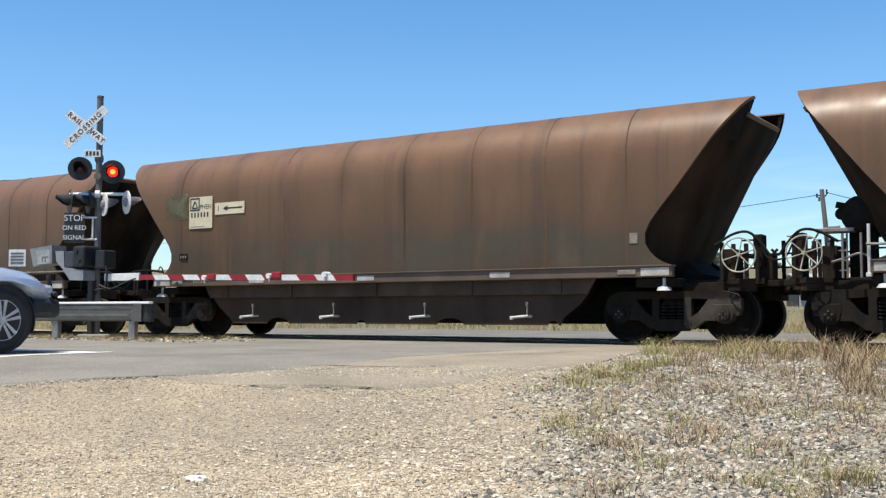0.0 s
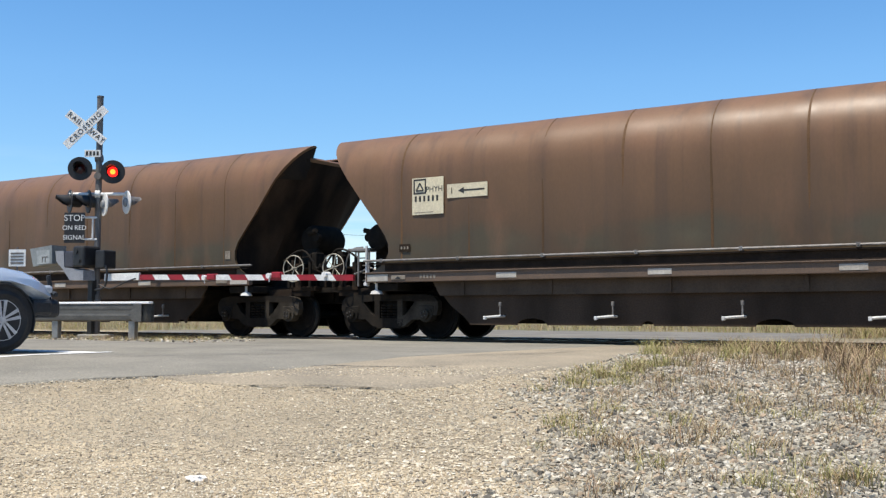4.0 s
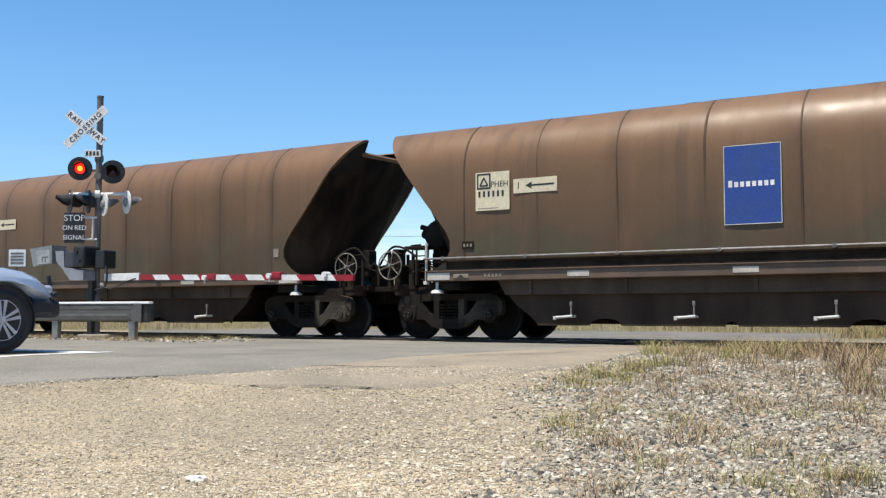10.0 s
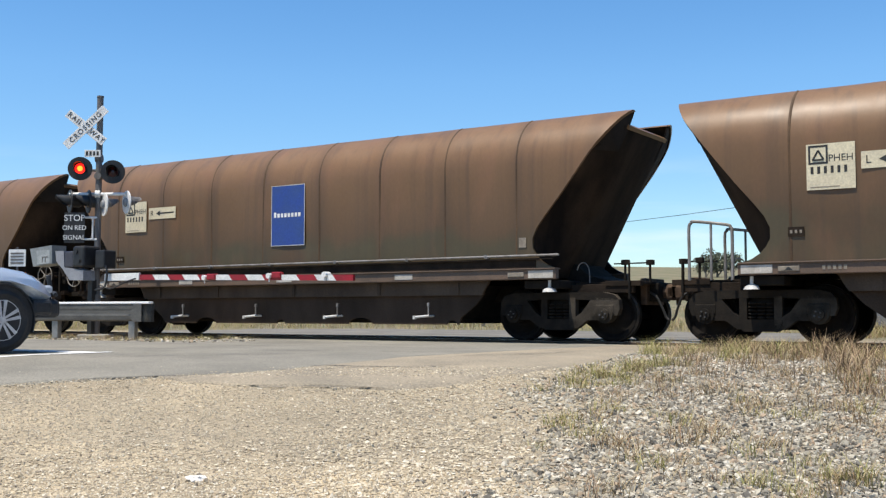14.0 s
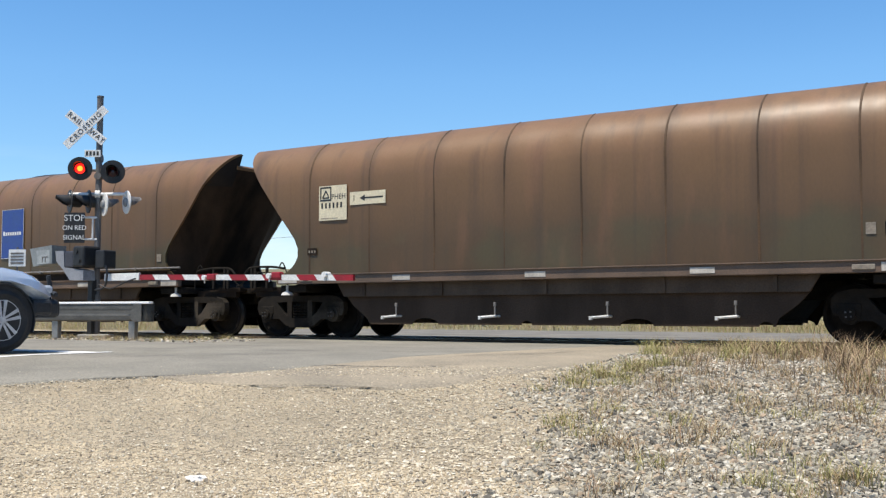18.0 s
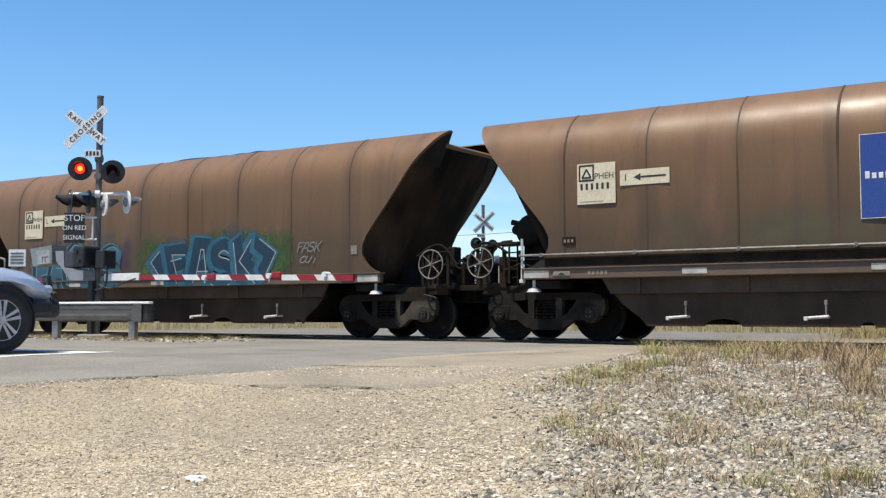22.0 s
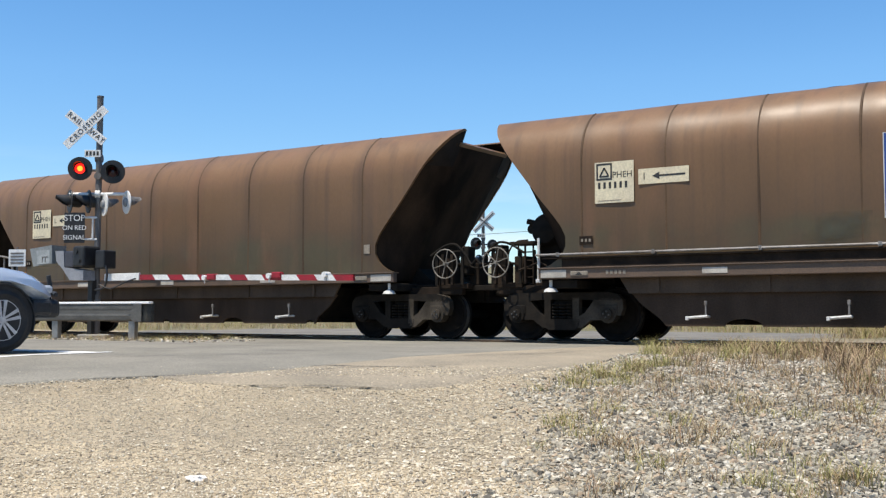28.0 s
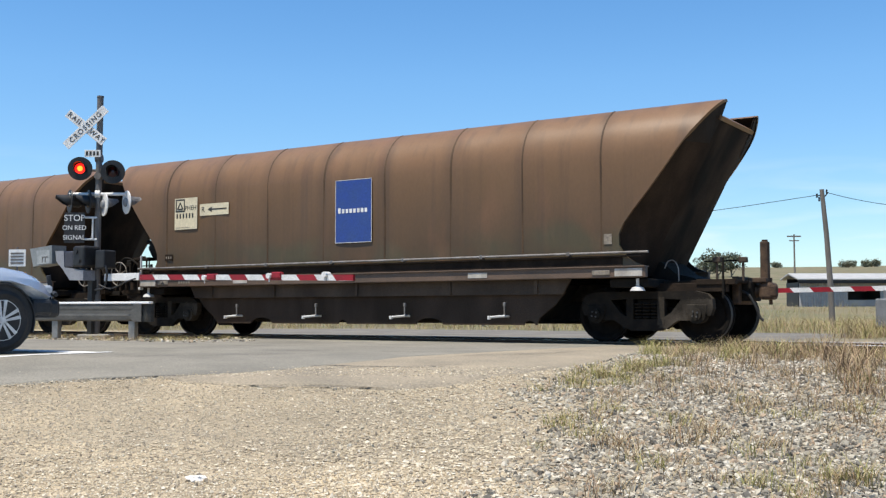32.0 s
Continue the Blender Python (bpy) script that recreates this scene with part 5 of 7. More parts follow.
def overpaint(w, x0, x1, z0, z1, seed, material):
    """A patch of older paint rolled over the side, ragged along its lower edge."""
    bm = bmesh.new()
    lowpts = [(x0 + (x1 - x0) * k / 9, z0 + 0.16 * (z1 - z0) * noise.noise((k * 0.9, seed, 0))) for k in range(10)]
    pts = lowpts + [(x1, z1), (x0 + 0.02, z1 + 0.01)]
    bm.faces.new([bm.verts.new((x, -1.515, z)) for x, z in pts])
    part("overpaint", bm, material, w, "greenish overpainted patch")


bm = bmesh.new()
for k in range(4):
    box(bm, (3.68 + k * 0.175, -1.506, 1.67), (3.77 + k * 0.175, -1.500, 1.84), 0.004)
part("side_number_bars", bm, FADED, WAGONS[2])
OLD_GREEN = soft_paint("old_green_paint", (0.15, 0.148, 0.083), (0.12, 0.118, 0.067), 0.42, 0.75, 0.8)
HALO_P, HALO_G, HALO_T = soft_paint("halo_purple", (0.085, 0.05, 0.10), (0.07, 0.04, 0.09), 0.55, 1.0, 0.7), soft_paint("halo_green", (0.07, 0.13, 0.04), (0.05, 0.10, 0.03), 0.55, 1.0, 0.8), soft_paint("halo_teal", (0.03, 0.10, 0.13), (0.03, 0.08, 0.11), 0.55, 1.0, 0.8)
HALO_O = soft_paint("halo_orange", (0.17, 0.085, 0.035), (0.10, 0.085, 0.03), 0.55, 1.0, 0.7)
HALO_S = soft_paint("halo_silver", (0.20, 0.19, 0.17), (0.15, 0.14, 0.12), 0.55, 1.0, 0.7)
SP_PALE, SP_DARK = spray("spray_pale", (0.34, 0.34, 0.32)), spray("spray_black", (0.018, 0.018, 0.022))
OLD_GREY = soft_paint("old_grey_paint", (0.088, 0.086, 0.056), (0.066, 0.062, 0.04))
overpaint(WAGONS[1], -5.72, -4.96, 2.5, 3.06, 2, OLD_GREEN)
overpaint(WAGONS[2], -5.62, -5.12, 2.45, 2.98, 3, OLD_GREEN)
overpaint(WAGONS[5], -2.1, -0.95, 1.55, 2.15, 4, OLD_GREEN)
overpaint(WAGONS[5], 2.3, 3.1, 1.62, 2.2, 5, OLD_GREY)
overpaint(WAGONS[8], 2.3, 3.0, 1.6, 2.05, 6, OLD_GREY)
overpaint(WAGONS[9], 2.35, 3.6, 1.3, 1.95, 7, OLD_GREY)
overpaint(WAGONS[6], 1.5, 2.7, 1.45, 2.2, 8, OLD_GREY)
overpaint(WAGONS[20], -1.6, -0.6, 1.5, 1.95, 9, OLD_GREY)
FILL_SKY = two_tone("spray_sky_to_teal", (0.042, 0.112, 0.152), (0.022, 0.070, 0.105), 1.55, 0.25, 0.5)
FILL_NAVY = two_tone("spray_navy_to_blue", (0.012, 0.036, 0.062), (0.020, 0.060, 0.092), 1.3, 0.12, 0.3)
FILL_SILVER = two_tone("spray_silver_to_grey", (0.145, 0.138, 0.138), (0.100, 0.088, 0.088), 1.5, 0.3, 0.5)
FILL_RED = two_tone("spray_silver_over_red", (0.150, 0.148, 0.150), (0.088, 0.012, 0.015), 1.78, 0.035, 0.55)
DOT_PINK, DOT_PURPLE, DOT_ORANGE = (soft_paint("spray_dot_" + k, c, c, 0.45, 0.75, 0.9) for k, c in (("pink", (0.13, 0.05, 0.12)), ("purple", (0.15, 0.05, 0.16)), ("orange", (0.26, 0.085, 0.035))))
graffiti(WAGONS[15], "facus", -4.60, -1.33, 1.0, 2.08, 0.26, FILL_SKY, SP_DARK, SP_AQUA, SP_AQUA, [HALO_P, HALO_P, HALO_T], 3, [DOT_PINK, DOT_PINK, DOT_PINK, DOT_PINK])
graffiti(WAGONS[15], "<fask>", -0.36, 3.44, 1.02, 2.12, 0.27, FILL_NAVY, SP_BLUE, SP_TEAL, SP_PALE, [HALO_G, HALO_T, HALO_G], 8, (), [0.62, 1, 1, 1, 1, 0.62])
graffiti(WAGONS[17], "<rriosy", -5.19, -0.98, 1.0, 2.06, 0.25, FILL_SILVER, SP_DARK, HALO_S, SP_PALE, [HALO_G, HALO_O, HALO_G], 5, [DOT_ORANGE, DOT_PURPLE, DOT_ORANGE, DOT_PURPLE, DOT_PURPLE, DOT_ORANGE], [0.55, 1, 1, 0.5, 1, 1, 0.9])
graffiti(WAGONS[17], "fuso", -0.43, 3.29, 1.0, 2.48, 0.36, FILL_RED, SP_DARK, SP_SILVER, SP_PALE, [HALO_S, HALO_G, HALO_G], 6)
for wg, cx, cz in ((15, 3.3, 1.72), (15, -0.5, 1.5), (17, 3.45, 1.75), (17, -0.75, 1.62), (17, 3.95, 1.55)):
    bm = bmesh.new()
    blob(bm, cx, cz, 0.5, 0.45, -1.5136, cx + wg)
    part("sprayed_halo", bm, HALO_G, WAGONS[wg])
for k, (cx, cz) in enumerate(((3.55, 2.12), (3.72, 1.98), (3.62, 1.86), (-0.62, 2.22), (-0.72, 2.02), (0.9, 2.58), (-0.9, 1.85), (4.2, 1.6))):
    bm = bmesh.new()
    blob(bm, cx, cz, 0.06 + 0.02 * (k % 3), 0.07, -1.5139, k)
    part("sprayed_drip", bm, HALO_S, WAGONS[17])
# thin hand-drawn tag in two rows
for row, (word, xa, za, hh, mt) in enumerate((("fask", 3.84, 1.70, 0.19, SP_SILVER), ("oui", 3.92, 1.48, 0.13, SP_SILVER))):
    for k, ch in enumerate(word):
        lay("tag_stroke", WAGONS[15], mt, [[(xa + 0.15 * k + 0.16 * px + 0.07 * pz, za + hh * pz) for px, pz in st] for st in SHAPES[ch]], 0.011, -1.5142)


# ---------------------------------------------------------------- level crossing equipment
STEEL = mat("weathered_mast", (0.11, 0.10, 0.095), (0.17, 0.16, 0.15), 4.0, 0.6, 0.2, stretch=(3, 3, 0.6), bump=0.1)
DARK = mat("black_enamel", (0.013, 0.013, 0.014), (0.022, 0.022, 0.022), 6.0, 0.5)
SIGNRED = mat("red_sheeting", (0.30, 0.012, 0.022), (0.22, 0.014, 0.02), 5.0, 0.45)
GREYBOX = mat("grey_cabinet", (0.22, 0.225, 0.23), (0.15, 0.155, 0.16), 4.0, 0.5)
LENS_ON = mat("lit_red_lens", (0.8, 0.05, 0.02), (0.8, 0.05, 0.02), 4.0, 0.3, emit=((1.0, 0.012, 0.01), 1.6))
LENS_HOT = mat("lit_lamp_core", (0.9, 0.5, 0.1), (0.9, 0.5, 0.1), 4.0, 0.3, emit=((1.0, 0.16, 0.012), 3.2))
LENS_OFF = mat("dark_red_lens", (0.035, 0.006, 0.008), (0.02, 0.005, 0.006), 4.0, 0.12)
RIGHT = Vector((math.cos(YAW), math.sin(YAW), 0))
FACE = math.degrees(YAW)                    # turns a thing so that its front looks to the camera's side
BULBS = []


def lamp_unit(mast, x, z, y=-0.16, yaw=12, flashing=None, pale=False):
    """Round black target with a hooded lens; the flashing ones hold a turning bulb plate, lit on one face."""
    m = pose(x, y, z, 0, 0, yaw)
    bm = bmesh.new()
    lathe(bm, [(0.245, 0.012), (0.25, 0.0), (0.245, -0.012), (0.125, -0.012), (0.125, 0.0)], 32)
    target = part("lamp_target", bm, WHITE if pale else DARK, mast, "white backed lamp disc" if pale else "black lamp disc")
    target.matrix_basis = m
    bm = bmesh.new()
    lathe(bm, [(0.10, -0.01), (0.10, 0.03), (0.07, 0.06), (0.03, 0.065)] if pale else [(0.122, -0.01), (0.122, 0.20), (0.09, 0.24), (0.03, 0.25)], 24)
    part("lamp_housing", bm, GREYBOX if pale else DARK, target)
    # hood: half tube over the lens
    bm = bmesh.new()
    rows = []
    for j, (yy, r) in enumerate(((-0.01, 0.135), (-0.12, 0.132), (-0.28, 0.125))):
        span = (1.0, 0.85, 0.45)[j]
        rows.append([[bm.verts.new((rr * math.sin(a), yy, rr * math.cos(a))) for a in [(-1 + 2 * k / 14) * span * math.pi * 0.75 for k in range(15)]] for rr in (r, r - 0.006)])
    for j in range(2):
        for lay in (0, 1):
            for k in range(14):
                bm.faces.new((rows[j][lay][k], rows[j][lay][k + 1], rows[j + 1][lay][k + 1], rows[j + 1][lay][k]))
    for k in range(14):
        bm.faces.new((rows[2][0][k], rows[2][0][k + 1], rows[2][1][k + 1], rows[2][1][k]))
    part("hood", bm, STEEL if pale else DARK, target)
    bm = bmesh.new()
    if flashing is None:
        lathe(bm, [(0.128, -0.014), (0.09, -0.03), (0.0005, -0.04)], 22)
        part("lens", bm, WHITE if pale else LENS_OFF, target)
    else:
        for s, on in ((-1, 1), (1, 0)):
            prof = [(0.112, 0.0), (0.108, s * 0.012), (0.06, s * 0.026), (0.056, s * 0.027), (0.03, s * 0.033), (0.0005, s * 0.034)]
            before = set(bm.faces)
            rows2 = [[bm.verts.new((r * math.cos(2 * math.pi * i / 24), yy, r * math.sin(2 * math.pi * i / 24))) for i in range(24)] for r, yy in prof]
            for a, b in zip(rows2, rows2[1:]):
                for i in range(24):
                    bm.faces.new((a[i], a[(i + 1) % 24], b[(i + 1) % 24], b[i]))
            for f in set(bm.faces) - before:
                c = f.calc_center_median()
                f.material_index = (1 if math.hypot(c.x, c.z) < 0.055 else 0) if on else 2
        bmesh.ops.recalc_face_normals(bm, faces=bm.faces)
        b = part("bulb_plate", bm, [LENS_ON, LENS_HOT, LENS_OFF], target, "round red signal lens")
        b.matrix_basis = pose(0, -0.0, 0)
        if flashing != "none":
            BULBS.append((b, flashing))
    return target


def crossing_mast(name, m, flash, back=False):
    mast = thing(name, m, "weathered steel level crossing mast with crossbuck, flashing lamps and black sign", "railway signal")
    bm = bmesh.new()
    rod(bm, (0, 0, -0.3), (0, 0, 5.1), 0.066, 18)
    rod(bm, (0, 0, -0.3), (0, 0, 0.9), 0.085, 18)
    rod(bm, (0, 0, 5.08), (0, 0, 5.12), 0.072, 18)
    part("post", bm, STEEL, mast)
    for ang, L, words, dy in ((-38.5, 1.0, ("RAIL", "WAY"), 0.0), (44.0, 1.16, ("CROSSING",), -0.012)):
        bm = bmesh.new()
        box(bm, (-L / 2, -0.012, -0.095), (L / 2, 0.0, 0.095), 0.003)
        blade = part("crossbuck_blade", bm, WHITE, mast, "bare back of a crossbuck blade" if back else "white blade with black capitals")
        blade.matrix_basis = pose(0.0 if back else -0.26, -0.10 + dy, 4.43, 0, -ang, 0)
        if back:
            bm = bmesh.new()
            box(bm, (-L / 2 + 0.05, -0.03, -0.022), (L / 2 - 0.05, -0.012, 0.022), 0.004)
            part("stiffener", bm, STEEL, blade)
        elif len(words) == 2:
            writing("RAIL", 0.15, INK, blade, pose(-0.29, -0.015, 0, 90), "blade_writing", spread=1.25)
            writing("WAY", 0.15, INK, blade, pose(0.30, -0.015, 0, 90), "blade_writing", spread=1.2)
        else:
            writing("CROSSING", 0.15, INK, blade, pose(0, -0.015, 0, 90), "blade_writing", spread=1.3)
    bm = bmesh.new()
    box(bm, (-0.28, -0.10, 3.8), (0.06, -0.088, 3.95), 0.003)
    pl = part("track_plate", bm, WHITE, mast)
    bm = bmesh.new()
    for k in range(4):
        box(bm, (-0.25 + 0.075 * k, -0.104, 3.835), (-0.205 + 0.075 * k, -0.1, 3.92))
    part("plate_bars", bm, INK, pl)
    bm = bmesh.new()
    box(bm, (-0.36, -0.05, 3.50), (0.36, 0.0, 3.55), 0.01)
    rod(bm, (-0.07, 0, 3.78), (0.07, 0, 3.78), 0.085, 14)
    rod(bm, (0, -0.09, 3.4), (0, 0.09, 3.4), 0.075, 14)
    part("lamp_bracket", bm, STEEL, mast)
    lamp_unit(mast, -0.345, 3.545, flashing=flash[0])
    lamp_unit(mast, 0.345, 3.475, flashing=flash[1])
    bm = bmesh.new()
    rod(bm, (-0.6, -0.02, 3.02), (0.58, -0.02, 3.02), 0.035, 10)
    rod(bm, (-0.05, -0.02, 3.02), (0.05, -0.02, 3.02), 0.085, 12)
    part("cross_arm", bm, WHITE, mast, "white painted lamp cross arm")
    lamp_unit(mast, -0.60, 2.87, 0.0, -58)
    lamp_unit(mast, -0.20, 2.86, -0.02, -58)
    lamp_unit(mast, 0.14, 2.80, -0.06, 126, pale=True)
    lamp_unit(mast, 0.60, 2.85, 0.0, 126, pale=True)
    bm = bmesh.new()
    box(bm, (-0.66, -0.14, 1.98), (-0.23, -0.125, 2.62), 0.004)
    sg = part("stop_sign", bm, DARK, mast, "black board with white capitals")
    for k, (word, size) in enumerate((("STOP", 0.185), ("ON RED", 0.135), ("SIGNAL", 0.14))):
        writing(word, size, WHITE, sg, pose(-0.445, -0.145, 2.50 - 0.205 * k, 90), "sign_writing")
    bm = bmesh.new()
    for z in (2.52, 2.06):
        rod(bm, (-0.25, -0.08, z), (0.0, -0.05, z), 0.022, 8)
    rod(bm, (-0.08, -0.08, 2.06), (-0.08, -0.08, 2.52), 0.02, 8)
    part("sign_bracket", bm, WHITE, mast)
    bm = bmesh.new()
    box(bm, (-0.3, -0.3, 0.05 - 0.3), (0.3, 0.3, 0.07), 0.03)
    part("footing", bm, mat("concrete", (0.33, 0.31, 0.28), (0.25, 0.23, 0.21), 5.0, 0.9, bump=0.4), mast)
    return mast


MAST_AT = (-18.13, -2.91, -0.03)
crossing_mast("crossing_signal", pose(*MAST_AT, 0, 0, FACE), ("left", "right"))
crossing_mast("crossing_signal", pose(-21.6, 18.7, -0.28, 0, 0, FACE + 14), (None, None), True)

# boom barrier
barrier = thing("boom_barrier", pose(-17.95, -3.0, -0.04), "lowered red and white striped boom across the road", "barrier")
bm = bmesh.new()
prism(bm, [(-1.05, 1.84), (-0.77, 1.83), (-0.75, 1.49), (-0.13, 1.405), (-0.12, 1.2), (-0.56, 1.21), (-0.80, 1.45), (-1.01, 1.61)], -0.30, 0.0)
part("drive_housing", bm, mat("pale_grey_housing", (0.27, 0.275, 0.29), (0.19, 0.195, 0.21), 3.0, 0.5), barrier, "pale grey steel drive housing")
bm = bmesh.new()
box(bm, (-0.44, -0.34, 1.47), (-0.08, 0.1, 1.92), 0.05)
rod(bm, (-0.3, -0.37, 1.8), (-0.3, -0.32, 1.8), 0.05, 12)
rod(bm, (-0.2, -0.37, 1.6), (-0.2, -0.32, 1.6), 0.035, 12)
part("motor_cover", bm, DARK, barrier)
bm = bmesh.new()
box(bm, (0.11, -0.20, 1.44), (0.39, 0.12, 1.82), 0.03)
part("relay_box", bm, DARK, barrier)
bm = bmesh.new()
box(bm, (-0.74, -0.31, 1.47), (-0.45, -0.05, 1.82), 0.03)
part("gear_case", bm, mat("dark_blue_grey", (0.055, 0.055, 0.065), (0.04, 0.04, 0.05), 4.0, 0.5), barrier)
bm = bmesh.new()
tube(bm, smooth_path([(0.15, -0.2, 1.0), (0.42, -0.2, 1.05), (0.50, -0.2, 1.3), (0.46, -0.2, 1.5)], 5), 0.022, 8)
tube(bm, smooth_path([(0.3, -0.22, 1.1), (0.62, -0.2, 1.02), (0.95, -0.1, 1.15), (1.2, -0.06, 1.22)], 5), 0.014, 6)
box(bm, (-0.27, -0.07, -0.2), (-0.13, 0.07, 1.22), 0.01)
part("pedestal", bm, DARK, barrier)

def boom_parts(parent, x0, x1, z0, z1, first_red, n, slant, y=0.0, h=0.125):
    for k in range(n):
        a, b = x0 + (x1 - x0) * k / n, x0 + (x1 - x0) * (k + 1) / n
        za, zb = z0 + (z1 - z0) * k / n, z0 + (z1 - z0) * (k + 1) / n
        bm = bmesh.new()
        sa = 0 if k == 0 else slant
        sb = 0 if k == n - 1 else slant
        prism(bm, [(a + sa, za - h / 2), (b + sb, zb - h / 2), (b - sb, zb + h / 2), (a - sa, za + h / 2)], y - 0.03, y + 0.03)
        red = (k % 2 == 0) == first_red
        part("boom_stripe", bm, SIGNRED if red else WHITE, parent, "red reflective stripe" if red else "white reflective stripe")


boom_parts(barrier, 1.29, 6.74, 1.245, 1.135, True, 13, 0.045, 0.0, 0.105)
bm = bmesh.new()
box(bm, (0.2, -0.028, 1.185), (1.26, 0.028, 1.335), 0.006)
part("boom_root", bm, WHITE, barrier)
for x in (3.15, 4.81, 6.13):
    bm = bmesh.new()
    rod(bm, (x, -0.09, 1.20), (x, 0.06, 1.20), 0.05, 14)
    rod(bm, (x, -0.05, 1.20), (x, -0.05, 1.09), 0.012, 6)
    lamp = part("boom_lamp", bm, WHITE, barrier, "small white boom lamp")
    if x < 6:
        bm = bmesh.new()
        box(bm, (x + 0.06, -0.07, 1.15), (x + 0.28, 0.04, 1.27), 0.02)
        part("lamp_case", bm, SIGNRED, lamp)

far_barrier = thing("boom_barrier", pose(-0.6, 8.9, 0), "far lowered red and white striped boom with grey counterweight", "barrier")
boom_parts(far_barrier, -6.75, -0.6, 1.04, 1.10, True, 13, 0.05, 0, 0.115)
bm = bmesh.new()
box(bm, (-4.32, -0.2, 0.15), (-3.86, 0.2, 0.82), 0.03)
box(bm, (-4.16, -0.05, 0.8), (-4.04, 0.05, 1.02), 0.01)
part("bracing_box", bm, GREYBOX, far_barrier)
bm = bmesh.new()
box(bm, (-0.6, -0.2, -0.2), (-0.1, 0.2, 1.3), 0.03)
part("drive_housing", bm, GREYBOX, far_barrier)

DULL = mat("dull_galvanised", (0.125, 0.12, 0.108), (0.085, 0.082, 0.074), 3.0, 0.6, 0.2, stretch=(1, 1, 3))
# guard rail in front of the mast
G0, G1 = Vector((-19.6, -4.02, 0)), Vector((-15.9, -3.25, 0))
gd = (G1 - G0).normalized()
rail_m = Matrix.Translation(G0) @ gd.to_track_quat("X", "Z").to_matrix().to_4x4()
guard = thing("guard_rail", rail_m, "galvanised steel guard rail on short posts beside the road", "guard rail")
glen = (G1 - G0).length
bm = bmesh.new()
W = [(-0.02, 0.32), (-0.05, 0.345), (-0.06, 0.43), (-0.052, 0.47), (-0.052, 0.53), (-0.06, 0.57), (-0.06, 0.64), (-0.02, 0.685), (0.02, 0.69)]
outline = W + [(y + 0.012, z) for y, z in W[::-1]]
prism(bm, outline, 0.0, glen - 0.35, "x")
part("beam", bm, DULL, guard, "corrugated galvanised beam")
bm = bmesh.new()
rows = []
for k in range(9):
    a = math.pi * k / 8
    rows.append([bm.verts.new((glen - 0.42 + 0.30 * math.sin(a), -0.05 + 0.12 * (1 - math.cos(a)), z)) for z in (0.31, 0.4, 0.5, 0.6, 0.69)])
for a, b in zip(rows, rows[1:]):
    for k in range(4):
        bm.faces.new((a[k], b[k], b[k + 1], a[k + 1]))
bmesh.ops.solidify(bm, geom=list(bm.faces), thickness=0.012)
part("end_wing", bm, DULL, guard)
bm = bmesh.new()
prism(bm, [(glen - 0.30, 0.315), (glen - 0.30, 0.66), (glen - 0.50, 0.66), (glen - 0.45, 0.59), (glen - 0.63, 0.50), (glen - 0.54, 0.46), (glen - 0.60, 0.41), (glen - 0.50, 0.315)], -0.082, -0.070)
part("lap_plate", bm, DULL, guard, "bent steel lap plate with a torn edge")
# added white strip: the beam's sunlit top edge put into colour
bm = bmesh.new()
box(bm, (-0.05, -0.078, 0.662), (glen - 0.12, 0.06, 0.708), 0.012)
part("top_lip", bm, mat("fresh_white_paint", (0.88, 0.87, 0.85), (0.84, 0.83, 0.80), 3.0, 0.35), guard)
for x in (1.3, 3.2):
    bm = bmesh.new()
    box(bm, (x - 0.075, -0.02, -0.35), (x + 0.075, 0.10, 0.62), 0.01)
    part("post", bm, GALV, guard)

# small signs and cabinets by the mast
wsign = thing("notice_sign", pose(-17.33, -5.37, -0.13, 0, 0, FACE), "small white notice with dark lines on a thin post", "sign")
bm = bmesh.new()
box(bm, (-0.15, -0.01, 1.48), (0.17, 0.0, 1.80), 0.01)
p = part("panel", bm, WHITE, wsign)
for k in range(4):
    bm = bmesh.new()
    box(bm, (-0.11, -0.016, 1.53 + 0.06 * k), (0.13, -0.012, 1.56 + 0.06 * k))
    part("text_bar", bm, STEEL, p)
bm = bmesh.new()
rod(bm, (0, 0.03, -0.2), (0, 0.03, 1.84), 0.02, 8)
part("post", bm, STEEL, wsign)
PALEGREY = mat("pale_grey_cover", (0.21, 0.225, 0.225), (0.15, 0.162, 0.162), 3.0, 0.45)
bm = bmesh.new()
prism(bm, [(-1.83, 1.905), (-1.09, 1.96), (-1.075, 1.57), (-1.71, 1.52)], -0.36, 0.0)
weight = part("counterweight_cover", bm, PALEGREY, barrier, "pale grey wedge-shaped counterweight cover")
bm = bmesh.new()
prism(bm, [(-1.60, 1.86), (-1.15, 1.865), (-1.14, 1.575), (-1.56, 1.56)], -0.367, -0.362)
plate_ = part("notice_plate", bm, mat("notice_white", (0.34, 0.355, 0.35), (0.25, 0.265, 0.26), 6.0, 0.5), weight)
bm = bmesh.new()
for lo, hi in (((-1.4, 1.70), (-1.2, 1.725)), ((-1.4, 1.60), (-1.37, 1.70)), ((-1.3, 1.60), (-1.275, 1.70))):
    box(bm, (lo[0], -0.372, lo[1]), (hi[0], -0.368, hi[1]))
part("notice_marks", bm, STEEL, plate_)
bm = bmesh.new()
rod(bm, (-1.2, -0.15, 1.7), (-0.6, -0.15, 1.62), 0.05, 12)
rod(bm, (-0.95, -0.2, 1.66), (-0.95, 0.05, 1.66), 0.09, 14)
part("counterweight_arm", bm, DARK, barrier)

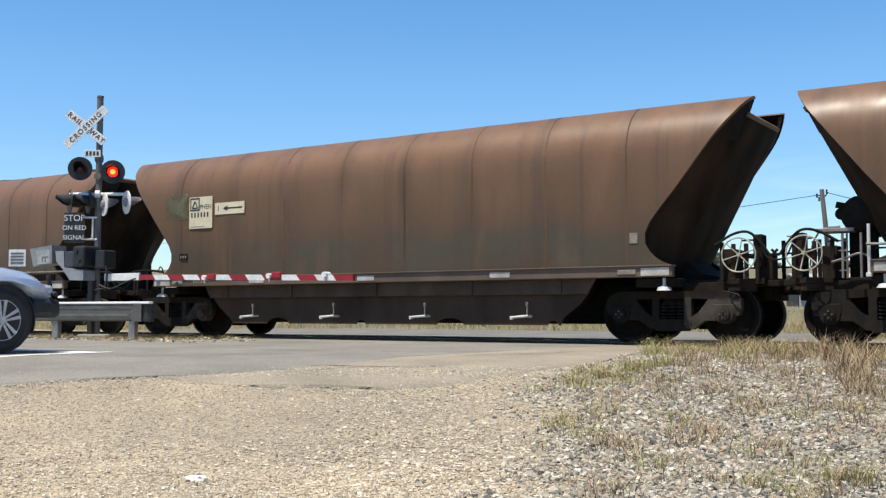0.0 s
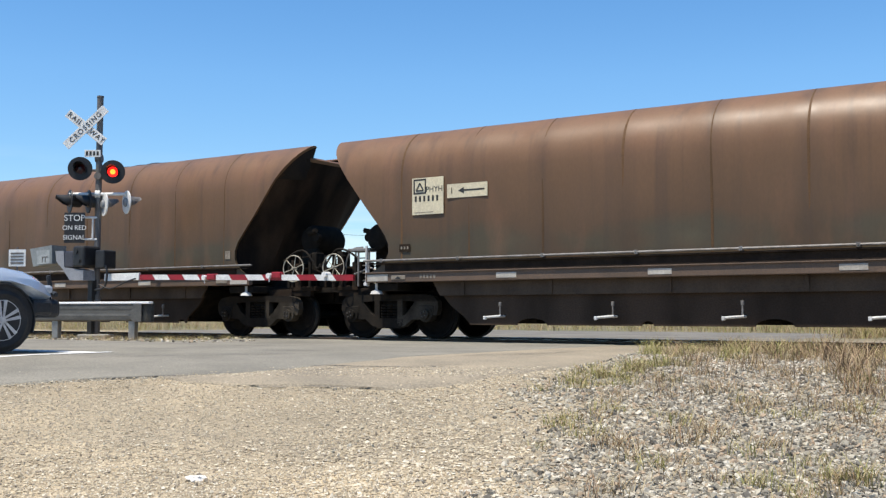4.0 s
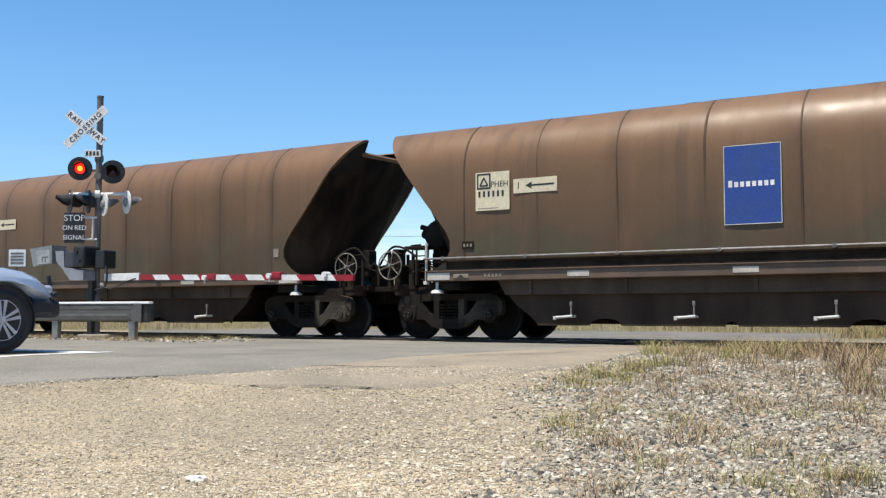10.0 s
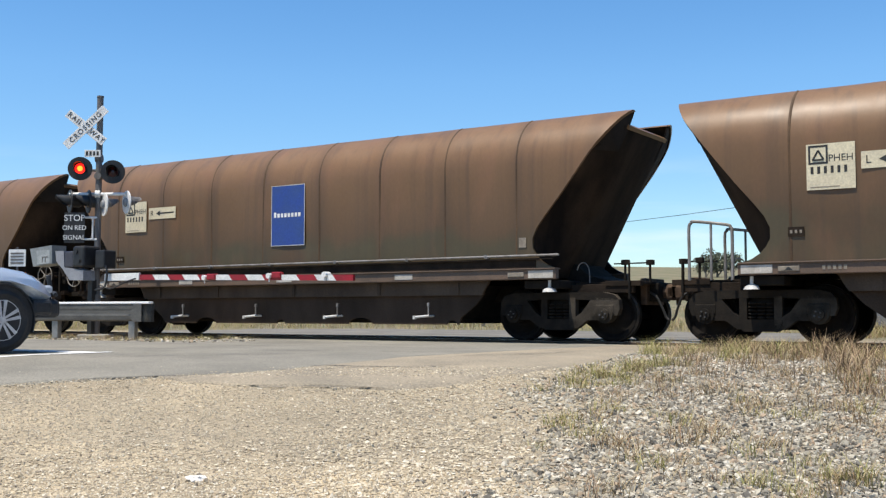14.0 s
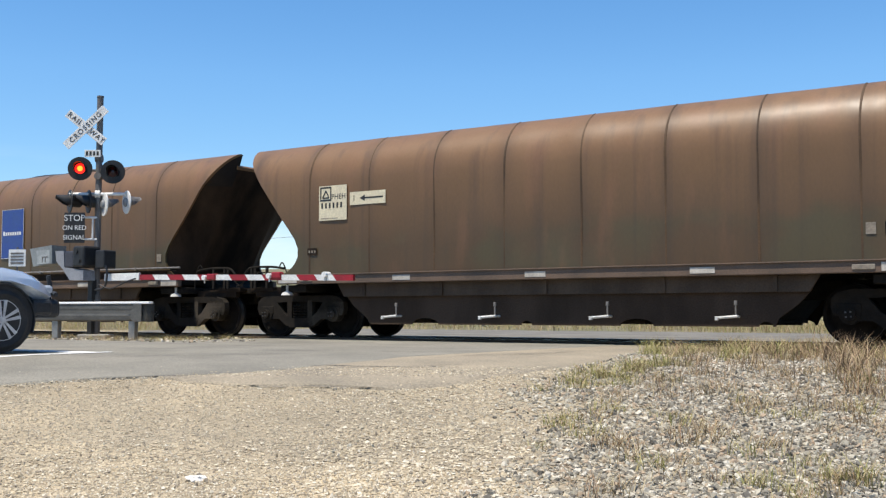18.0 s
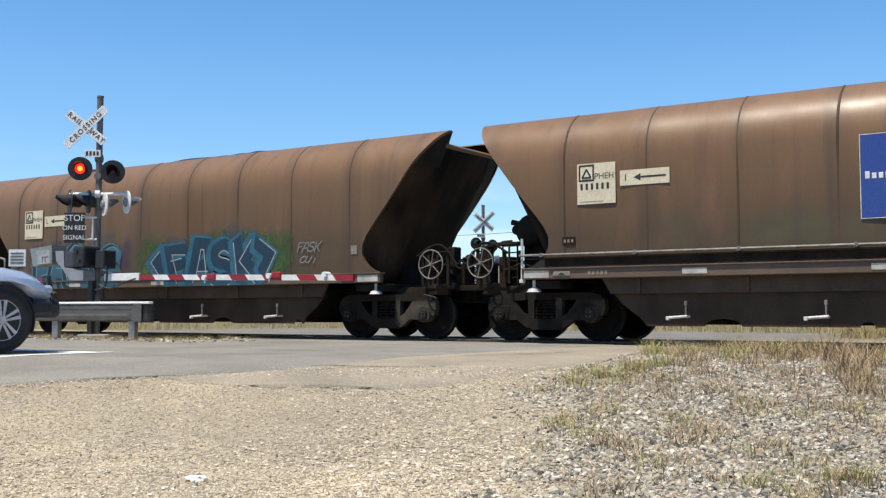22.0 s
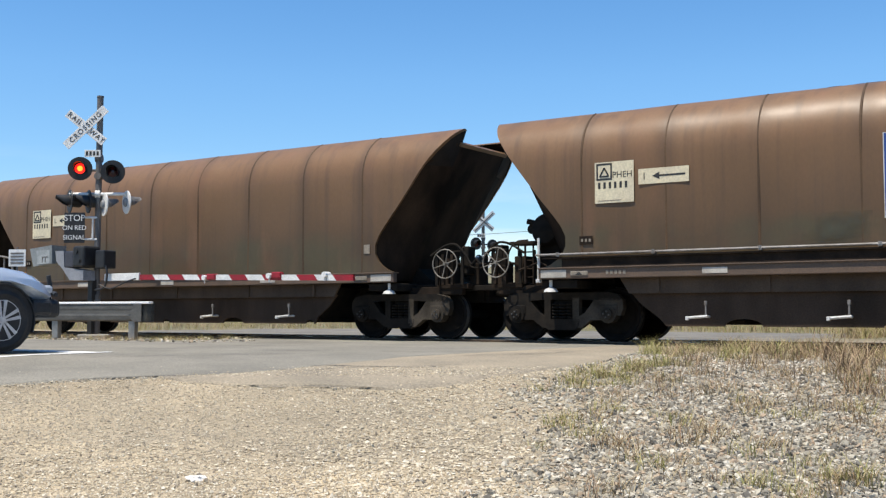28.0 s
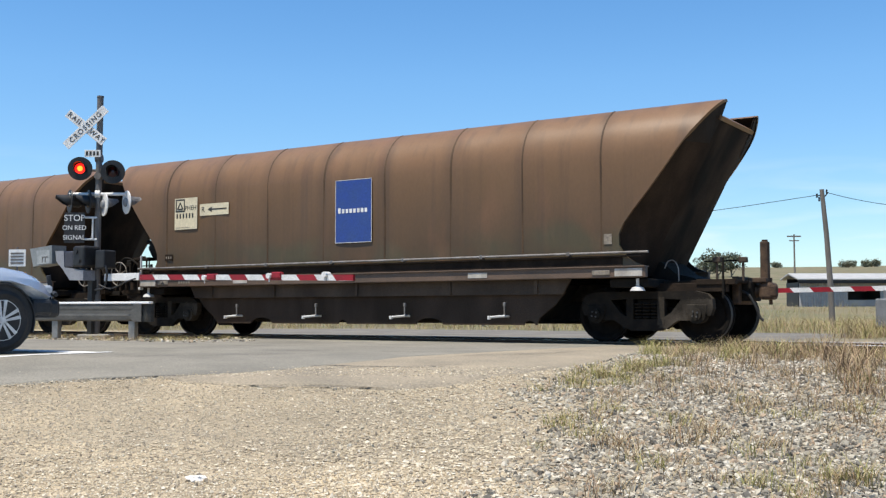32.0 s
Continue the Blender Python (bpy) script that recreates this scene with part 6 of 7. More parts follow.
# ---------------------------------------------------------------- waiting car
CARPAINT = mat("silver_blue_paint", (0.53, 0.585, 0.65), (0.48, 0.535, 0.60), 2.0, 0.26, 0.35, fine=0.04, coat=0.8)
GLASS = mat("tinted_glass", (0.02, 0.025, 0.03), (0.02, 0.025, 0.03), 2.0, 0.06, spec=0.6)
CHROME = mat("alloy", (0.72, 0.72, 0.73), (0.55, 0.55, 0.56), 12.0, 0.3, 0.4)
PLASTIC = mat("black_plastic", (0.02, 0.02, 0.021), (0.03, 0.03, 0.03), 7.0, 0.55)
LAMPGLASS = mat("lamp_glass", (0.5, 0.52, 0.54), (0.4, 0.42, 0.45), 4.0, 0.12, coat=0.5)
car = thing("four_wheel_drive", pose(-12.6, -9.46, 0.0), "silver-blue four-wheel drive waiting on the asphalt road", "car")


def shell(stations, n=12):
    """Loft of rounded body sections: (y, half width, floor, belt, top, half width at the top)."""
    verts, faces = [], []
    for y, w, z0, zb, zt, wt in stations:
        prof = [(w * 0.90, z0), (w * 0.985, z0 + 0.10), (w, (z0 + zb) / 2), (w * 0.99, zb - 0.08), (w * 0.965, zb), (wt + (w * 0.93 - wt) * 0.6, zb + (zt - zb) * 0.5), (wt, zt - 0.012), (wt * 0.72, zt), (0.0, zt + 0.012)]
        for x, z in prof:
            verts.append((x, y, z))
        for x, z in prof[-2::-1]:
            verts.append((-x, y, z))
    c = 17
    for i in range(len(stations) - 1):
        for k in range(c - 1):
            a = i * c + k
            faces.append((a, a + 1, a + c + 1, a + c))
        faces.append((i * c, i * c + c, i * c + 2 * c - 1, i * c + c - 1))
    faces.append(tuple(range(c)))
    faces.append(tuple(range((len(stations) - 1) * c, len(stations) * c))[::-1])
    return verts, faces


lower = [(-3.75, 0.80, 0.55, 0.95, 1.02, 0.70), (-3.7, 0.88, 0.45, 0.98, 1.06, 0.78), (-2.2, 0.92, 0.42, 0.98, 1.06, 0.80), (-0.9, 0.92, 0.42, 0.98, 1.08, 0.80), (-0.45, 0.92, 0.62, 0.97, 1.09, 0.79),
         (-0.2, 0.93, 0.80, 0.96, 1.08, 0.78), (0.1, 0.93, 0.83, 0.94, 1.06, 0.77), (0.4, 0.92, 0.72, 0.91, 1.02, 0.74), (0.58, 0.90, 0.62, 0.87, 0.97, 0.70), (0.76, 0.84, 0.60, 0.78, 0.86, 0.62), (0.84, 0.74, 0.62, 0.72, 0.78, 0.55)]
part("body", shell(lower), CARPAINT, car, "silver-blue metallic body", smooth=True)
part("cabin", shell([(-3.6, 0.80, 1.0, 1.5, 1.62, 0.62), (-3.3, 0.82, 1.0, 1.6, 1.74, 0.66), (-2.0, 0.83, 1.0, 1.62, 1.78, 0.66), (-1.3, 0.82, 1.0, 1.55, 1.70, 0.64), (-0.75, 0.80, 1.0, 1.12, 1.18, 0.66)]), GLASS, car, smooth=True)
bm = bmesh.new()
box(bm, (-0.66, -3.3, 1.765), (0.66, -1.5, 1.80), 0.02)
part("roof", bm, CARPAINT, car)
bm = bmesh.new()
box(bm, (-0.84, 0.52, 0.42), (0.84, 0.92, 0.66), 0.06)
box(bm, (-0.92, 0.44, 0.44), (0.92, 0.74, 0.66), 0.05)
part("front_bumper", bm, PLASTIC, car, "black front bumper")
bm = bmesh.new()
for x in (-0.55, 0.55):
    tube(bm, smooth_path([(x, 0.80, 0.55), (x, 0.95, 0.75), (x, 0.92, 0.98)], 4), 0.03, 8)
tube(bm, smooth_path([(-0.8, 0.86, 0.72), (-0.5, 0.97, 0.75), (0.5, 0.97, 0.75), (0.8, 0.86, 0.72)], 4), 0.03, 8)
part("bull_bar", bm, PLASTIC, car)
for s in (-1, 1):
    bm = bmesh.new()
    box(bm, (min(s * 0.58, s * 0.845), 0.58, 0.73), (max(s * 0.58, s * 0.845), 0.79, 0.84), 0.035)
    part("headlight", bm, LAMPGLASS, car)
    bm = bmesh.new()
    box(bm, (min(s * 0.92, s * 1.12), -0.95, 1.05), (max(s * 0.92, s * 1.12), -0.85, 1.24), 0.03)
    part("mirror", bm, CARPAINT, car)
    for y in (0.0, -2.75):
        bm = bmesh.new()
        rows = []
        for k in range(15):
            a = math.radians(-20 + 220 * k / 14)
            rows.append([bm.verts.new((s * xx, y + r * math.cos(a), 0.39 + r * math.sin(a))) for xx, r in ((0.88, 0.44), (0.945, 0.445), (0.945, 0.46), (0.91, 0.47))])
        for a, b in zip(rows, rows[1:]):
            for k in range(3):
                bm.faces.new((a[k], a[k + 1], b[k + 1], b[k]))
        part("arch_flare", bm, PLASTIC, car)
        bm = bmesh.new()
        lathe(bm, [(0.02, -0.12), (0.44, -0.12), (0.44, 0.10), (0.02, 0.10)], 20)
        wl_ = part("wheel_well", bm, DARK, car)
        wl_.matrix_basis = pose(s * 0.80, y, 0.42, 0, 0, 90)
        bm = bmesh.new()
        lathe(bm, [(0.25, -0.10), (0.33, -0.12), (0.375, -0.10), (0.39, -0.06), (0.39, 0.06), (0.375, 0.10), (0.33, 0.12), (0.25, 0.10)], 36)
        tyre = part("wheel", bm, RUBBER, car, "black tyre on a five-spoke alloy rim", smooth=False)
        tyre.matrix_basis = pose(s * 0.83, y, 0.39, 0, 0, 90 * s)
        bm = bmesh.new()
        ring(bm, (0, -0.095, 0), (0, 1, 0), 0.25, 0.007, 30, 6)
        for k in range(5):
            a = k * math.pi * 0.4 + 0.35
            c, d = math.cos(a), math.sin(a)
            q = Vector((-d, 0, c))
            e = Vector((c, 0, d))
            for side in (-1, 1):
                f0 = [Vector((0, -0.105, 0)) + e * u + q * side * v for u, v in ((0.03, 0.003), (0.03, 0.028), (0.25, 0.072), (0.25, 0.024))]
                vs = [bm.verts.new(v) for v in f0] + [bm.verts.new(v + Vector((0, 0.03, 0))) for v in f0]
                for idx in ((0, 1, 2, 3), (7, 6, 5, 4), (0, 4, 5, 1), (1, 5, 6, 2), (2, 6, 7, 3), (3, 7, 4, 0)):
                    bm.faces.new([vs[i] for i in idx])
        rod(bm, (0, -0.115, 0), (0, -0.06, 0), 0.04, 16)
        bmesh.ops.recalc_face_normals(bm, faces=bm.faces)
        part("rim", bm, CHROME, tyre)
        bm = bmesh.new()
        lathe(bm, [(0.24, -0.05), (0.02, -0.05), (0.02, -0.045), (0.24, -0.045)], 24)
        part("brake_disc", bm, DARK, tyre)

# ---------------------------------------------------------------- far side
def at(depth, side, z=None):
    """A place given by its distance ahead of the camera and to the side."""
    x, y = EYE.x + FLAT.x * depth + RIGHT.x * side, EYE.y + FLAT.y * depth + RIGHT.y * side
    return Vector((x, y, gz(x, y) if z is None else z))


TIMBERPOLE = mat("grey_pole_timber", (0.20, 0.175, 0.15), (0.13, 0.115, 0.1), 3.0, 0.85, stretch=(4, 4, 0.5), bump=0.3)
TIN = mat("shed_sheeting", (0.36, 0.35, 0.33), (0.28, 0.272, 0.258), 1.5, 0.7, 0.0)
p0 = at(38, 14.1)
pole = thing("power_pole", Matrix.Translation(p0) @ pose(0, 0, 0, 0, 0, FACE), "leaning grey timber power pole with insulators", "power pole")
bm = bmesh.new()
prev = Vector((0.03, 0, -0.3))
for k, (dx, z) in enumerate(((-0.02, 1.6), (-0.12, 3.4), (-0.26, 5.06))):
    nxt = Vector((dx, 0, z))
    rod(bm, prev, nxt, 0.115 - 0.012 * k, 12, 0.103 - 0.012 * k)
    prev = nxt
part("post", bm, TIMBERPOLE, pole)
for x, z in ((-0.44, 4.75), (-0.36, 4.62), (-0.08, 4.9)):
    bm = bmesh.new()
    lathe(bm, [(0.018, -0.08), (0.035, -0.06), (0.035, -0.01), (0.022, 0.0), (0.035, 0.015), (0.03, 0.07), (0.012, 0.08)], 10)
    bmesh.ops.rotate(bm, verts=bm.verts, cent=(0, 0, 0), matrix=Matrix.Rotation(radians(90), 3, 'X'))
    bmesh.ops.translate(bm, verts=bm.verts, vec=(x, 0, z + 0.08))
    part("insulator", bm, DARK, pole)
for p, q in (((-0.45, 0, 4.82), (-0.2, 0, 4.86)), ((-0.2, 0, 4.75), (-0.02, 0, 4.95))):
    bm = bmesh.new()
    part("bracket", rod(bm, p, q, 0.022, 8), DARK, pole)


def wire(a, b, sag, r=0.012):
    pts = []
    for k in range(13):
        t = k / 12
        pts.append(a.lerp(b, t) - Vector((0, 0, sag * 4 * t * (1 - t))))
    bm = tube(bmesh.new(), pts, r, 5)
    return tagged(part("power_line", bm, DARK), "thin dark overhead power line", "cable")


top = pole.matrix_basis @ Vector((-0.4, 0, 4.85))
wire(top, at(75, -8, 6.2), 0.7)
wire(pole.matrix_basis @ Vector((-0.1, 0, 4.95)), at(46, 25, 5.6), 0.5)
wire(at(75, -8, 6.2), at(90, -40, 7.0), 0.6)
p1 = at(150, 50.5)
fp = thing("power_pole", Matrix.Translation(p1) @ pose(0, 0, 0, 0, 0, FACE), "distant timber power pole with a crossarm", "power pole")
bm = bmesh.new()
rod(bm, (0, 0, -0.5), (0, 0, 8.5), 0.15, 8, 0.11)
part("post", bm, TIMBERPOLE, fp)
bm = bmesh.new()
box(bm, (-1.0, -0.08, 8.1), (1.0, 0.08, 8.3))
box(bm, (-0.7, -0.08, 7.5), (0.7, 0.08, 7.65))
part("crossarm", bm, TIMBERPOLE, fp)

sp = at(74, 32.6)
shed = thing("shed", Matrix.Translation(sp) @ pose(0, 0, 0, 0, 0, FACE), "long low grey corrugated shed with dark openings", "shed")
for k in range(13):
    if k in (3, 4):
        continue
    bm = bmesh.new()
    n = 12
    pts = []
    for j in range(n + 1):
        x = -7.4 + k * 1.15 + 1.15 * j / n
        pts.append((x, -0.02 if j % 2 else 0.02))
    prism(bm, pts + [(x, y + 0.03) for x, y in pts[::-1]], -0.3, 1.62, "z")
    part("wall_panel", bm, TIN, shed)
bm = bmesh.new()
box(bm, (-3.97, 0.0, 1.30), (-1.63, 0.05, 1.62))
box(bm, (-3.97, 0.0, -0.3), (-1.63, 0.05, 0.45))
part("wall_panel", bm, TIN, shed)
bm = bmesh.new()
box(bm, (-7.4, 2.5, -0.3), (7.6, 2.6, 2.0))
for x in (-7.4, -4.05, -1.58, 7.5):
    box(bm, (x - 0.05, 0.06, -0.3), (x + 0.05, 2.6, 1.7))
part("back_wall", bm, DARK, shed)
bm = bmesh.new()
prism(bm, [(-0.55, 1.85), (-0.55, 1.93), (1.4, 2.38), (3.2, 2.0), (3.2, 1.92), (1.4, 2.28)], -7.7, 7.8, "x")
part("roof", bm, mat("pale_roof_iron", (0.42, 0.415, 0.40), (0.35, 0.345, 0.33), 2.0, 0.6, 0.0), shed)
bm = bmesh.new()
box(bm, (-7.6, -0.5, 1.62), (7.7, -0.42, 1.87))
part("fascia", bm, DARK, shed)

# leaf green is lightened to carry the distance haze
LEAF = mat("eucalypt_leaf", (0.10, 0.112, 0.072), (0.14, 0.148, 0.095), 2.0, 0.6, fine=0.3)
BARK = mat("bark", (0.19, 0.16, 0.13), (0.12, 0.10, 0.08), 3.0, 0.9, bump=0.4)


def tree(place, h, w, seed):
    rnd = random.Random(seed)
    t = thing("tree", Matrix.Translation(place), "distant olive-green eucalypt on the dry hillside", "tree")
    bm = bmesh.new()
    rod(bm, (0, 0, -0.5), (0, 0, h * 0.5), w * 0.045, 8, w * 0.03)
    for k in range(5):
        a = k * 1.3 + rnd.random()
        rod(bm, (0, 0, h * (0.3 + 0.05 * k)), (w * 0.3 * math.cos(a), w * 0.3 * math.sin(a), h * (0.6 + 0.07 * k)), w * 0.02, 6, w * 0.008)
    part("trunk", bm, BARK, t)
    verts, faces = [], []
    clumps = [(rnd.uniform(-0.38, 0.38) * w, rnd.uniform(-0.38, 0.38) * w, h * rnd.uniform(0.5, 0.9), w * rnd.uniform(0.10, 0.2)) for _ in range(26)]
    for cx, cy, cz, r in clumps:
        for _ in range(70):
            v = Vector((rnd.gauss(0, 1), rnd.gauss(0, 1), rnd.gauss(0, 0.7)))
            v = v.normalized() * r * rnd.uniform(0.5, 1.1)
            c = Vector((cx, cy, cz)) + v
            u = Vector((rnd.uniform(-1, 1), rnd.uniform(-1, 1), rnd.uniform(-1, 1))).normalized() * w * 0.036
            q = u.cross(Vector((rnd.uniform(-1, 1), rnd.uniform(-1, 1), rnd.uniform(-1, 1)))).normalized() * w * 0.022
            o = len(verts)
            verts += [c - u, c + q, c + u, c - q]
            faces.append((o, o + 1, o + 2, o + 3))
    part("crown", ([tuple(v) for v in verts], faces), LEAF, t)
    return t


for k, (d, side, h, w) in enumerate(((230, 60.4, 8.8, 7.2), (231, 63.8, 7.4, 5.4), (229, 57.6, 6.6, 5.0), (420, 163, 3.6, 7), (425, 174, 3.4, 8), (415, 181, 4.6, 8), (410, 187, 5.0, 9), (470, 150, 3, 6), (480, 128, 3, 5))):
    tree(at(d, side) - Vector((0, 0, h * 0.28)), h, w, k + 1)

# ---------------------------------------------------------------- loose stones and grass
def stone_mat(name, cols):
    m = bpy.data.materials.new(name)
    m.use_nodes = True
    nt = m.node_tree
    b = nt.nodes["Principled BSDF"]
    g = nt.nodes.new("ShaderNodeNewGeometry")
    r = nt.nodes.new("ShaderNodeValToRGB")
    r.color_ramp.interpolation = 'CONSTANT'
    el = r.color_ramp.elements
    while len(el) < len(cols):
        el.new(0.5)
    for k, c in enumerate(cols):
        el[k].position, el[k].color = k / len(cols), (*c, 1)
    nt.links.new(g.outputs["Random Per Island"], r.inputs["Fac"])
    n = nt.nodes.new("ShaderNodeTexNoise")
    n.inputs["Scale"].default_value = 60.0
    tc = nt.nodes.new("ShaderNodeTexCoord")
    nt.links.new(tc.outputs["Object"], n.inputs["Vector"])
    mr = nt.nodes.new("ShaderNodeMapRange")
    mr.inputs["To Min"].default_value, mr.inputs["To Max"].default_value = 0.65, 1.35
    nt.links.new(n.outputs["Fac"], mr.inputs["Value"])
    hs = nt.nodes.new("ShaderNodeHueSaturation")
    nt.links.new(r.outputs["Color"], hs.inputs["Color"])
    nt.links.new(mr.outputs["Result"], hs.inputs["Value"])
    nt.links.new(hs.outputs["Color"], b.inputs["Base Color"])
    b.inputs["Roughness"].default_value = 0.85
    b.inputs["Specular IOR Level"].default_value = 0.25
    return m


GREYSTONE = stone_mat("ballast_stones", [(0.36, 0.315, 0.24), (0.22, 0.198, 0.158), (0.43, 0.385, 0.30), (0.29, 0.255, 0.195), (0.36, 0.275, 0.19), (0.14, 0.126, 0.104), (0.54, 0.49, 0.40), (0.32, 0.285, 0.22)])
TANSTONE = stone_mat("tan_gravel", [(0.46, 0.375, 0.255), (0.52, 0.44, 0.315), (0.42, 0.345, 0.24), (0.66, 0.585, 0.46), (0.36, 0.30, 0.215), (0.48, 0.40, 0.28), (0.57, 0.485, 0.355), (0.28, 0.235, 0.175)])
t_ = (1 + 5 ** 0.5) / 2
ICO_V = np.array([(-1, t_, 0), (1, t_, 0), (-1, -t_, 0), (1, -t_, 0), (0, -1, t_), (0, 1, t_), (0, -1, -t_), (0, 1, -t_), (t_, 0, -1), (t_, 0, 1), (-t_, 0, -1), (-t_, 0, 1)]) / 1.9
ICO_F = np.array([(0, 11, 5), (0, 5, 1), (0, 1, 7), (0, 7, 10), (0, 10, 11), (1, 5, 9), (5, 11, 4), (11, 10, 2), (10, 7, 6), (7, 1, 8), (3, 9, 4), (3, 4, 2), (3, 2, 6), (3, 6, 8), (3, 8, 9), (4, 9, 5), (2, 4, 11), (6, 2, 10), (8, 6, 7), (9, 8, 1)])


OCT_V = np.array([(1, 0, 0), (0.2, 1, 0.1), (-0.9, 0.3, 0), (-0.3, -1, 0.1), (0.1, 0.1, 0.9), (0, 0, -0.7)])
OCT_F = np.array([(0, 1, 4), (1, 2, 4), (2, 3, 4), (3, 0, 4), (1, 0, 5), (2, 1, 5), (3, 2, 5), (0, 3, 5)])


def scatter_stones(name, places, sizes, material, label, seed, flat=0.8, small=False):
    rs = np.random.RandomState(seed)
    n = len(places)
    bv, bf = (OCT_V, OCT_F) if small else (ICO_V, ICO_F)
    c0 = len(bv)
    v = bv[None] * (1 + rs.uniform(-0.58, 0.5, (n, c0, 1))) * rs.uniform(0.45, 1.35, (n, 1, 3)) * np.array([1, 1, flat]) + rs.uniform(-0.12, 0.12, (n, c0, 3))
    a = rs.uniform(0, 6.283, n)
    c, s = np.cos(a)[:, None], np.sin(a)[:, None]
    x, y = v[..., 0] * c - v[..., 1] * s, v[..., 0] * s + v[..., 1] * c
    v = np.stack([x, y, v[..., 2]], -1) * (np.array(sizes)[:, None, None] / 2) + np.array(places)[:, None, :]
    f = (bf[None] + (np.arange(n) * c0)[:, None, None]).reshape(-1, 3)
    ob = part(name, (v.reshape(-1, 3).tolist(), f.tolist()), material)
    return tagged(ob, label, "gravel", kind="stuff")


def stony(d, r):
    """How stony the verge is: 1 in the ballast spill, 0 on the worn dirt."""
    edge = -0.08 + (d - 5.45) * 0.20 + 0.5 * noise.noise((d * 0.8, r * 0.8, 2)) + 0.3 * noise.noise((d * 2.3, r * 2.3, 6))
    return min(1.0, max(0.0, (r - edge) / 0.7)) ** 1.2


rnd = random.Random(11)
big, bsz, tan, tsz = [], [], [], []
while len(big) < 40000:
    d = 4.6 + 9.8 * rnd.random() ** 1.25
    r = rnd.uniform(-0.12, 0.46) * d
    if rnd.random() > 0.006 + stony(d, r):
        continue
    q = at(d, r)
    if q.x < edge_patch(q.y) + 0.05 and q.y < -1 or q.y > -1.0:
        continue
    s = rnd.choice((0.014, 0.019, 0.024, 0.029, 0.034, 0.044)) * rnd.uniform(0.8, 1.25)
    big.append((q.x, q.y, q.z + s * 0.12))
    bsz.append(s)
olive, osz = [], []
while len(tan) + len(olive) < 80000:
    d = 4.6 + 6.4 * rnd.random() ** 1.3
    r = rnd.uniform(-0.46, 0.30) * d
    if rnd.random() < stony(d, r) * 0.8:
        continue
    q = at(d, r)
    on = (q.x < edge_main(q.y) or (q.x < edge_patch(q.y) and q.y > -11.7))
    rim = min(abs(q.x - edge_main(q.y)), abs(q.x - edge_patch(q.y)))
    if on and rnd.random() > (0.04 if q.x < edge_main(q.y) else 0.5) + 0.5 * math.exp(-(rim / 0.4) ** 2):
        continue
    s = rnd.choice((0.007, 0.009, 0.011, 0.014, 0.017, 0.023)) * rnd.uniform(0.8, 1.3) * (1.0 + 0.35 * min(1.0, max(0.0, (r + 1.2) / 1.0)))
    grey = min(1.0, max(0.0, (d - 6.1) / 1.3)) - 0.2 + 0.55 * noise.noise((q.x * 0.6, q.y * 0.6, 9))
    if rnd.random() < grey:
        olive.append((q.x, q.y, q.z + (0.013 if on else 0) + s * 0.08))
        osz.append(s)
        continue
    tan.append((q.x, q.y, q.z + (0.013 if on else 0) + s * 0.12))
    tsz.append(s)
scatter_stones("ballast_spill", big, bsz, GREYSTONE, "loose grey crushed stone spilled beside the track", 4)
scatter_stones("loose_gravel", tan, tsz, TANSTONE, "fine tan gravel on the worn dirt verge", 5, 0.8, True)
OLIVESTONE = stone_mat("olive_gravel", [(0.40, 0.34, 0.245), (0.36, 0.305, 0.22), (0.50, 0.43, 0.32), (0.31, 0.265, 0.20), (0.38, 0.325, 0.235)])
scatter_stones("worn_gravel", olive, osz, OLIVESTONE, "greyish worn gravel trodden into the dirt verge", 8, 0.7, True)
verge, vsz = [], []
for _ in range(1500):
    x, y = rnd.uniform(-23, -13.6), rnd.uniform(-4.4, -1.2)
    if x > -15.0 and y > -4.0 + (x + 15.0) * 1.4:
        continue
    s = rnd.uniform(0.03, 0.09)
    if rnd.random() < 0.55:
        continue
    verge.append((x, y, gz(x, y) + 0.02))
    vsz.append(s)
scatter_stones("verge_stones", verge, vsz, GREYSTONE, "pale stones heaped round the foot of the guard rail", 6)
WHITESTONE = mat("white_quartz", (0.72, 0.68, 0.62), (0.6, 0.56, 0.5), 9.0, 0.8, bump=0.4, bscale=60)
bm = bmesh.new()
bmesh.ops.create_icosphere(bm, subdivisions=2, radius=0.05)
for v in bm.verts:
    v.co *= 1 + 0.75 * noise.noise(v.co * 26)
    v.co.z *= 0.35
chip = part("stone", bm, WHITESTONE, label="")
chip.matrix_basis = Matrix.Translation(at(6.08, -1.42) + Vector((0, 0, 0.012)))
tagged(chip, "pale quartz stone lying on the gravel", "stone")

STRAW = stone_mat("dry_grass", [(0.37, 0.285, 0.155), (0.29, 0.215, 0.122), (0.42, 0.34, 0.20), (0.21, 0.15, 0.09), (0.29, 0.185, 0.11)])
GREEN = stone_mat("green_grass", [(0.27, 0.255, 0.085), (0.33, 0.29, 0.12), (0.40, 0.34, 0.16), (0.20, 0.20, 0.065), (0.36, 0.27, 0.14)])


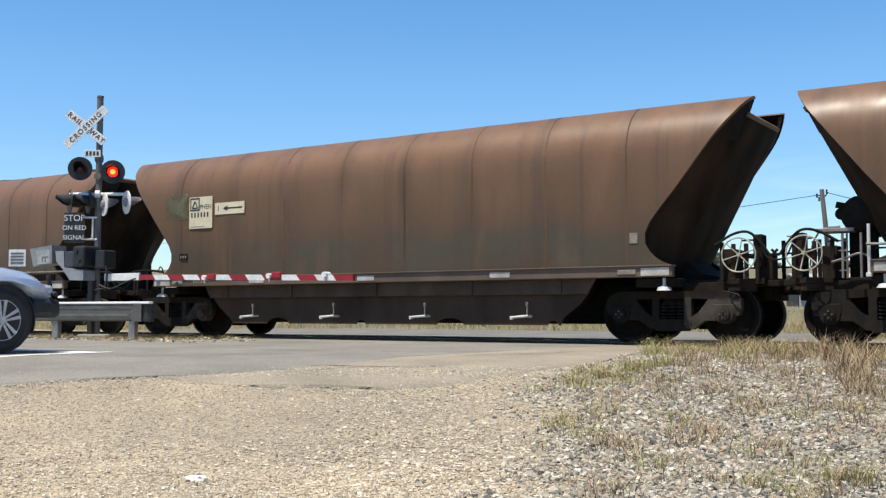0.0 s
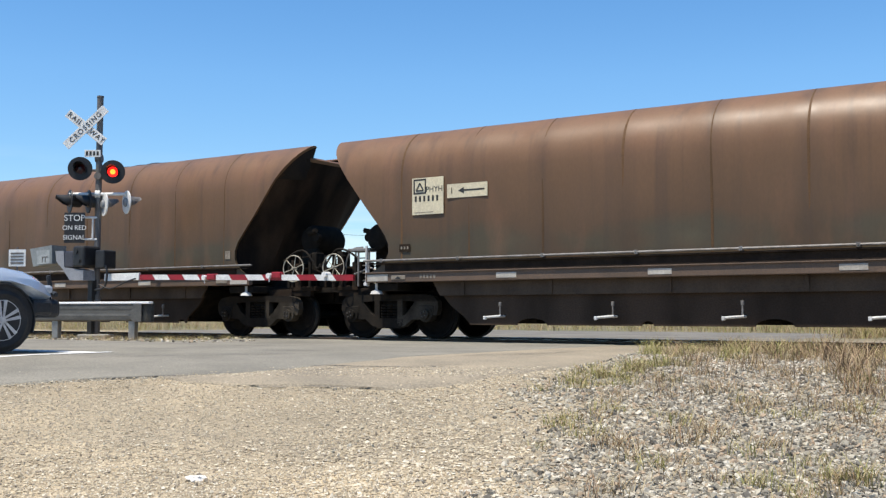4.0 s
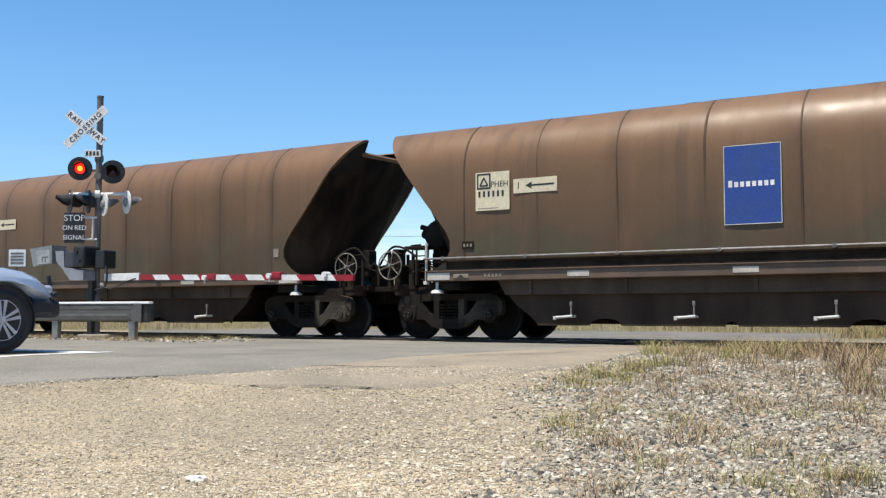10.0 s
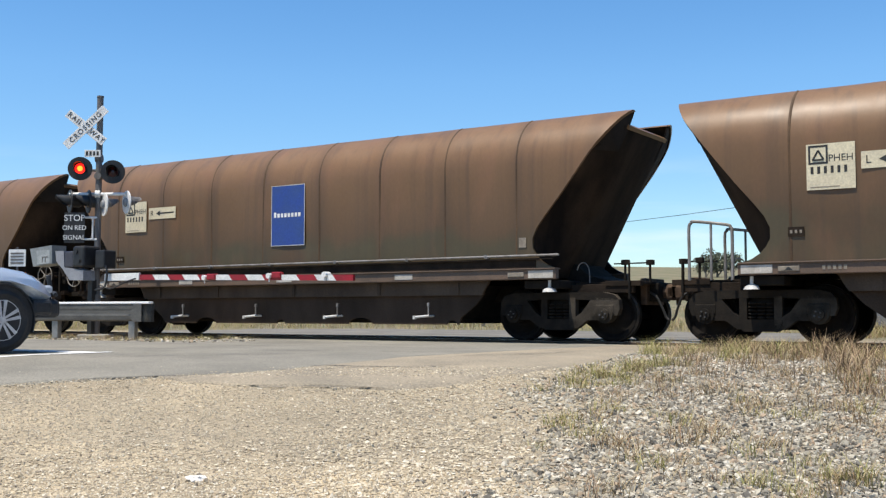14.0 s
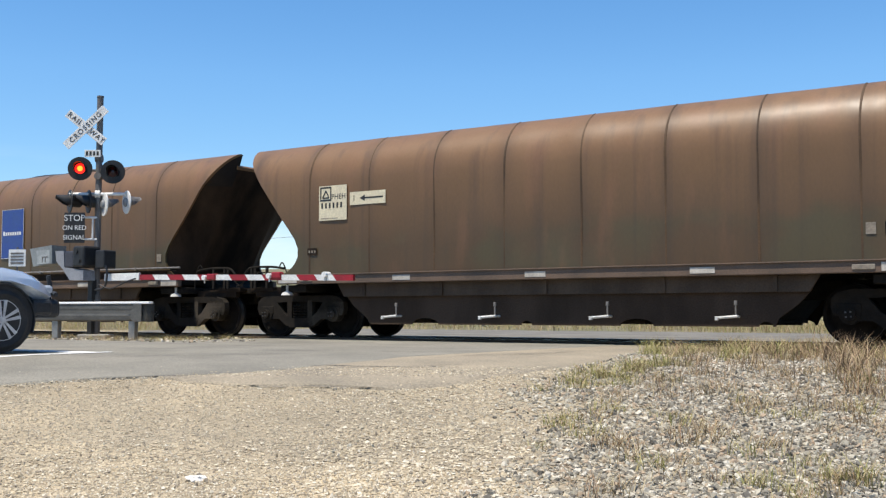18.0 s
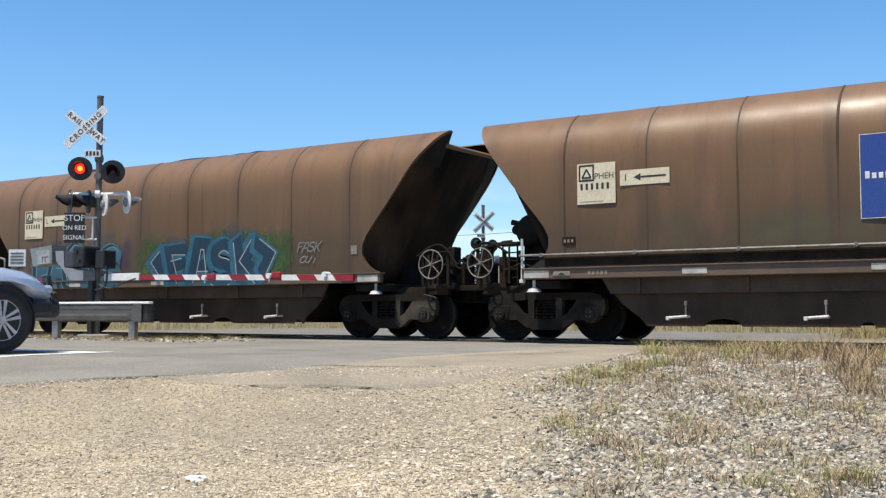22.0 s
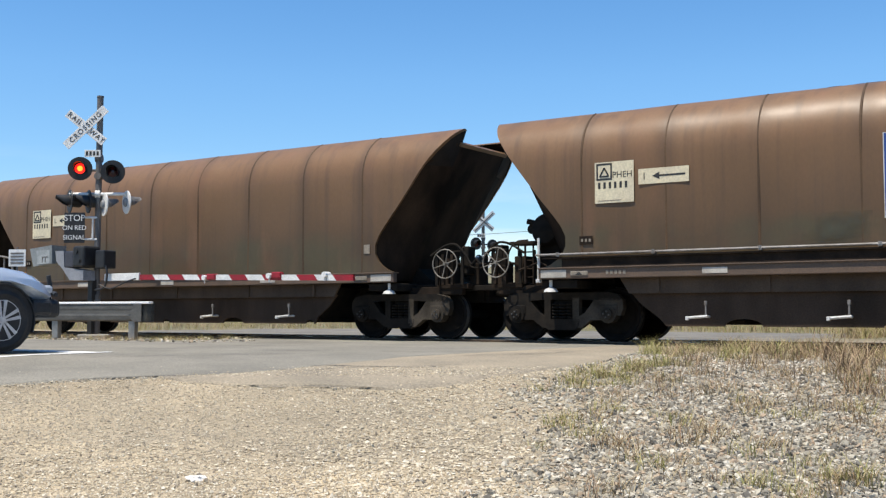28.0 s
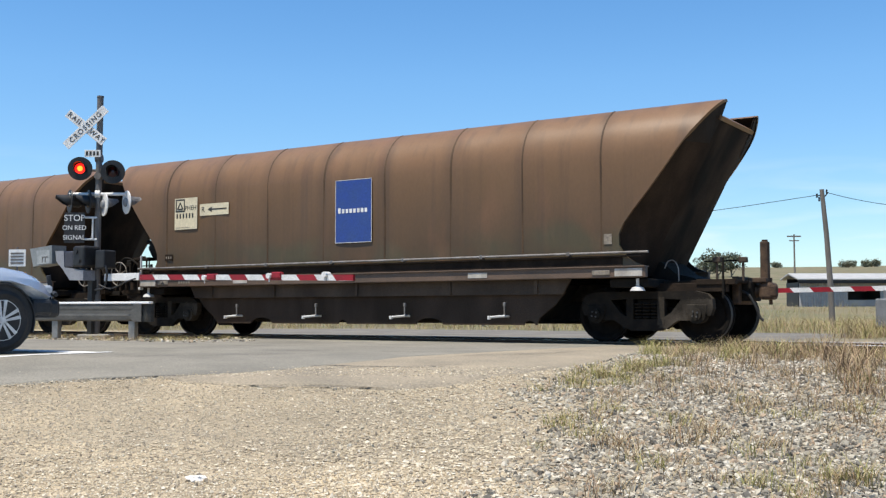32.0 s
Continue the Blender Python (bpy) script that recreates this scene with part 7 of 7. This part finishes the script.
def grass(name, tufts, material, label):
    """tufts: place, height, spread, number of blades."""
    verts, faces = [], []
    for p, h, sp, n in tufts:
        for _ in range(n):
            a, ln = rnd.uniform(0, 6.283), h * rnd.uniform(0.5, 1.15)
            o = p + Vector((rnd.gauss(0, sp * 0.5), rnd.gauss(0, sp * 0.5), -0.01))
            lean = Vector((math.cos(a), math.sin(a), 0)) * ln * rnd.uniform(0.2, 1.6)
            w = Vector((-math.sin(a), math.cos(a), 0)) * (0.0022 + 0.0056 * ln)
            m1 = o + lean * 0.35 + Vector((0, 0, ln * 0.55))
            tip = o + lean + Vector((0, 0, ln * 0.95))
            k = len(verts)
            verts += [tuple(o - w), tuple(o + w), tuple(m1 + w * 0.7), tuple(m1 - w * 0.7), tuple(tip)]
            faces += [(k, k + 1, k + 2, k + 3), (k + 3, k + 2, k + 4)]
    return tagged(part(name, (verts, faces), material), label, "grass", kind="stuff")


dry, green, weeds = [], [], []
for _ in range(560):                       # belt along the track
    x, y = rnd.uniform(-6.2, 9.0), rnd.uniform(-5.6, -1.9)
    if x < edge_patch(y) + 0.15 or noise.noise((x * 0.9, y * 0.9, 4)) < -0.12 + rnd.uniform(-0.1, 0.1):
        continue
    p = Vector((x, y, gz(x, y)))
    (green if rnd.random() < (0.62 if x < -3.2 else 0.14) and x < 0.5 else dry).append((p, rnd.uniform(0.07, 0.28 if x < -2.5 else 0.20), 0.16, 40))
    if rnd.random() < 0.6 and x > -3.8:
        weeds.append((p, rnd.uniform(0.18, 0.36), 0.22, 16))
for d, r, h, n in ((9.0, 3.55, 0.30, 30), (9.6, 3.75, 0.34, 34), (8.6, 3.6, 0.26, 26), (10.2, 4.0, 0.36, 34), (8.2, 3.3, 0.2, 22), (7.7, 3.0, 0.2, 20), (10.8, 4.0, 0.36, 30), (11.5, 4.4, 0.36, 34), (9.3, 3.2, 0.22, 20), (10, 2.6, 0.2, 20), (11, 2.5, 0.24, 22), (9.2, 2.5, 0.18, 18),
                   (8.4, 2.4, 0.16, 16), (9.9, 3.3, 0.24, 24), (10.6, 3.1, 0.26, 26), (11.4, 3.4, 0.3, 28), (8.8, 1.9, 0.16, 16), (9.6, 2.1, 0.18, 20), (7.9, 2.2, 0.14, 14), (11.8, 2.9, 0.3, 26), (9.4, 4.1, 0.36, 30), (8.9, 4.0, 0.3, 24)):
    weeds.append((at(d, r), h, 0.2, n))
    dry.append((at(d, r + rnd.uniform(-0.2, 0.2)), h * 0.7, 0.22, n * 2))
for d, r, h, n in ((9.6, 1.15, 0.14, 40), (9.9, 1.5, 0.15, 44), (7.6, 0.85, 0.12, 36), (7.9, 0.95, 0.10, 30), (5.9, 1.75, 0.12, 46), (5.75, 1.95, 0.10, 36), (6.05, 2.2, 0.12, 50), (5.5, 1.85, 0.09, 30), (6.9, 0.6, 0.08, 24), (10.6, 1.9, 0.2, 50), (11.0, 2.3, 0.2, 46), (10.2, 1.35, 0.14, 30)):
    green.append((at(d, r), h, 0.13, n * 2))
for _ in range(42):
    d = rnd.uniform(8.9, 11.8)
    q = at(d, 1.12 + (d - 8.9) * 0.44 + rnd.gauss(0, 0.15))
    if q.x > edge_patch(q.y) + 0.1:
        green.append((q, rnd.uniform(0.05, 0.13), 0.12, 30))
for _ in range(90):
    d = rnd.uniform(5.4, 11)
    r = rnd.uniform(0.12, 0.45) * d
    if stony(d, r) > 0.5:
        (dry if rnd.random() < 0.7 else green).append((at(d, r), rnd.uniform(0.06, 0.18), 0.14, 40))
for _ in range(330):                       # left verge and foot of the guard rail
    x, y = rnd.uniform(-24, -14.5), rnd.uniform(-4.3, -1.3)
    if x > -15.0 and y > -4.0 + (x + 15.0) * 1.4:
        continue
    (dry if rnd.random() < 0.5 else green).append((Vector((x, y, gz(x, y))), rnd.uniform(0.06, 0.16), 0.2, 18))
far_tufts, far_green = [], []
for _ in range(3600):                      # rough pasture beyond the road
    d = 23 + 46 * rnd.random() ** 2.0
    r = rnd.uniform(-0.46, 0.5) * d
    q = at(d, r)
    if q.y < 3.5 or (q.y < 10.3 and -24.3 + min(8.5, max(0, q.y - 8) * 1.4) < q.x < -5.4):
        continue
    (far_tufts if rnd.random() < 0.5 else far_green).append((q, rnd.uniform(0.25, 0.6), 0.6, 12))
grass("dead_weeds", weeds, stone_mat("dead_weed", [(0.22, 0.15, 0.09), (0.28, 0.19, 0.11), (0.15, 0.10, 0.065), (0.34, 0.25, 0.15)]), "brown dead weed stalks among the stones")
grass("dry_grass", dry, STRAW, "tall dry straw-coloured grass on the stony verge")
grass("green_grass", green, GREEN, "short green grass tufts among the stones")
grass("pasture_grass", far_tufts, STRAW, "dry pasture grass beyond the track")
grass("roadside_grass", far_green, GREEN, "green roadside grass beyond the track")


# ---------------------------------------------------------------- movement
def motions():
    for i, w in enumerate(WAGONS):
        walk(w, [(t, pose(train_x(i, t), 0, 0)) for t in range(0, 33, 2)])
        sets = [o for o in w.children_recursive if o.name.startswith("wheelset")]
        # the wheels are turned while their wagon is near the crossing
        t_mid = max(0.0, min(32.0, (train_x(i, 0) + 10.0) / 9.8))
        a, b = max(0.0, t_mid - 2.6), min(32.0, t_mid + 2.6)
        ts = [a + k / FPS for k in range(0, int((b - a) * FPS) + 1)]
        rows = []
        for t in ([0.0] if a > 0 else []) + ts + ([32.0] if b < 32 else []):
            u = min(max(t, a), b)
            rows.append((t, math.degrees((train_x(i, u) - train_x(i, a)) / 0.46)))
        for o in sets:
            x = o.matrix_basis.translation.x
            walk(o, [(t, pose(x, 0, 0.46, 0, deg, 0)) for t, deg in rows])
    # the two red lamps flash in turn: each bulb plate turns over, lit face to the front for half of every period
    period, phase = 1.3005, 0.62
    for b, side in BULBS:
        lit = lambda n: (n % 2 == 0) == (side == "left")
        deg = 0.0 if lit(-1) else 180.0
        rows, n = [(0.0, deg)], 0
        while phase + n * period / 2 < 31.85:
            t = phase + n * period / 2
            k, whole = round(t * FPS) - 1, round(t) * FPS
            if k < whole < k + 3:           # a turn is not cut by a full second
                k = whole if t > whole / FPS else whole - 3
            for step, turn in ((-2, 0), (-1, 0), (0, 0), (1, 60), (2, 120), (3, 180), (4, 180), (5, 180)):
                rows.append(((k + step) / FPS, deg + turn))
            deg += 180.0
            n += 1
        rows.append((32.0, deg))
        walk(b, [(t, pose(0, 0, 0, 0, 0, a)) for t, a in rows])


motions()
